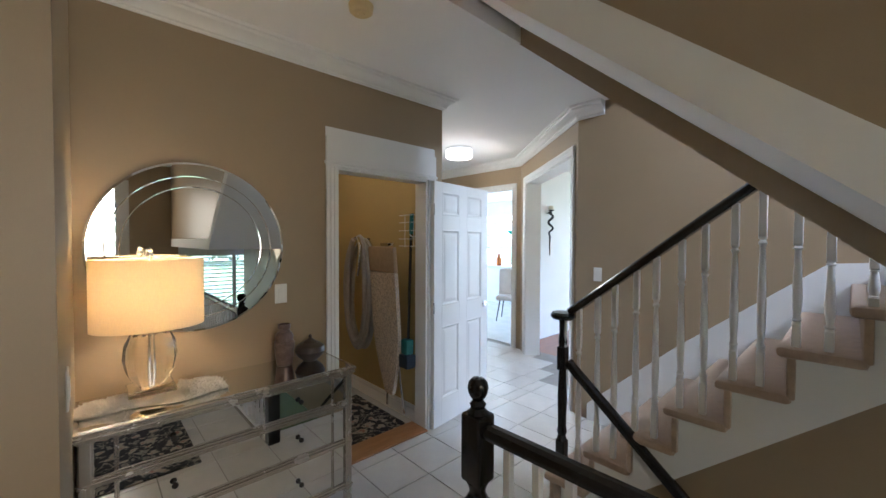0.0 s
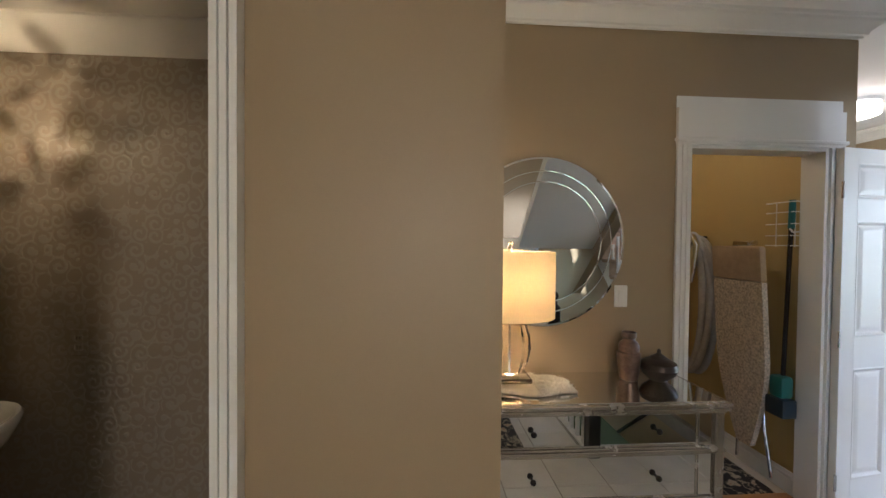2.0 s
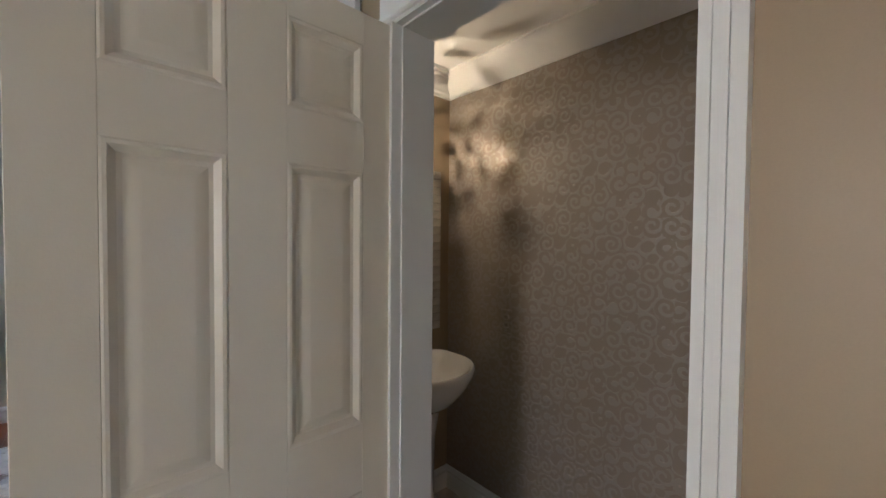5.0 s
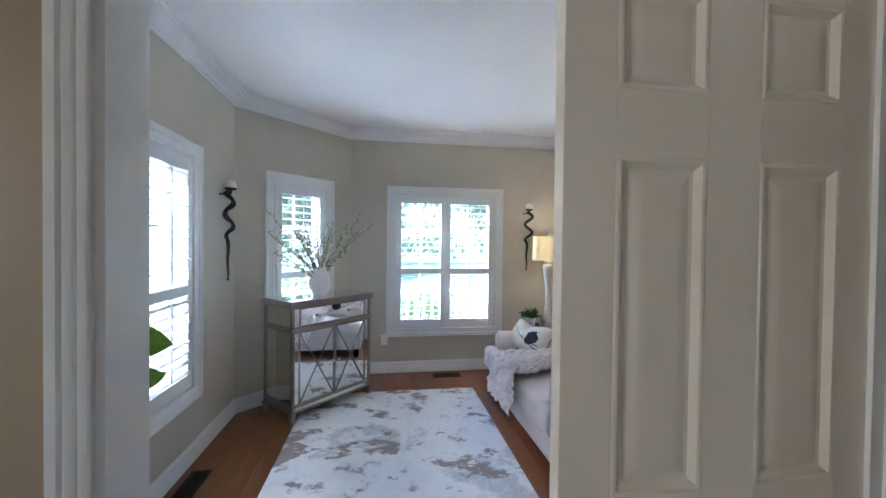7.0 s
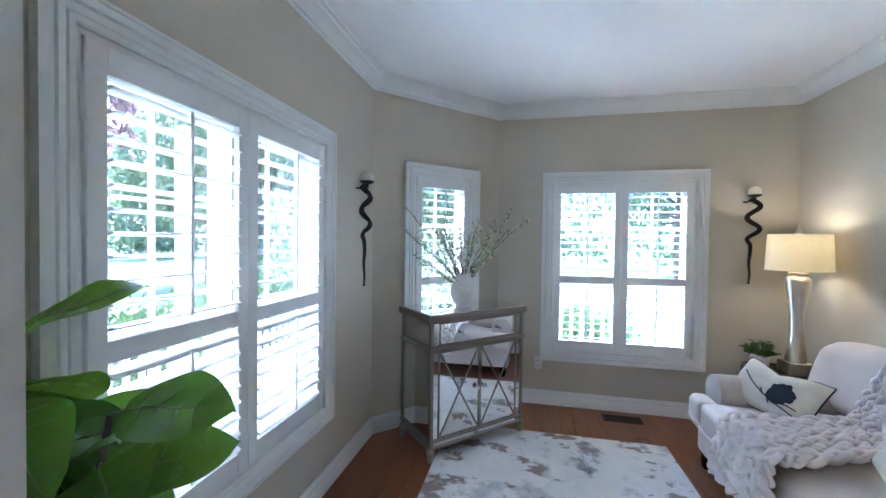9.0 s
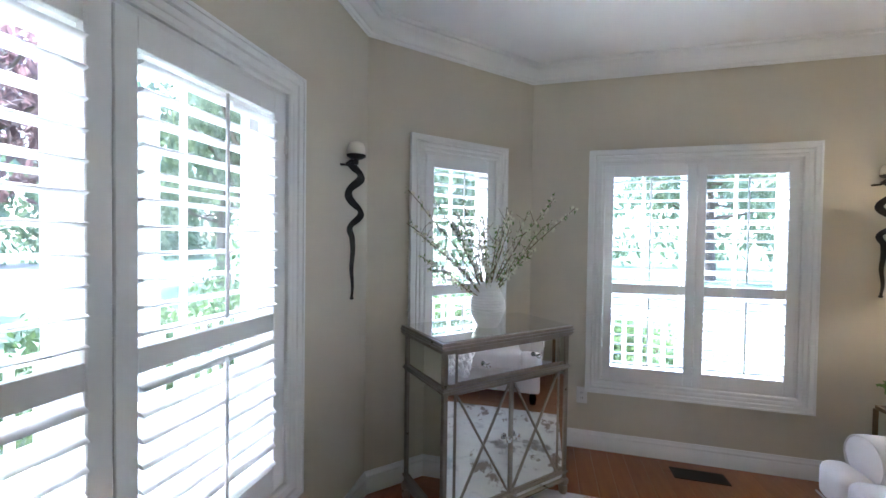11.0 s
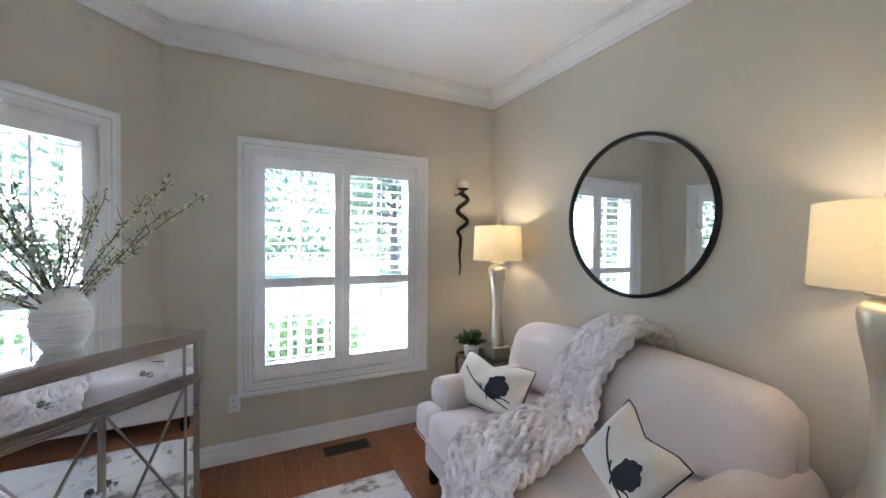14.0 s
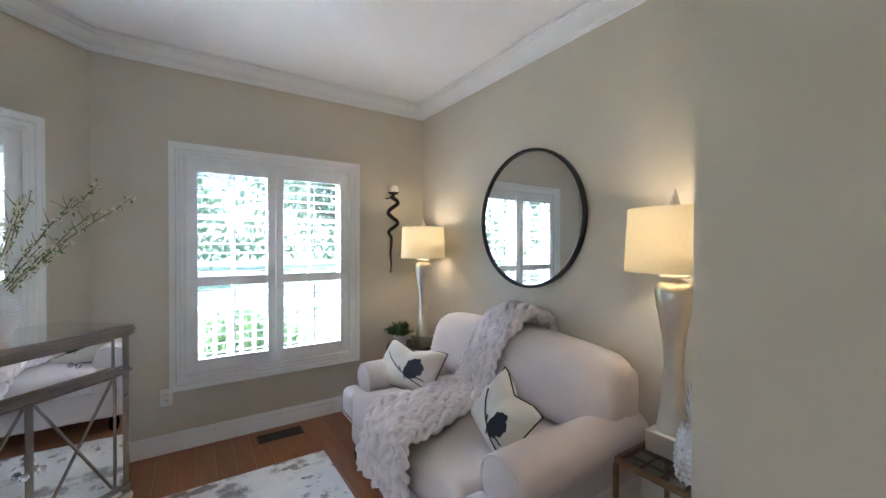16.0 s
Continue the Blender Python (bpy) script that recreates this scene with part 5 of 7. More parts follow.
def pineapple(m):
    p = thing("pineapple_ornament", m, "white ceramic pineapple ornament on the side table", "ornament")
    bm = bmesh.new()
    rows, cols = 9, 14
    lathe(bm, [(0.035, 0), (0.052, 0.015), (0.066, 0.06), (0.070, 0.10), (0.064, 0.15), (0.048, 0.19), (0.026, 0.208), (0, 0.21)], 24)
    for i in range(rows):
        z = 0.018 + 0.175 * i / (rows - 1)
        r = 0.070 * math.sin(math.pi * (0.30 + 0.58 * (z / 0.21))) ** 0.7
        for j in range(cols):
            a = 2 * math.pi * (j + 0.5 * (i % 2)) / cols
            mm = Matrix.Translation((r * math.cos(a), r * math.sin(a), z)) @ Matrix.Rotation(a, 4, "Z")
            tip = bm.verts.new(mm @ Vector((0.009, 0, 0.003)))
            q = [bm.verts.new(mm @ Vector(c)) for c in ((-0.002, 0, 0.015), (-0.002, -0.016, 0), (-0.002, 0, -0.015), (-0.002, 0.016, 0))]
            for k in range(4):
                bm.faces.new((tip, q[k], q[(k + 1) % 4]))
    bmesh.ops.scale(bm, vec=(0.82, 0.82, 1), verts=bm.verts)
    part("fruit", bm, PORCELAIN, p, "", 20)
    bm = bmesh.new()
    for layer, (cnt, ln, lean) in enumerate(((9, 0.075, 0.95), (8, 0.10, 0.6), (7, 0.13, 0.35), (5, 0.15, 0.12))):
        for j in range(cnt):
            a = 2 * math.pi * (j + 0.5 * layer) / cnt
            mm = Matrix.Translation((0, 0, 0.20 + 0.006 * layer)) @ Matrix.Rotation(a, 4, "Z")
            pts = [Vector((0.012 + ln * math.sin(lean) * s ** 1.5, 0, ln * math.cos(lean * 0.6) * s)) for s in (0, 0.4, 0.75, 1.0)]
            wd = (0.014, 0.016, 0.010, 0.001)
            l = [bm.verts.new(mm @ (q + Vector((0, w, 0)))) for q, w in zip(pts, wd)]
            r = [bm.verts.new(mm @ (q - Vector((0, w, 0)))) for q, w in zip(pts, wd)]
            b = [bm.verts.new(mm @ (q + Vector((-0.007, 0, -0.004)))) for q in pts]
            for k in range(3):
                bm.faces.new((l[k], l[k + 1], r[k + 1], r[k]))
                bm.faces.new((l[k + 1], l[k], b[k], b[k + 1]))
                bm.faces.new((r[k], r[k + 1], b[k + 1], b[k]))
    bmesh.ops.scale(bm, vec=(0.62, 0.62, 1), verts=bm.verts)
    part("crown", bm, PORCELAIN, p, "", 20)
    return p


pineapple(pose(-1.66, -2.375, 0.57))


def leaf_blade(bm, m, ln, wd, droop=0.25, n=6, cup=0.12):
    """One leaf with a midrib fold and a drooping tip."""
    rows = []
    for i in range(n + 1):
        s = i / n
        w = wd * math.sin(math.pi * min(1.0, 0.06 + s * 0.94)) ** 0.75 if i < n else 0.002
        x, z = ln * s, -droop * ln * s * s
        rows.append([bm.verts.new(m @ Vector((x, k * w, z + abs(k) * cup * w + 0.006 * math.sin(9 * s + 2 * k)))) for k in (-1, -0.5, 0, 0.5, 1)])
    for a, b in zip(rows, rows[1:]):
        for k in range(4):
            bm.faces.new((a[k], a[k + 1], b[k + 1], b[k]))


def potted_fern(m):
    p = thing("potted_plant", m, "small green plant in a white ceramic pot", "plant")
    bm = bmesh.new()
    lathe(bm, [(0.042, 0), (0.050, 0.006), (0.056, 0.05), (0.060, 0.098), (0.058, 0.101), (0.054, 0.095), (0.052, 0.08), (0, 0.078)], 28)
    part("pot", bm, CERAMIC, p, "white ceramic pot", 40)
    rng = random.Random(8)
    bm = bmesh.new()
    for i in range(46):
        a, lean, ln = rng.uniform(0, 6.28), rng.uniform(0.1, 1.15), rng.uniform(0.07, 0.13)
        base = Vector((0.02 * math.cos(a), 0.02 * math.sin(a), 0.08))
        tip = base + Vector((ln * math.sin(lean) * math.cos(a), ln * math.sin(lean) * math.sin(a), ln * math.cos(lean) * 0.9))
        tube(bm, [base, (base + tip) / 2 + Vector((0, 0, 0.012)), tip], [0.0012, 0.001, 0.0006], 3)
        for k in range(9):
            q = base.lerp(tip, 0.35 + 0.08 * k) + Vector((0, 0, 0.012 * (1 - abs(k - 4) / 5)))
            leaf_blade(bm, Matrix.Translation(q) @ Euler((rng.uniform(-0.5, 0.5), rng.uniform(-0.6, 0.2), a + rng.choice((-1, 1)) * rng.uniform(0.4, 1.2))).to_matrix().to_4x4(), rng.uniform(0.016, 0.03), rng.uniform(0.005, 0.009), 0.3, 2)
    part("foliage", bm, LEAF, p, "", 60)
    return p


potted_fern(pose(-1.625, -4.585, 0.57))


def fig_tree(m):
    p = thing("fig_plant", m, "tall green fiddle-leaf fig plant beside the window", "plant")
    bm = bmesh.new()
    lathe(bm, [(0.12, 0), (0.14, 0.02), (0.165, 0.30), (0.165, 0.32), (0.15, 0.31), (0.145, 0.27), (0, 0.265)], 28)
    part("pot", bm, CERAMIC, p, "round white planter", 40)
    rng = random.Random(21)
    k = 0
    for dx, dy, top in ((-0.02, 0.03, 1.27), (-0.11, -0.06, 1.11), (0.04, -0.11, 0.98)):
        pts = [Vector((dx * s * 1.2 + rng.uniform(-0.01, 0.01), dy * s * 1.2, 0.25 + (top - 0.25) * s)) for s in (0, 0.25, 0.5, 0.75, 1)]
        part("stem", tube(bmesh.new(), pts, [0.012, 0.011, 0.010, 0.008, 0.006], 8), TWIG, p)
        for i in range(13):
            s = 0.56 + 0.44 * i / 12
            j = min(int(s * 4), 3)
            q = pts[j].lerp(pts[j + 1], s * 4 - j)
            bm = bmesh.new()
            ln, wd = rng.uniform(0.18, 0.23), rng.uniform(0.080, 0.102)
            leaf_blade(bm, Matrix.Translation((0.03, 0, 0)), ln, wd, 0.30, 10, 0.10)
            lf = part("leaf", bm, BIGLEAF, p, "", 60)
            lf.matrix_basis = Matrix.Translation(q) @ Euler((rng.uniform(-0.6, 0.6), rng.uniform(-0.95, 0.25), 2.4 * k + rng.uniform(-0.3, 0.3))).to_matrix().to_4x4()
            bm = bmesh.new()

            def lie(x, y):
                e = x / ln
                return (0.03 + x, y, -0.30 * ln * e * e + 0.10 * abs(y) + 0.006 * math.sin(9 * e) + 0.0016)

            tube(bm, [(0, 0, 0)] + [lie(ln * e, 0) for e in (0.02, 0.25, 0.5, 0.75, 0.95)], [0.003, 0.0026, 0.0022, 0.0018, 0.0013, 0.0006], 5)
            for e in (0.18, 0.34, 0.50, 0.66):
                for sg in (-1, 1):
                    tube(bm, [lie(ln * e, 0), lie(ln * (e + 0.07), sg * wd * 0.35), lie(ln * (e + 0.13), sg * wd * 0.66)], [0.0013, 0.001, 0.0005], 4)
            part("vein", bm, LEAFVEIN, lf, "pale leaf veins", 60)
            k += 1
    return p


fig_tree(pose(1.045, -1.865, 0))


def round_mirror(m, r, label, frame_mat, rim=0.012):
    """Local: wall at y 0, mirror faces -y, centre at the origin."""
    t = thing("round_mirror", m, label, "mirror")
    bm = bmesh.new()
    seg = 72
    ring = [bm.verts.new((r * math.cos(2 * math.pi * i / seg), -0.014, r * math.sin(2 * math.pi * i / seg))) for i in range(seg)]
    back = [bm.verts.new((r * math.cos(2 * math.pi * i / seg), -0.004, r * math.sin(2 * math.pi * i / seg))) for i in range(seg)]
    bm.faces.new(ring)
    bm.faces.new(back[::-1])
    for i in range(seg):
        bm.faces.new((ring[i], back[i], back[(i + 1) % seg], ring[(i + 1) % seg]))
    part("mirror_glass", bm, MIRROR, t, "", 30)
    bm = bmesh.new()
    prof = [(-0.004, 0.0), (-0.004, -0.026), (0.0, -0.030), (rim, -0.030), (rim + 0.004, -0.026), (rim + 0.004, 0.0)]
    rings = []
    for i in range(seg):
        a = 2 * math.pi * i / seg
        rings.append([bm.verts.new(((r + o) * math.cos(a), y, (r + o) * math.sin(a))) for o, y in prof])
    for i in range(seg):
        a, b = rings[i], rings[(i + 1) % seg]
        for k in range(len(prof)):
            bm.faces.new((a[k], a[(k + 1) % len(prof)], b[(k + 1) % len(prof)], b[k]))
    part("rim", bm, frame_mat, t, "thin black metal rim", 40)
    return t


round_mirror(pose(-2.04, -3.54, 1.585, 0, 0, 90), 0.44, "large round wall mirror with a thin black rim", IRON)


def wall_sconce(m, label):
    """Twisted iron band with a candle cup; wall at y 0, room towards -y, origin at the lower tip."""
    s = thing("candle_sconce", m, label, "sconce", "iron candle sconces")
    n = 60
    bm = bmesh.new()
    pts = []
    for i in range(n):
        v = i / (n - 1)
        z = 0.68 * v
        k = min(1.0, max(0.0, (v - 0.40) / 0.16))
        amp = 0.004 + 0.040 * k * k * (3 - 2 * k)
        ph = 2 * math.pi * (v - 0.92) / 0.27
        pts.append((amp * math.cos(ph) - 0.022 * (1 - k), -0.055 + amp * 0.6 * math.sin(ph), z))
    rows = []
    for i, p in enumerate(pts):
        v = i / (n - 1)
        w = 0.006 + 0.014 * min(1.0, v * 1.3)
        t = 0.005
        d = (Vector(pts[min(i + 1, n - 1)]) - Vector(pts[max(i - 1, 0)])).normalized()
        side = d.cross(Vector((0, 1, 0))).normalized()
        side = (side * math.cos(0.5) + Vector((0, 1, 0)) * math.sin(0.5 + v))
        side.normalize()
        nn = d.cross(side).normalized()
        rows.append([bm.verts.new(Vector(p) + side * (w * a) + nn * (t * b)) for a, b in ((-1, -0.5), (1, -0.5), (1, 0.5), (-1, 0.5))])
    for a, b in zip(rows, rows[1:]):
        for k in range(4):
            bm.faces.new((a[k], a[(k + 1) % 4], b[(k + 1) % 4], b[k]))
    bm.faces.new(rows[0])
    bm.faces.new(rows[-1][::-1])
    part("band", bm, IRON, s, "twisted black iron band", 60)
    bm = bmesh.new()
    lathe(bm, [(0.006, 0), (0.011, 0.004), (0.009, 0.012), (0.0, 0.014)], 10, (pts[0][0], pts[0][1], -0.012))
    part("tip", bm, IRON, s)
    part("bracket", tube(bmesh.new(), [(-0.05, 0.0, 0.655), (-0.03, -0.03, 0.655), (0.0, -0.05, 0.67)], 0.006, 8), IRON, s)
    bm = bmesh.new()
    lathe(bm, [(0.010, 0.66), (0.012, 0.685), (0.030, 0.69), (0.046, 0.700), (0.048, 0.708), (0.044, 0.708), (0.02, 0.702), (0, 0.702)], 24, (0, -0.062, 0))
    part("cup", bm, IRON, s, "round iron candle cup")
    bm = bmesh.new()
    lathe(bm, [(0.038, 0.703), (0.044, 0.715), (0.043, 0.745), (0.034, 0.765), (0.014, 0.774), (0, 0.772)], 24, (0, -0.062, 0))
    part("candle", bm, WAX, s, "stubby cream candle", 60)
    return s


wall_sconce(pose(-1.70, -4.92, 1.175, 0, 0, 180), "twisted black iron candle sconce beside the double window")
wall_sconce(pose(1.225, -3.785, 1.175, 0, 0, -90), "twisted black iron candle sconce beside the slanted wall")


def floor_vent(m):
    v = thing("floor_vent", m, "dark metal floor register in the wood floor", "vent", "floor vents")
    bm = bmesh.new()
    for s in (-1, 1):
        shape_box(bm, (-0.155, min(s * 0.045, s * 0.06), 0), (0.155, max(s * 0.045, s * 0.06), 0.006), 0.001)
        shape_box(bm, (min(s * 0.14, s * 0.155), -0.045, 0), (max(s * 0.14, s * 0.155), 0.045, 0.006), 0.001)
    part("rim", bm, DARKSLOT, v)
    # thin black sheet stands in for the darkness down the vent
    part("duct_shade_sheet", box((-0.14, -0.045, 0.0005), (0.14, 0.045, 0.0012)), DUCT_SHADE, v)
    for k in range(18):
        x = -0.13 + 0.26 * k / 17
        part("slat", box((x - 0.003, -0.045, 0.001), (x + 0.003, 0.045, 0.005)), DARKSLOT, v)
    return v


V1 = floor_vent(pose(-0.725, -4.755, 0))
copy_thing(V1, pose(1.10, -3.04, 0, 0, 0, 90))


def outlet(m, label, switch=False):
    o = thing("light_switch" if switch else "wall_outlet", m, label, "switch" if switch else "outlet")
    part("plate", box((-0.036, -0.006, -0.058), (0.036, 0, 0.058), 0.003), PLASTIC, o)
    if switch:
        part("rocker", box((-0.016, -0.009, -0.033), (0.016, -0.005, 0.033), 0.002), PLASTIC, o)
    else:
        for z in (-0.02, 0.02):
            s = part("socket", box((-0.017, -0.008, z - 0.014), (0.017, -0.005, z + 0.014), 0.004), PLASTIC, o)
            bm = bmesh.new()
            for x in (-0.006, 0.006):
                shape_box(bm, (x - 0.0012, -0.0088, z - 0.004), (x + 0.0012, -0.0079, z + 0.006))
            part("slot", bm, INK, s)
    return o


outlet(pose(-0.035, -4.92, 0.375, 0, 0, 180), "white electrical outlet on the beige wall")
outlet(pose(1.225, -2.62, 0.33, 0, 0, -90), "white electrical outlet under the window")

bm = soft_box(bmesh.new(), (-0.80, -1.16, 0), (0.80, 1.16, 0.012), 0.005)
ob = part("area_rug", bm, RUG, None)
ob.matrix_basis = pose(-0.13, -3.19, 0.0005)
tagged(ob, "pale area rug with worn grey and brown blotches", "rug")

# ---- doors ----
def panel_door(m, w, label, knob_x, material):
    """Six-panel door; local x along the leaf, faces at y -0.0175 and 0.0175."""
    d = thing("panel_door", m, label, "door")
    t, h0, h1 = 0.0175, 0.012, 2.028
    st, mu = 0.102, 0.115
    pw = (w - 2 * st - mu) / 2
    cols = [(st, st + pw), (st + pw + mu, w - st)]
    rows = [(0.225, 0.835), (1.007, 1.637), (1.757, 1.950)]
    for x0, x1 in ((0, st), (st + pw, st + pw + mu), (w - st, w)):
        part("stile", box((x0, -t, h0), (x1, t, h1), 0.0012), material, d)
    zs = [h0] + [z for r in rows for z in r] + [h1]
    for x0, x1 in cols:
        for k in range(0, len(zs), 2):
            part("rail", box((x0, -t, zs[k]), (x1, t, zs[k + 1])), material, d)
        for z0, z1 in rows:
            bm = bmesh.new()
            for sg in (-1, 1):
                loops = []
                for o, y in ((0.0, t), (0.004, t + 0.002), (0.010, t + 0.001), (0.016, t - 0.004), (0.022, t - 0.009), (0.030, t - 0.0095), (0.052, t - 0.003), (0.056, t - 0.003)):
                    loops.append([bm.verts.new((x, sg * y, z)) for x, z in ((x0 + o, z0 + o), (x1 - o, z0 + o), (x1 - o, z1 - o), (x0 + o, z1 - o))])
                for a, b in zip(loops, loops[1:]):
                    for i in range(4):
                        bm.faces.new((a[i], a[(i + 1) % 4], b[(i + 1) % 4], b[i]))
                bm.faces.new(loops[-1])
            part("panel", bm, material, d, "", 20)
    for sg in (-1, 1):
        bm = bmesh.new()
        lathe(bm, [(0.030, 0), (0.030, 0.006), (0.014, 0.010), (0.011, 0.032), (0.014, 0.036), (0.0, 0.04)], 18, m=Matrix.Translation((knob_x, sg * t, 0.945)) @ Matrix.Rotation(radians(90 if sg < 0 else -90), 4, "X"))
        away = 1 if knob_x < w / 2 else -1
        tube(bm, [(knob_x, sg * (t + 0.034), 0.945), (knob_x + away * 0.04, sg * (t + 0.042), 0.947), (knob_x + away * 0.085, sg * (t + 0.040), 0.943)], [0.008, 0.009, 0.007], 10)
        part("lever_handle", bm, CHROME, d, "chrome lever handle")
    for z in (0.22, 1.0, 1.80):
        x = w if knob_x < w / 2 else 0.0
        bm = bmesh.new()
        lathe(bm, [(0.006, -0.045), (0.006, 0.045)], 10, (x + (0.004 if x else -0.004), -t, z))
        part("hinge", bm, CHROME, d)
    return d


panel_door(pose(-0.347, -1.2425, 0, 0, 0, 180), 0.693, "cream six-panel powder room door standing wide open", 0.062, DOORPAINT)
panel_door(pose(-2.180, 2.118, 0, 0, 0, 98.4), 0.80, "white six-panel closet door folded back open", 0.735, TRIM)

# ---- stairs ----
RISE, RUN, STAIR_Y0, STAIR_Y1 = 0.1882, 0.202, 2.12, 3.235


def nosing(n):
    return -0.281 + RUN * (n - 5), RISE * n


stairs = thing("staircase", pose(0, 0, 0), "white staircase with beige carpeted treads and dark handrail", "staircase", kind="structure")
for n in range(1, 11):
    x, z = nosing(n)
    y0, x1 = STAIR_Y0 - (0.09 if n == 1 else 0.022), nosing(n + 1)[0] + 0.05
    bm = shape_box(bmesh.new(), (x, y0, z - 0.042), (x1, STAIR_Y1, z), 0.016)
    part("tread", crumple(bm, 0.003, 40, n), CARPET, stairs, "beige carpeted tread")
    bm = shape_box(bmesh.new(), (x + 0.035, y0 + 0.006, z - RISE - 0.02), (x + 0.062, STAIR_Y1, z - 0.040), 0.008)
    part("riser", bm, CARPET, stairs, "beige carpeted riser")
out = [(nosing(1)[0] + 0.05, 0.0)]
for n in range(1, 11):
    x, z = nosing(n)
    out += [(x + 0.05, z - 0.042), (x + RUN + 0.05, z - 0.042)]


def under(x):
    return 0.429 + 0.886 * (x + 0.413)


out += [(nosing(10)[0] + RUN + 0.05, under(nosing(10)[0] + RUN + 0.05)), (-0.413 - 0.429 / 0.886, 0.0)]
part("stringer", prism(bmesh.new(), out, 0.024, pose(0, STAIR_Y0 + 0.002, 0)), TRIM, stairs, "white saw-cut stringer")
part("skirt_board", prism(bmesh.new(), [(-1.42, 0.0), (-1.42, 0.14), (-1.279, 0.274), (-0.732, 0.783), (0.034, 1.421), (0.20, 1.432), (1.05, 2.2), (1.05, 1.2), (0.0, 1.1), (-0.95, 0.0)], 0.016, pose(0, 3.236, 0)), TRIM, stairs)
setting("wall_under_stairs", prism(bmesh.new(), [(-0.89, -0.1), (-0.89, 0.0), (1.05, under(1.05)), (3.0, under(1.05)), (3.0, -0.1)], 0.05, pose(0, STAIR_Y0 + 0.035, 0)), HALL_PAINT, "warm brown wall under the stairs", "wall")


def baluster(bm_h):
    """White turned baluster of a given height."""
    bm = bmesh.new()
    h = bm_h
    shape_box(bm, (-0.0135, -0.0135, 0), (0.0135, 0.0135, 0.17 * h), 0.002)
    lathe(bm, [(0.016, 0.17 * h), (0.012, 0.19 * h), (0.017, 0.205 * h), (0.011, 0.225 * h), (0.015, 0.30 * h), (0.016, 0.40 * h), (0.012, 0.62 * h), (0.0095, 0.72 * h), (0.016, 0.735 * h), (0.010, 0.75 * h), (0.016, 0.765 * h)], 12)
    shape_box(bm, (-0.0135, -0.0135, 0.765 * h), (0.0135, 0.0135, h), 0.002)
    return mesh_of("baluster", bm, TRIM, 40)


def rail_z(x):
    return 1.10 + 0.775 * (x + 1.04)


for n in range(1, 9):
    for k in (0.24, 0.70):
        x, z = nosing(n)
        x += RUN * k + 0.01
        top = min(rail_z(x) - 0.02, soffit_z(x) - 0.10)
        if top - z > 0.15:
            piece("baluster", baluster(top - z), stairs, pose(x, STAIR_Y0 + 0.03, z))
RAIL = [(-0.026, 0.0), (-0.030, 0.016), (-0.024, 0.036), (-0.010, 0.046), (0.010, 0.046), (0.024, 0.036), (0.030, 0.016), (0.026, 0.0)]


def black_rail(bm, p, q):
    p, q = Vector(p), Vector(q)
    side = (q - p).cross(Vector((0, 0, 1))).normalized()
    up = side.cross(q - p).normalized()
    a = [bm.verts.new(p + side * o + up * u) for o, u in RAIL]
    b = [bm.verts.new(q + side * o + up * u) for o, u in RAIL]
    bm.faces.new(a)
    bm.faces.new(b[::-1])
    for i in range(len(a)):
        j = (i + 1) % len(a)
        bm.faces.new((a[i], a[j], b[j], b[i]))
    return bm


bm = black_rail(bmesh.new(), (-0.98, 2.15, 1.115), (-0.14, 2.15, 1.775))
lathe(bm, [(0.0, 1.085), (0.06, 1.086), (0.072, 1.098), (0.072, 1.112), (0.06, 1.126), (0.02, 1.130), (0, 1.130)], 26, (-1.04, 2.15, 0))
part("handrail", bm, BLACKPAINT, stairs, "black handrail with a round volute")
bm = bmesh.new()
shape_box(bm, (-1.068, 2.122, 0.09), (-1.012, 2.178, 0.36), 0.004)
lathe(bm, [(0.030, 0.36), (0.022, 0.39), (0.030, 0.41), (0.024, 0.44), (0.028, 0.62), (0.022, 0.78)], 18, (-1.04, 2.15, 0))
shape_box(bm, (-1.066, 2.124, 0.78), (-1.014, 2.176, 0.92), 0.004)
lathe(bm, [(0.022, 0.92), (0.026, 0.95), (0.020, 1.0), (0.024, 1.09)], 18, (-1.04, 2.15, 0))
part("newel_post", bm, BLACKPAINT, stairs, "black turned newel post")
bm = black_rail(bmesh.new(), (-1.0, 2.12, 0.83), (1.6, 2.12, -1.39))
part("basement_handrail", bm, BLACKPAINT, stairs, "black handrail going down to the basement")

guard = thing("stair_guard", pose(0, 0, 0), "black railing with white balusters round the stairwell", "railing", kind="structure")
bm = bmesh.new()
shape_box(bm, (-0.820, 1.057, 0), (-0.734, 1.143, 0.62), 0.006)
lathe(bm, [(0.043, 0.62), (0.030, 0.645), (0.030, 0.66), (0.042, 0.69)], 20, (-0.777, 1.10, 0))
shape_box(bm, (-0.822, 1.055, 0.69), (-0.732, 1.145, 0.935), 0.012)
lathe(bm, [(0.040, 0.935), (0.024, 0.952), (0.030, 0.966), (0.018, 0.980), (0.026, 0.990), (0.034, 1.004), (0.038, 1.024), (0.034, 1.044), (0.022, 1.058), (0, 1.063)], 24, (-0.777, 1.10, 0))
part("newel_post", bm, BLACKPAINT, guard, "black newel post with a ball top")
part("handrail", black_rail(bmesh.new(), (-0.74, 1.10, 0.865), (2.98, 1.10, 0.90)), BLACKPAINT, guard)
bl = baluster(0.86)
for k in range(26):
    piece("baluster", bl, guard, pose(-0.64 + 0.112 * k, 1.10, 0.0))
part("shoe_rail", box((-0.73, 1.075, 0.0), (2.98, 1.125, 0.02), 0.004), TRIM, guard)
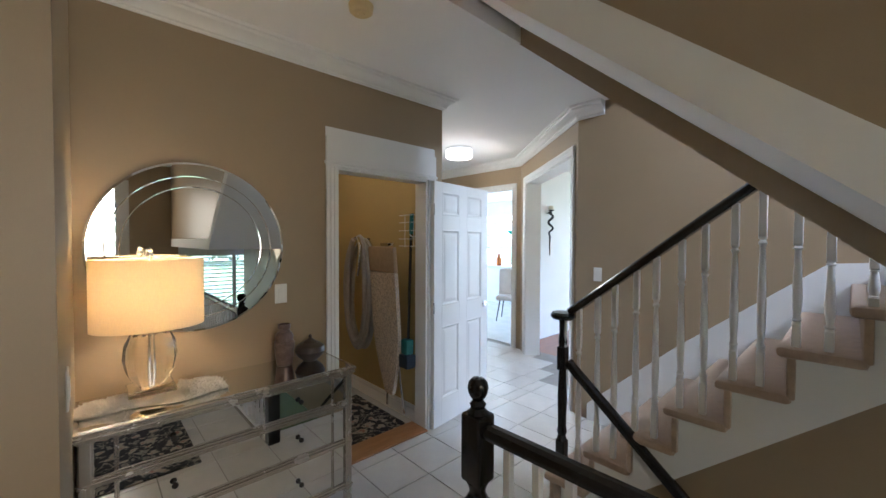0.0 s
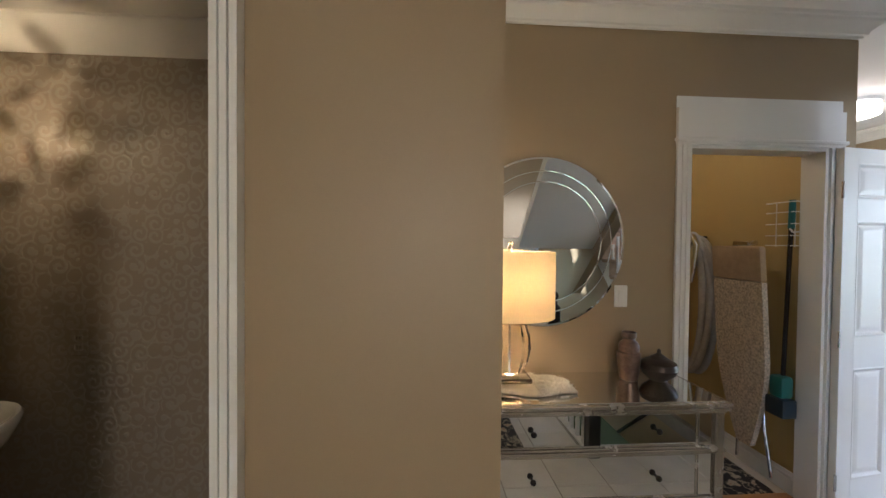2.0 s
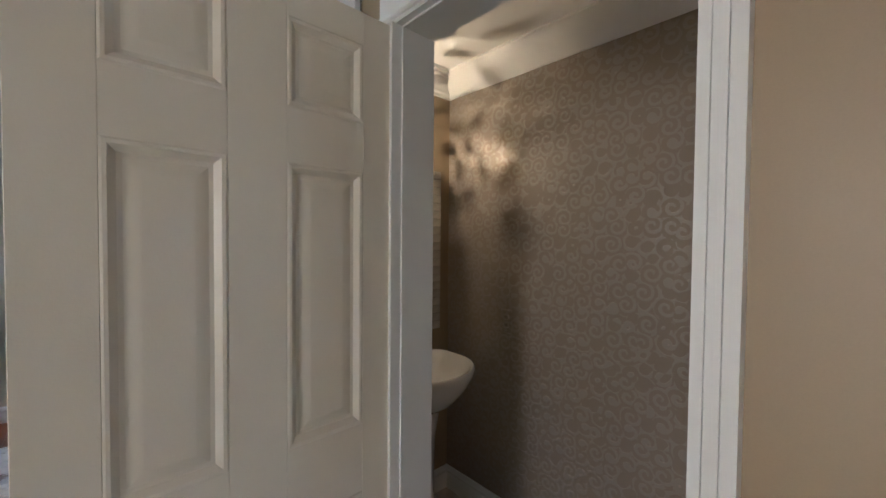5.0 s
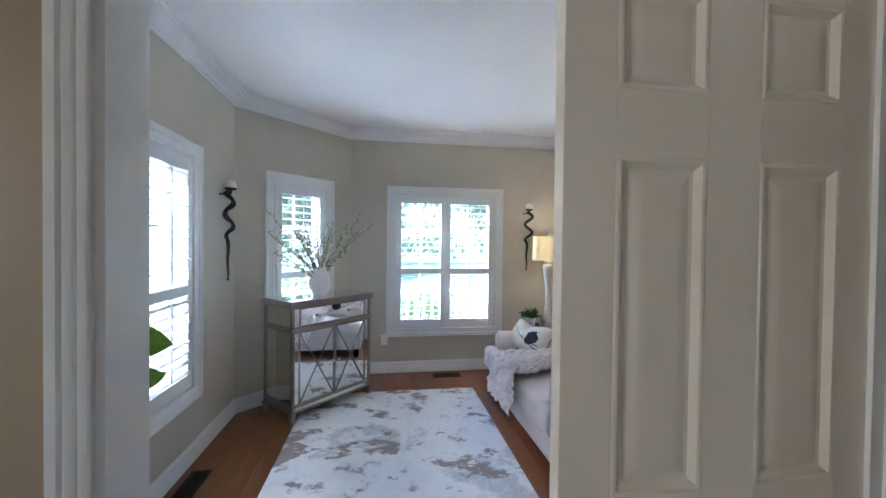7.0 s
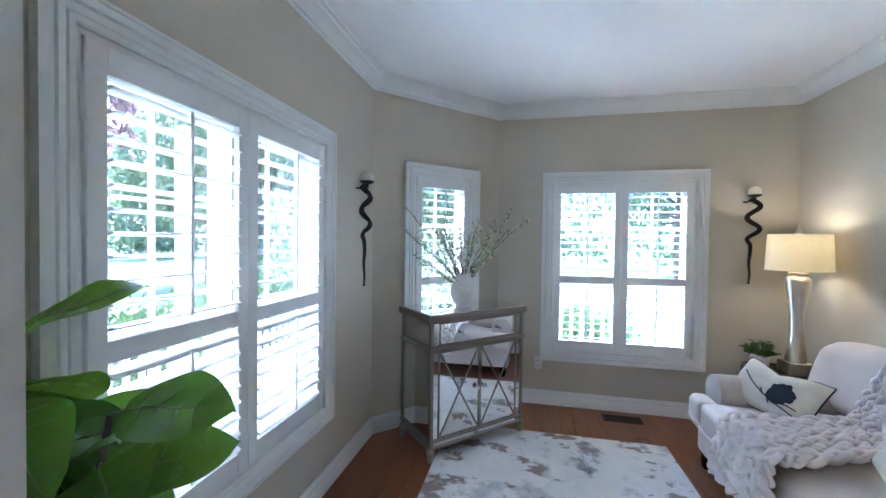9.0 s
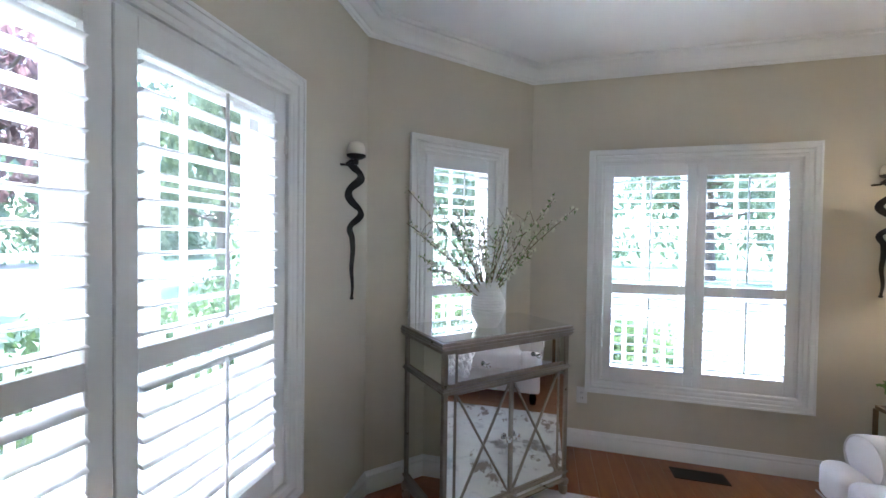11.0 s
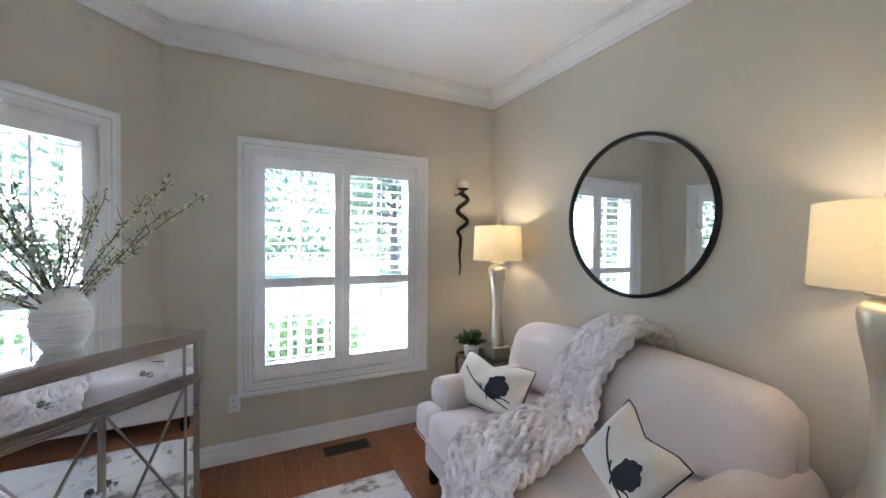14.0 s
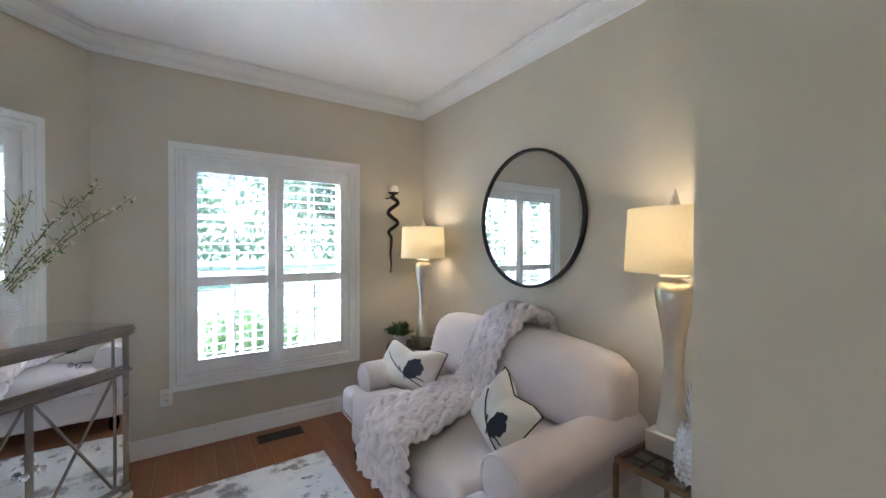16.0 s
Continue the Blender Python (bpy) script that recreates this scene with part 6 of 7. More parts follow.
outlet(pose(-1.345, 3.255, 1.265, 0, 0, 0), "white light switch on the stairwell wall", True)

# ---- console corner ----
def mirrored_console(m):
    """Local: front -y, width 1.11 along x, top at 0.83."""
    w, d, h = 1.14, 0.40, 0.83
    c = thing("mirrored_console", m, "silver console with mirrored drawers against the brown wall", "console table")
    x0, x1, y0, y1 = -w / 2, w / 2, -d / 2, d / 2
    bm = bmesh.new()
    for o, z, t in ((0.0, h - 0.045, 0.012), (0.010, h - 0.034, 0.012), (0.004, h - 0.022, 0.008), (0.014, h - 0.014, 0.014)):
        shape_box(bm, (x0 - o, y0 - o, z), (x1 + o, y1, z + t), 0.002)
    part("top_frame", bm, SILVERFRAME, c)
    part("top_mirror", box((x0 + 0.008, y0 + 0.008, h), (x1 - 0.008, y1 - 0.01, h + 0.004), 0.001), ANTIQUE, c, "mirror glass top")
    for x in (x0 + 0.005, x1 - 0.043):
        for y in (y0 + 0.005, y1 - 0.045):
            part("leg", shape_box(bmesh.new(), (x, y, 0.0), (x + 0.038, y + 0.038, h - 0.046), 0.004), SILVERFRAME, c)
    part("body", box((x0 + 0.03, y0 + 0.028, 0.14), (x1 - 0.03, y1 - 0.02, h - 0.046)), SILVERFRAME, c)
    yf = y0 + 0.022
    for z in (0.605, 0.385, 0.135):
        bm = bmesh.new()
        for o, a, b in ((0.0, 0, 0.011), (0.008, 0.011, 0.022), (0.0, 0.022, 0.033)):
            shape_box(bm, (x0 + 0.006 - o, y0 + 0.012 - o, z + a), (x1 - 0.006 + o, y1 - 0.02, z + b), 0.0015)
        part("rail", bm, SILVERFRAME, c)
    for z0, z1 in ((0.642, 0.780), (0.422, 0.602), (0.172, 0.382)):
        for a, b in ((x0 + 0.12, x1 - 0.12),):
            dr = part("drawer", box((a, yf, z0), (b, yf + 0.006, z1), 0.001), ANTIQUE, c, "mirrored drawer front")
            bm = bmesh.new()
            mirrored_frame(bm, a - 0.004, b + 0.004, z0 - 0.003, z1 + 0.003, yf, 0.007, 0.004)
            part("drawer_rim", bm, SILVERFRAME, dr)
            for x in (-0.27, 0.27):
                k = part("knob", round_knob(0.013), IRON, dr, "small dark knob")
                k.matrix_basis = pose(x, yf, (z0 + z1) / 2)
        for a, b in ((x0 + 0.05, x0 + 0.108), (x1 - 0.108, x1 - 0.05)):
            part("end_mirror", box((a, yf, z0), (b, yf + 0.006, z1), 0.001), ANTIQUE, c)
    for x, t in ((x0 + 0.024, -0.004), (x1 - 0.024, 0.004)):
        part("side_mirror", box((min(x, x + t), y0 + 0.05, 0.175), (max(x, x + t), y1 - 0.05, 0.78), 0.001), ANTIQUE, c)
    return c


mirrored_console(pose(-2.0, 0.612, 0, 0, 0, 90))


def console_lamp(m):
    t = thing("glass_table_lamp", m, "lit table lamp with a cream drum and clear glass body", "lamp")
    part("plinth", box((-0.085, -0.085, 0), (0.085, 0.085, 0.022), 0.004), CLEAR, t, "clear glass plinth")
    bm = bmesh.new()
    lathe(bm, [(0.045, 0.022), (0.060, 0.035), (0.088, 0.09), (0.100, 0.15), (0.094, 0.21), (0.070, 0.262), (0.045, 0.285), (0.030, 0.290)], 12)
    part("body", bm, CLEAR, t, "faceted clear glass body", 15)
    bm = bmesh.new()
    lathe(bm, [(0.006, 0.03), (0.006, 0.29), (0.030, 0.292), (0.030, 0.305), (0.012, 0.31), (0.012, 0.36), (0, 0.36)], 16)
    part("stem", bm, CHROME, t)
    bm = bmesh.new()
    seg = 48
    rings = []
    for r, z in ((0.205, 0.285), (0.205, 0.585), (0.202, 0.585), (0.202, 0.285)):
        rings.append([bm.verts.new((0.80 * r * math.cos(2 * math.pi * i / seg), r * math.sin(2 * math.pi * i / seg), z)) for i in range(seg)])
    for a, b in zip(rings, rings[1:] + rings[:1]):
        for i in range(seg):
            bm.faces.new((a[i], a[(i + 1) % seg], b[(i + 1) % seg], b[i]))
    part("shade", bm, SHADE_CREAM, t, "cream drum shade", 60)
    bm = bmesh.new()
    tube(bm, [(0, 0, 0.35), (0, 0, 0.6)], 0.004, 6)
    tube(bm, [(0, -0.2, 0.575), (0, 0.2, 0.575)], 0.003, 5)
    lathe(bm, [(0.006, 0.58), (0.014, 0.59), (0.016, 0.60), (0.010, 0.615), (0.014, 0.625), (0.0, 0.636)], 14)
    part("finial", bm, CHROME, t, "small crystal finial")
    return t


console_lamp(pose(-2.0, 0.285, 0.878))
bulb("bulb_console_lamp", (-2.0, 0.285, 1.33), HALL_LAMP_W, (1.0, 0.70, 0.38))
# unseen closet bulb, no fixture built; added to brighten the closet walls
bulb("bulb_closet", (-3.0, 1.3, 2.5), 0.35, (1.0, 0.80, 0.55))

FUR = mat("white_sheepskin", (0.80, 0.75, 0.66), 0.95, var=0.06, scale=20, bump=1.0, bscale=220, sheen=0.5)
def sheepskin(m):
    """A lumpy hide under a coat of short tufts."""
    t = thing("sheepskin", m, "fluffy white sheepskin under the console lamp", "sheepskin")
    rng = random.Random(15)

    def spread(y):
        return 0.075 + 0.028 * math.sin(9.0 * y + 0.6) + 0.012 * math.sin(23.0 * y)

    def high(x, y):
        k = max(0.0, 1 - (x / spread(y)) ** 4) * max(0.0, 1 - (abs(y) / 0.275) ** 6)
        press = 0.5 if abs(y) < 0.10 else 1.0
        return 0.004 + 0.040 * press * k ** 0.5 * (0.85 + 0.4 * noise.noise(Vector((x * 16, y * 12, 3.0))))

    bm = bmesh.new()
    nu, nv = 14, 44
    rows = []
    for j in range(nv + 1):
        y = -0.275 + 0.55 * j / nv
        rows.append([bm.verts.new((spread(y) * (-1 + 2 * i / nu), y, high(spread(y) * (-1 + 2 * i / nu), y))) for i in range(nu + 1)])
    for a, b in zip(rows, rows[1:]):
        for i in range(nu):
            bm.faces.new((a[i], a[i + 1], b[i + 1], b[i]))
    part("hide", bm, FUR, t, "", 80)
    bm = bmesh.new()
    for _ in range(2600):
        y = rng.uniform(-0.27, 0.27)
        if abs(y) < 0.088:
            continue
        x = rng.uniform(-1, 1) * spread(y)
        base = Vector((x, y, high(x, y) - 0.003))
        tip = base + Vector((rng.uniform(-0.010, 0.010) + 0.06 * x, rng.uniform(-0.012, 0.012), rng.uniform(0.006, 0.014)))
        side = Vector((rng.uniform(-1, 1), rng.uniform(-1, 1), 0)).normalized() * 0.0032
        turn = Vector((-side.y, side.x, 0))
        q = [bm.verts.new(base + side), bm.verts.new(base - side + turn), bm.verts.new(base - side - turn), bm.verts.new(tip)]
        for f in ((0, 1, 3), (1, 2, 3), (2, 0, 3)):
            bm.faces.new([q[k] for k in f])
    part("wool", bm, FUR, t, "short fluffy wool tufts", 80)
    return t


sheepskin(pose(-1.985, 0.30, 0.834))

METALPOT = mat("mottled_bronze_glaze", (0.17, 0.12, 0.105), 0.3, metal=0.5, var=0.3, scale=24)
DARKPOT = mat("dark_pewter_glaze", (0.07, 0.058, 0.055), 0.32, metal=0.4, var=0.25, scale=20)
bm = lathe(bmesh.new(), [(0.035, 0), (0.042, 0.006), (0.050, 0.06), (0.056, 0.115), (0.055, 0.135), (0.047, 0.142), (0.047, 0.15), (0.050, 0.165), (0.042, 0.185), (0.030, 0.195), (0.028, 0.205), (0.034, 0.212), (0.034, 0.235), (0.030, 0.236), (0.026, 0.20), (0, 0.2)], 28)
ob = part("tall_vase", bm, METALPOT, None, "", 40)
ob.matrix_basis = pose(-2.075, 0.90, 0.834)
tagged(ob, "tall bronze stacked vase on the console", "vase")
pot = thing("lidded_pot", pose(-2.06, 1.045, 0.834), "squat dark pewter pot with a pointed lid", "pot")
part("bowl", lathe(bmesh.new(), [(0.036, 0), (0.040, 0.005), (0.074, 0.035), (0.086, 0.062), (0.079, 0.088), (0.048, 0.108), (0.0, 0.112)], 28), DARKPOT, pot)
part("lid", lathe(bmesh.new(), [(0.044, 0.103), (0.038, 0.114), (0.016, 0.128), (0.008, 0.136), (0.010, 0.146), (0.0, 0.158)], 24), DARKPOT, pot)


def bevelled_mirror(m, r):
    """Frameless round mirror with a wide bevelled ring; faces -y."""
    t = thing("bevelled_mirror", m, "frameless round mirror with thin etched rings", "mirror")
    seg = 80

    def disc(bm, prof):
        rings = [[bm.verts.new((q * math.cos(2 * math.pi * i / seg), y, q * math.sin(2 * math.pi * i / seg))) for i in range(seg)] for q, y in prof]
        for a, b in zip(rings, rings[1:]):
            for i in range(seg):
                bm.faces.new((a[i], a[(i + 1) % seg], b[(i + 1) % seg], b[i]))
        bm.faces.new(rings[-1])
        bm.faces.new(rings[0][::-1])

    bm = bmesh.new()
    disc(bm, [(r, -0.004), (r, -0.010), (r - 0.010, -0.012), (r - 0.070, -0.012), (r - 0.073, -0.0114), (r - 0.076, -0.012), (r - 0.125, -0.012), (r - 0.128, -0.0114), (r - 0.131, -0.012)])
    part("mirror_glass", bm, MIRROR, t, "", 1)
    return t


bevelled_mirror(pose(-2.225, 0.505, 1.508, 0, 0, 90), 0.44)
outlet(pose(-2.225, 0.935, 1.225, 0, 0, 90), "white light switch beside the closet frame", True)
outlet(pose(-1.40, 0.035, 1.12, 0, 0, 180), "white light switch on the alcove wall", True)

# ---- closet ----
HOSE = mat("grey_ribbed_hose", (0.36, 0.33, 0.28), 0.6, var=0.1, scale=30, bump=0.4, bscale=160)
hose = thing("vacuum_hose", pose(-3.12, 2.02, 0), "coiled grey ribbed vacuum hose hung on the closet wall", "hose")
bm = bmesh.new()
pts = []
for i in range(260):
    a = 2 * math.pi * i / 52
    k = i / 260
    pts.append(((0.185 + 0.03 * math.sin(a * 0.37)) * math.sin(a), 0.03 - 0.10 * k + 0.008 * math.sin(a * 2.3), 1.03 + (0.52 + 0.03 * math.sin(a * 0.61)) * math.cos(a) * (1 if math.cos(a) > 0 else 0.95)))
tube(bm, pts, 0.024, 8)
part("coil", bm, HOSE, hose, "", 60)
bm = bmesh.new()
tube(bm, [(0.05, -0.08, 1.50), (0.12, -0.10, 1.56), (0.15, -0.10, 1.50), (0.13, -0.10, 1.34), (0.10, -0.10, 1.22)], [0.018, 0.02, 0.02, 0.018, 0.017], 10)
part("wand", bm, CHROME, hose, "bent chrome wand", 60)
part("hook", tube(bmesh.new(), [(0, 0.10, 1.56), (0, 0.0, 1.56), (0, -0.05, 1.53), (0, -0.06, 1.58)], 0.008, 8), IRON, hose)

COVER = mat("speckled_board_cover", (0.52, 0.44, 0.34), 0.9, var=0.45, scale=75, bump=0.3, bscale=200)
TAN = mat("tan_cloth", (0.36, 0.26, 0.16), 0.9, var=0.1, scale=30)
board = thing("ironing_board", pose(-2.60, 2.05, 0, 4, 0, 0), "folded ironing board with a speckled cover in the closet", "ironing board")
outl = []
for i in range(25):
    s = i / 24
    outl.append((0.185 * (1 - max(0, (0.55 - s)) ** 1.6 * 1.9), 0.22 + 1.06 * s))
outl = [(-x, z) for x, z in outl[::-1]] + outl
part("cover", prism(bmesh.new(), outl, 0.035, pose(0, -0.05, 0)), COVER, board, "", 30)
part("cover_end", box((-0.188, -0.055, 1.285), (0.188, -0.012, 1.50), 0.012), TAN, board, "plain tan cover end")
for x in (-0.08, 0.08):
    part("leg", tube(bmesh.new(), [(x, 0.005, 1.35), (x * 1.2, 0.012, 0.35), (x * 1.6, 0.012, 0.06)], 0.010, 8), CHROME, board)
part("hanger", box((-0.06, -0.01, 1.50), (0.06, 0.06, 1.53), 0.004), CHROME, board)
rack = thing("wire_rack", pose(-2.45, 2.10, 1.50), "white wire rack on the closet wall", "rack")
for z in (0.0, 0.06, 0.13, 0.20, 0.26):
    part("wire", tube(bmesh.new(), [(-0.09, -0.01, z), (-0.09, -0.05, z), (0.09, -0.05, z), (0.09, -0.01, z)], 0.003, 6), PLASTIC, rack)
for x in (-0.06, 0.06):
    part("upright", tube(bmesh.new(), [(x, -0.01, -0.01), (x, -0.01, 0.27)], 0.003, 6), PLASTIC, rack)
BLUE = mat("dark_blue_plastic", (0.015, 0.03, 0.05), 0.45, var=0.1)
TEAL = mat("teal_plastic", (0.02, 0.14, 0.13), 0.4, var=0.1)
broom = thing("broom", pose(-2.385, 2.03, 0), "dark broom with a teal grip hung in the closet", "broom")
part("handle", tube(bmesh.new(), [(0, 0, 0.70), (0, 0.03, 1.62)], 0.012, 10), BLACKPAINT, broom)
part("grip", tube(bmesh.new(), [(0, 0.03, 1.60), (0, 0.035, 1.77)], 0.017, 10), TEAL, broom, "teal grip")
part("hook", tube(bmesh.new(), [(0, 0.10, 1.585), (0, 0.05, 1.58), (0.02, 0.02, 1.58), (0.02, 0.0, 1.60)], 0.005, 6), PLASTIC, broom)
part("head", box((-0.045, -0.05, 0.60), (0.045, 0.03, 0.73), 0.02), TEAL, broom)
part("bristles", box((-0.06, -0.055, 0.49), (0.06, 0.035, 0.60), 0.01), BLUE, broom)
ob = part("closet_mat", box((-0.42, -0.33, 0), (0.42, 0.33, 0.008), 0.002), FLORAL, None)
ob.matrix_basis = pose(-2.80, 1.70, 0.0)
tagged(ob, "dark floral mat on the closet floor", "rug")
setting("threshold", box((-2.40, 1.317, 0.0), (-2.19, 2.083, 0.014), 0.004), THRESH, "golden oak threshold board", "threshold")
hall_mat = part("hall_mat", soft_box(bmesh.new(), (-0.72, -0.55, 0.0), (0.5, 0.645, 0.010), 0.004), FLORAL, None)
tagged(hall_mat, "dark floral mat on the hall tiles", "rug")

# ---- ceiling fixtures ----
OPAL = glow("opal_lamp_glass", (1.0, 0.93, 0.80), 0.35)
lamp = thing("flush_ceiling_light", pose(-3.30, 3.55, CEIL), "round ribbed flush ceiling light, switched on", "ceiling light")
part("base", lathe(bmesh.new(), [(0.17, -0.03), (0.17, 0.0)], 36), CHROME, lamp)
part("diffuser", lathe(bmesh.new(), [(0.0, -0.13), (0.15, -0.125), (0.165, -0.11), (0.165, -0.03)], 36, wob=lambda a, z: 1 + 0.015 * math.sin(24 * a)), OPAL, lamp, "glowing ribbed drum", 50)
smoke = thing("smoke_detector", pose(-1.57, 1.10, CEIL), "yellowed round smoke detector on the ceiling", "smoke detector")
YELLOWED = mat("yellowed_plastic", (0.62, 0.50, 0.26), 0.45, var=0.05)
part("cover", lathe(bmesh.new(), [(0.0, -0.04), (0.045, -0.04), (0.058, -0.03), (0.062, 0.0)], 28), YELLOWED, smoke)
part("sensor", lathe(bmesh.new(), [(0.0, -0.047), (0.016, -0.046), (0.020, -0.04)], 18), YELLOWED, smoke)

# ---- powder room ----
sink = thing("pedestal_sink", pose(-1.62, -2.02, 0), "white porcelain pedestal sink with a tap", "sink")


def basin_outline(k, z, n=36):
    pts = []
    for i in range(n):
        a = math.pi * 2 * i / n
        x, y = 0.255 * k * math.cos(a), 0.235 + 0.235 * k * math.sin(a)
        if y < 0.235:
            y = 0.235 + (y - 0.235) * 0.98
            x = math.copysign(min(0.255 * k, abs(x) * 1.25), x)
        pts.append((x, max(0.002, y), z))
    return pts


bm = bmesh.new()
rings = [[bm.verts.new(p) for p in basin_outline(k, z)] for k, z in ((0.42, 0.665), (0.62, 0.70), (0.86, 0.77), (0.98, 0.83), (1.0, 0.855), (0.97, 0.865), (0.90, 0.86), (0.82, 0.82), (0.62, 0.76), (0.25, 0.735))]
for a, b in zip(rings, rings[1:]):
    for i in range(36):
        bm.faces.new((a[i], a[(i + 1) % 36], b[(i + 1) % 36], b[i]))
bm.faces.new(rings[0][::-1])
bm.faces.new(rings[-1])
part("basin", bm, PORCELAIN, sink, "", 50)
part("pedestal", lathe(bmesh.new(), [(0.115, 0), (0.12, 0.02), (0.095, 0.05), (0.080, 0.25), (0.085, 0.50), (0.115, 0.69)], 26, (0, 0.19, 0)), PORCELAIN, sink, "", 50)
bm = tube(bmesh.new(), [(0, 0.06, 0.85), (0, 0.06, 0.93), (0, 0.10, 0.965), (0, 0.16, 0.955), (0, 0.175, 0.925)], 0.011, 10)
for x in (-0.09, 0.09):
    lathe(bm, [(0.02, 0), (0.018, 0.04), (0.024, 0.05), (0.02, 0.065), (0, 0.066)], 14, (x, 0.06, 0.85))
part("tap", bm, BRONZE, sink, "dark metal tap")

pm = thing("mosaic_mirror", pose(-1.62, -2.02, 1.41, 0, 0, 180), "rectangular mirror in a pale mosaic tile frame", "mirror")
part("mirror_glass", box((-0.23, -0.018, -0.375), (0.23, -0.012, 0.375)), MIRROR, pm)
part("backing", box((-0.302, -0.014, -0.447), (0.302, 0, 0.447)), CHAMPAGNE, pm)
PEARL = mat("pearl_mosaic", (0.58, 0.53, 0.44), 0.2, var=0.15, scale=20, random_tint=0.12)
tv = mesh_of("mosaic_tile", shape_box(bmesh.new(), (-0.031, -0.006, -0.0215), (0.031, 0, 0.0215), 0.002), PEARL)
for s in (-1, 1):
    for k in range(20):
        piece("mosaic_tile", tv, pm, pose(s * 0.268, -0.014, -0.425 + 0.0447 * k))
    for k in range(7):
        piece("mosaic_tile", tv, pm, pose(-0.20 + 0.0667 * k, -0.0145, s * 0.413))
vl = thing("vanity_light", pose(-1.62, -2.02, 2.0, 0, 0, 180), "lit crystal vanity light over the powder room mirror", "wall lamp")
part("backplate", box((-0.12, -0.015, -0.05), (0.12, 0, 0.05), 0.004), CHROME, vl)
# petals are made up; their gaps break the bulb's light into wall patches
rng = random.Random(5)
bm = bmesh.new()
for k in range(7):
    up = -0.95 + 1.85 * k / 6
    ring = math.sqrt(max(0.0, 1 - up * up * 0.8))
    count = max(5, int(15 * ring))
    for i in range(count):
        a = 2 * math.pi * (i + 0.5 * (k % 2)) / count + rng.uniform(-0.12, 0.12)
        n = Vector((ring * math.cos(a), ring * math.sin(a), up)).normalized()
        q = Vector((0, -0.09, 0)) + Vector((0.078 * n.x, 0.070 * n.y, 0.078 * n.z))
        mm = Matrix.Translation(q) @ n.to_track_quat("Z", "Y").to_matrix().to_4x4() @ Matrix.Rotation(rng.uniform(0, 6), 4, "Z")
        ln, wd = rng.uniform(0.012, 0.018), rng.uniform(0.005, 0.0085)
        top = [bm.verts.new(mm @ Vector((ln * x, wd * y, 0.004 * (1 - x * x)))) for x, y in ((-1, 0), (-0.45, 0.9), (0.35, 1.0), (1, 0.1), (0.45, -0.9), (-0.35, -1.0))]
        low = [bm.verts.new(v.co - n * 0.002) for v in top]
        bm.faces.new(top)
        bm.faces.new(low[::-1])
        for c in range(6):
            bm.faces.new((top[c], low[c], low[(c + 1) % 6], top[(c + 1) % 6]))
part("cage", bm, CHROME, vl, "added cage of small metal petals that patterns the bulb's light")
part("arm", tube(bmesh.new(), [(0, 0, -0.03), (0, -0.05, -0.09), (0, -0.09, -0.085)], 0.007, 8), CHROME, vl)
bulb("bulb_vanity", (-1.62, -1.93, 2.0), VANITY_W, (1.0, 0.70, 0.36), 0.006)
wp = outlet(pose(-2.0, -1.585, 1.06, 0, 0, 90), "small papered outlet on the scroll wallpaper")
for o in wp.children_recursive:
    if o.name.startswith(("plate", "socket")):
        o.data.materials[0] = WALLPAPER
tp = thing("towel_ring", pose(-2.0, -0.70, 0.80, 0, 0, 90), "round chrome holder on the wallpapered wall", "holder")
part("ring", tube(bmesh.new(), [(0.05 * math.cos(a), -0.06, 0.035 * math.sin(a)) for a in [2 * math.pi * i / 20 for i in range(21)]], 0.007, 8), CHROME, tp)
part("mount", lathe(bmesh.new(), [(0.022, 0), (0.018, 0.008), (0.009, 0.014), (0.009, 0.062)], 14, (0, 0, 0), Matrix.Translation((0, 0, 0.034)) @ Matrix.Rotation(radians(90), 4, "X")), CHROME, tp)

# ---- rooms beyond ----
chair = thing("dining_chair", pose(-4.42, 6.12, 0, 0, 0, 25), "white upholstered dining chair with dark thin legs", "chair")
part("seat", soft_box(bmesh.new(), (-0.24, -0.24, 0.40), (0.24, 0.24, 0.49), 0.03), LINEN, chair)
bm = soft_box(bmesh.new(), (-0.25, 0.17, 0.42), (0.25, 0.25, 0.98), 0.035)
for v in bm.verts:
    v.co.y += 0.10 * max(0, v.co.z - 0.5) - 0.12 * (v.co.x / 0.25) ** 2
part("backrest", bm, LINEN, chair)
for x in (-0.2, 0.2):
    for y in (-0.2, 0.2):
        part("leg", tube(bmesh.new(), [(x * 0.8, y * 0.8, 0.42), (x * 1.1, y * 1.1, 0.0)], [0.014, 0.009], 8), IRON, chair)
counter = thing("kitchen_counter", pose(-5.95, 7.9, 0), "white kitchen cabinet with a pale stone top", "cabinet")
part("body", box((-0.95, -0.3, 0.0), (0.95, 0.3, 0.88)), TRIM, counter)
part("worktop", box((-0.98, -0.33, 0.88), (0.98, 0.3, 0.92), 0.004), CERAMIC, counter, "pale stone top")
for k in range(3):
    dd = part("door", box((-0.93 + 0.63 * k, -0.318, 0.12), (-0.33 + 0.63 * k, -0.3, 0.84), 0.003), TRIM, counter)
    part("handle", tube(bmesh.new(), [(-0.40 + 0.63 * k, -0.34, 0.6), (-0.40 + 0.63 * k, -0.34, 0.75)], 0.005, 6), CHROME, dd)
shelf = thing("wall_shelf", pose(-5.95, 8.15, 0), "white open wall shelves with small crockery", "shelf")
for z in (1.35, 1.68, 2.02):
    part("board", box((-0.8, -0.15, z), (0.8, 0.15, z + 0.03), 0.002), TRIM, shelf)
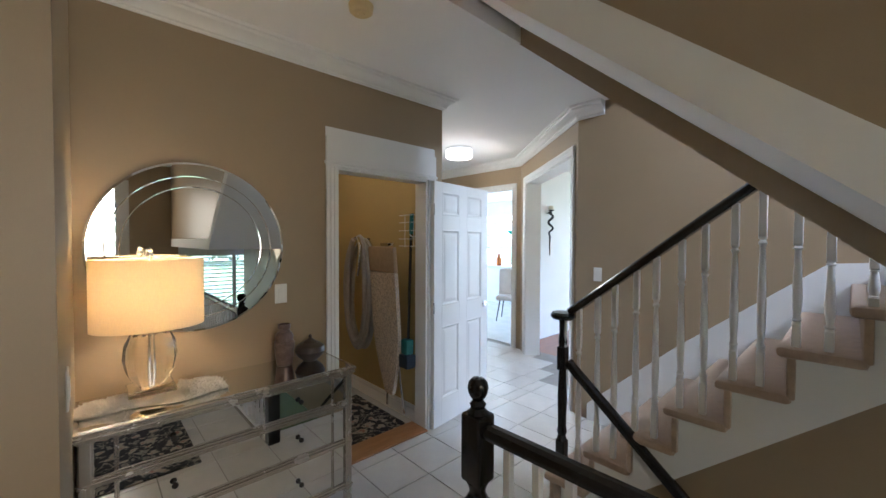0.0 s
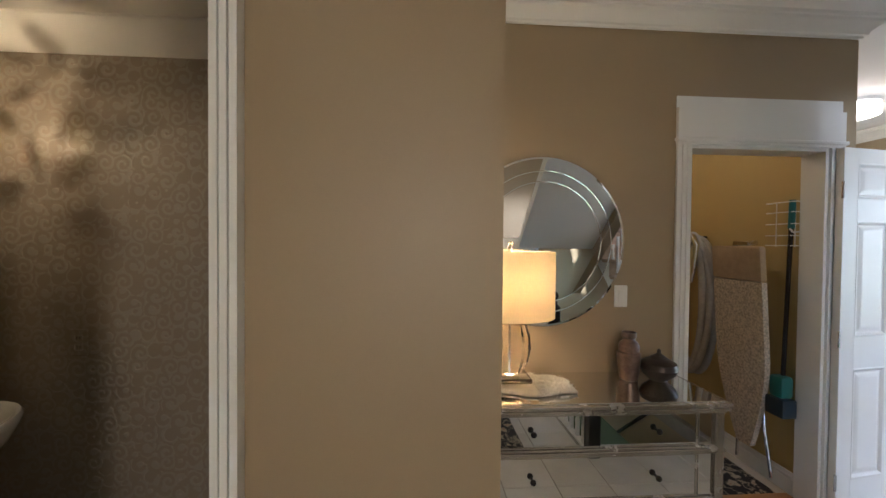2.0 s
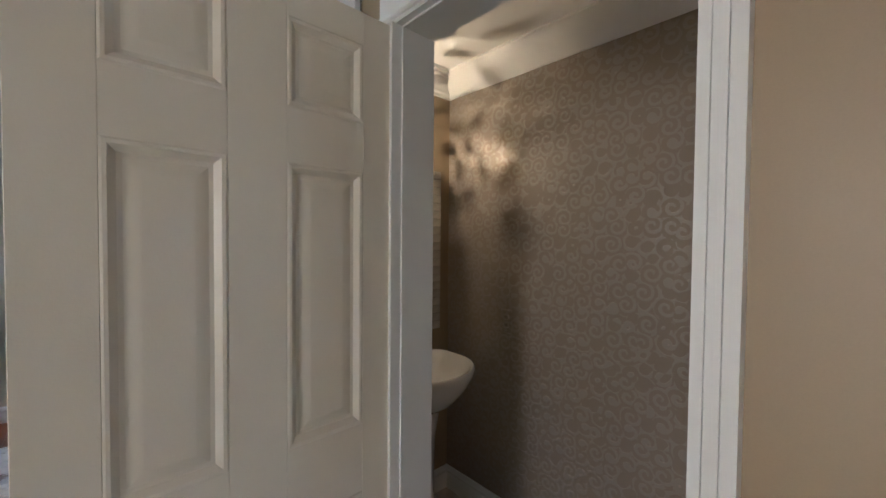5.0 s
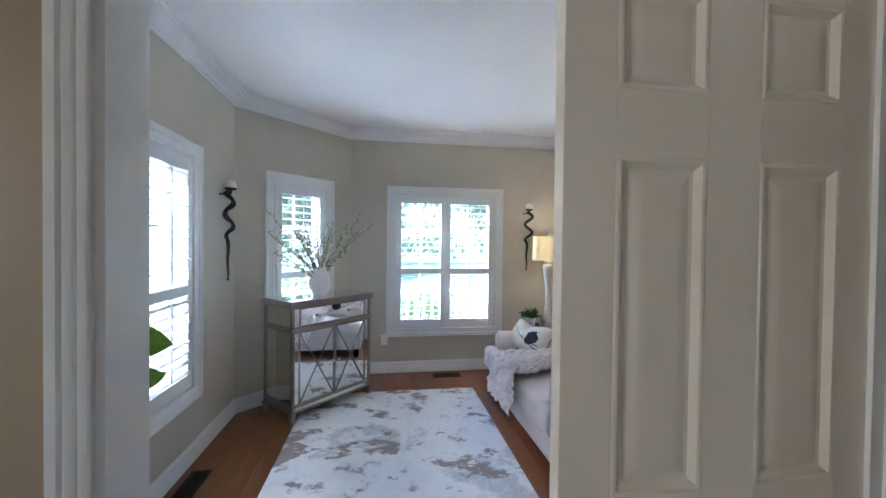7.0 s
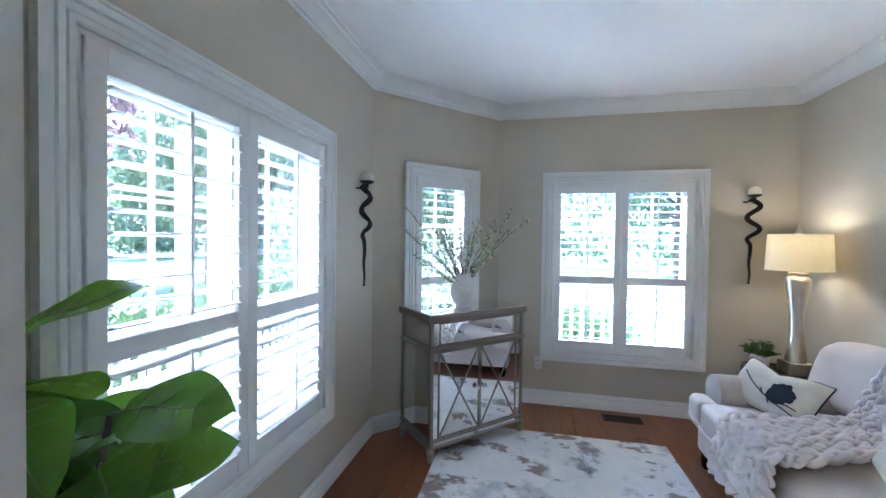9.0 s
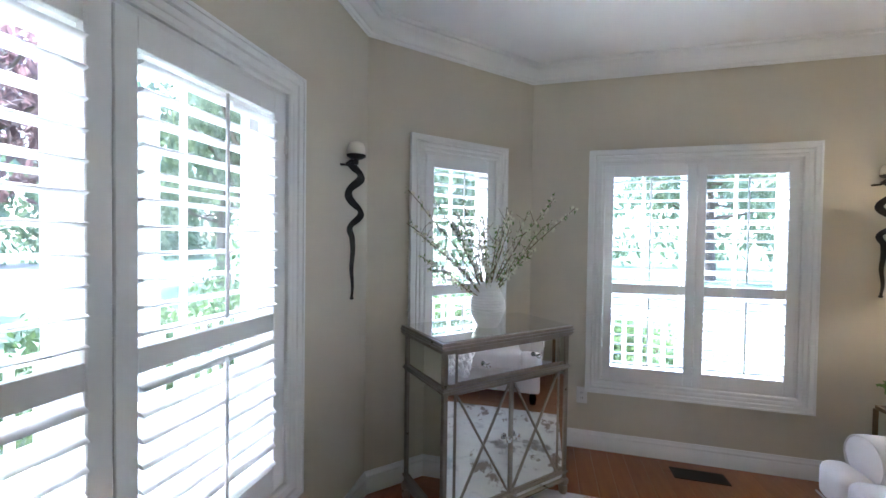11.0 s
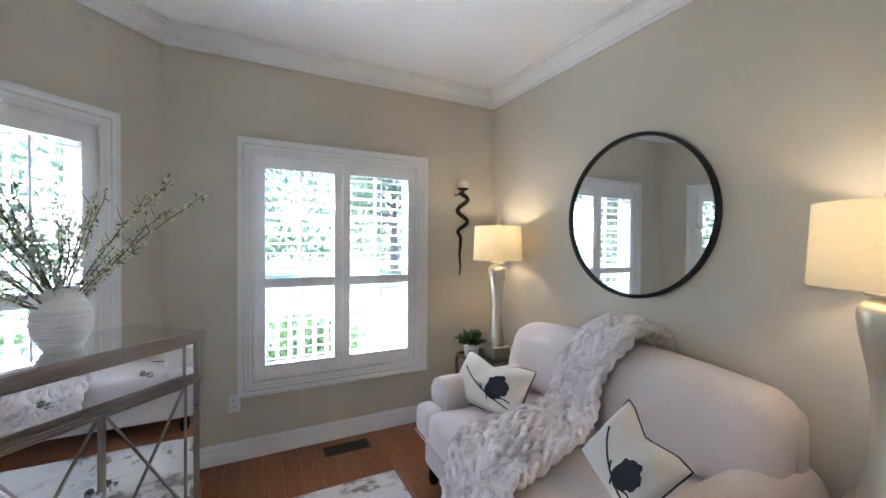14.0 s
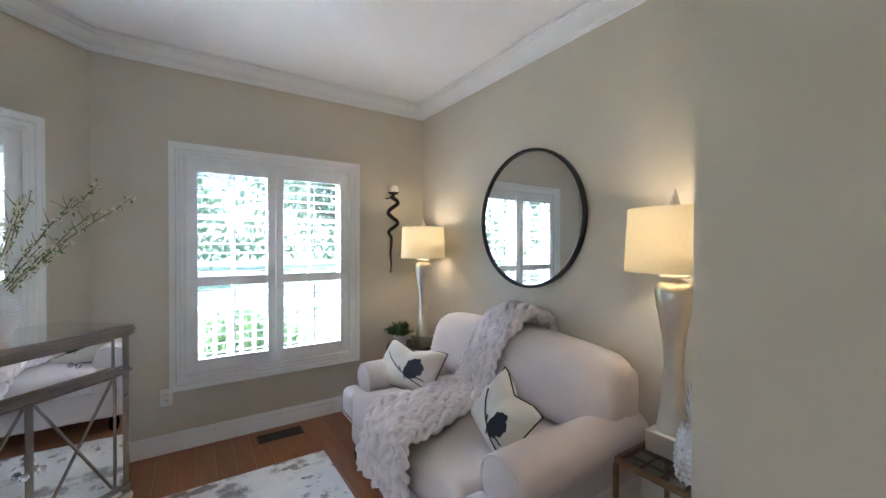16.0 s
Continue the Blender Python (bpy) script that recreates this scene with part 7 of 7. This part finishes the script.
for x in (-0.8, 0.8):
    part("side", box((x - 0.015, -0.15, 0.925), (x + 0.015, 0.15, 2.2), 0.002), TRIM, shelf)
TEALGLAZE = mat("teal_glaze", (0.02, 0.36, 0.27), 0.25, var=0.1)
ORANGE = mat("orange_glass", (0.50, 0.13, 0.02), 0.2, var=0.1)
ob = part("teal_bowl", lathe(bmesh.new(), [(0.05, 0), (0.10, 0.03), (0.14, 0.10), (0.13, 0.10), (0.05, 0.02), (0, 0.02)], 22), TEALGLAZE, None)
ob.matrix_basis = pose(-5.88, 8.15, 1.71)
tagged(ob, "teal glazed bowl on the white shelf", "bowl")
ob = part("orange_bottle", lathe(bmesh.new(), [(0.06, 0), (0.07, 0.02), (0.07, 0.16), (0.03, 0.22), (0.025, 0.30), (0, 0.3)], 18), ORANGE, None)
ob.matrix_basis = pose(-5.97, 7.7, 0.92)
tagged(ob, "orange glass bottle on the stone worktop", "bottle")
wall_sconce(pose(-3.2, 5.465, 1.33, 0, 0, 90), "twisted black iron candle sconce in the sitting room")

# foyer: shuttered window and glazed front door
fw = thing("window_4", pose(3.0, 2.75, 0.15, 0, 0, -90), "white shuttered foyer window", "window", kind="structure")
part("window_casing", sweep(bmesh.new(), [(0, 0), (0, 0.02), (0.08, 0.02), (0.08, 0)], [(0, 0, 0), (0, 1.2, 0), (1.5, 1.2, 0), (1.5, 0, 0)], True), TRIM, fw).matrix_basis = LIE
bm = bmesh.new()
for k in range(3):
    shape_box(bm, (0.72 * k, 0.0, 0), (0.72 * k + 0.06, 0.03, 1.2))
for z in (0.0, 1.12):
    for k in range(2):
        shape_box(bm, (0.06 + 0.72 * k, 0.002, z), (0.72 + 0.72 * k, 0.028, z + 0.08))
part("shutter_frame", bm, SHUTTER, fw)
bd = louvre_mesh(0.655)
for k in range(2):
    for i in range(15):
        piece("louvre", bd, fw, pose(0.39 + 0.72 * k, 0.015, 0.115 + 0.0695 * i, 15))
fd = thing("door_3", pose(3.0, 0.55, 0.02, 0, 0, -90), "white front door with a tall glass pane", "door", kind="structure")
bm = bmesh.new()
for lo, hi in (((0, 0), (0.16, 2.43)), ((0.74, 0), (0.90, 2.43)), ((0.16, 0), (0.74, 0.28)), ((0.16, 2.25), (0.74, 2.43)), ((0.16, 1.2), (0.74, 1.24))):
    shape_box(bm, (lo[0], 0.02, lo[1]), (hi[0], 0.06, hi[1]))
part("leaf", bm, TRIM, fd)
g = part("pane", box((0.16, 0.038, 0.28), (0.74, 0.042, 2.25)), GLASS, fd, "", 0)
g.visible_shadow = False

# sky light in the openings of the rooms beyond; the dining ones added, unseen
area_lamp("daylight_dining", (-8.48, 6.9, 1.45), (-4, 6.9, 1.3), 3.3, 1.85, 4.5)
area_lamp("daylight_dining_back", (-5.9, 9.18, 1.6), (-5.9, 5, 1.3), 2.5, 1.35, 2.8)
area_lamp("daylight_sitting", (-1.2, 7.98, 1.3), (-1.2, 4, 1.2), 3.3, 2.1, 3.2)
# added lamp in the unseen upper opening, brightens the stair wall
area_lamp("fill_stairwell", (2.97, 2.05, 4.30), (-0.6, 2.9, 1.4), 1.4, 0.5, 7.5, (0.95, 0.97, 1.0))
# warm fill lamps added at the front door; the first targets the powder wall
area_lamp("fill_foyer_narrow", (2.95, 0.10, 1.35), (-1.05, -0.30, 1.35), 0.55, 1.9, 0.14, (1.0, 0.76, 0.52), 50)
area_lamp("fill_foyer_wide", (2.95, 0.10, 1.90), (0, 0.10, 1.4), 0.55, 0.8, 1.0, (1.0, 0.75, 0.50))
# added lamps outside, out of view above the den windows, boosting sky light
area_lamp("fill_outside_south", (-0.72, -5.75, 2.75), (-0.72, -4.9, 1.3), 1.5, 1.0, 9.5, (1.0, 0.96, 0.90), 85)
area_lamp("fill_outside_bay", (1.45, -5.25, 2.75), (0.80, -4.5, 1.3), 0.9, 1.0, 4.5, (1.0, 0.95, 0.88), 85)
area_lamp("fill_outside_east", (2.15, -2.70, 2.75), (1.3, -2.70, 1.3), 1.5, 1.0, 8.0, (1.0, 0.96, 0.90), 85)
bulb("bulb_ceiling_light", (-3.30, 3.55, 2.53), 1.3, (1.0, 0.82, 0.60), 0.1)

# ---- floor tiles and planks ----
S = 0.333
ZONES = [(-2.221, -0.63, 0.039, 4.59), (-0.63, 0.72, -1.425, 1.075), (-1.046, -0.63, -1.425, 0.039), (-6.0, -2.221, 2.264, 4.59)]
tiles = {}
for i in range(-18, 4):
    for j in range(-5, 15):
        for x0, x1, y0, y1 in ZONES:
            a, b = max(i * S - 0.1, x0), min((i + 1) * S - 0.1, x1)
            c, d = max(j * S + 0.06, y0), min((j + 1) * S + 0.06, y1)
            if b - a < 0.02 or d - c < 0.02 or c > 3.1 and (a + b + c + d) / 2 > 1.66:
                continue
            key = (round(b - a, 3), round(d - c, 3))
            if key not in tiles:
                tiles[key] = mesh_of("tile", shape_box(bmesh.new(), (0.003, 0.003, -0.008), (key[0] - 0.003, key[1] - 0.003, 0.0), 0.0015), TILE)
            piece("tile", tiles[key], HALL_FLOOR, pose(a, c, random.uniform(-0.0006, 0.0003)))
rng = random.Random(77)
meshes = {}
x, W = -2.035, 0.108
while x < 1.22:
    y = -4.92 - rng.uniform(0, 0.9)
    while y < -1.5:
        ln = rng.choice((0.75, 0.95, 1.15, 1.35))
        y0, y1 = max(y, -4.915), min(y + ln, -1.5)
        if y1 - y0 > 0.05 and (x < 0.3 or y1 > -4.92 + (x - 0.34)) and not (x < -1.13 and y0 > -2.15):
            if x > 0.26:
                y0 = max(y0, -4.915 + max(0.0, x + W - 0.34))
            if x < -1.13:
                y1 = min(y1, -2.15)
            key = round(y1 - y0, 2)
            if key > 0.04:
                if key not in meshes:
                    meshes[key] = mesh_of("plank", shape_box(bmesh.new(), (0.0007, 0.0007, -0.012), (W - 0.0007, key - 0.0007, 0.0), 0.0008), OAK)
                piece("plank", meshes[key], DEN_FLOOR, pose(x, y0, rng.uniform(-0.0004, 0.0)))
        y += ln
    x += W
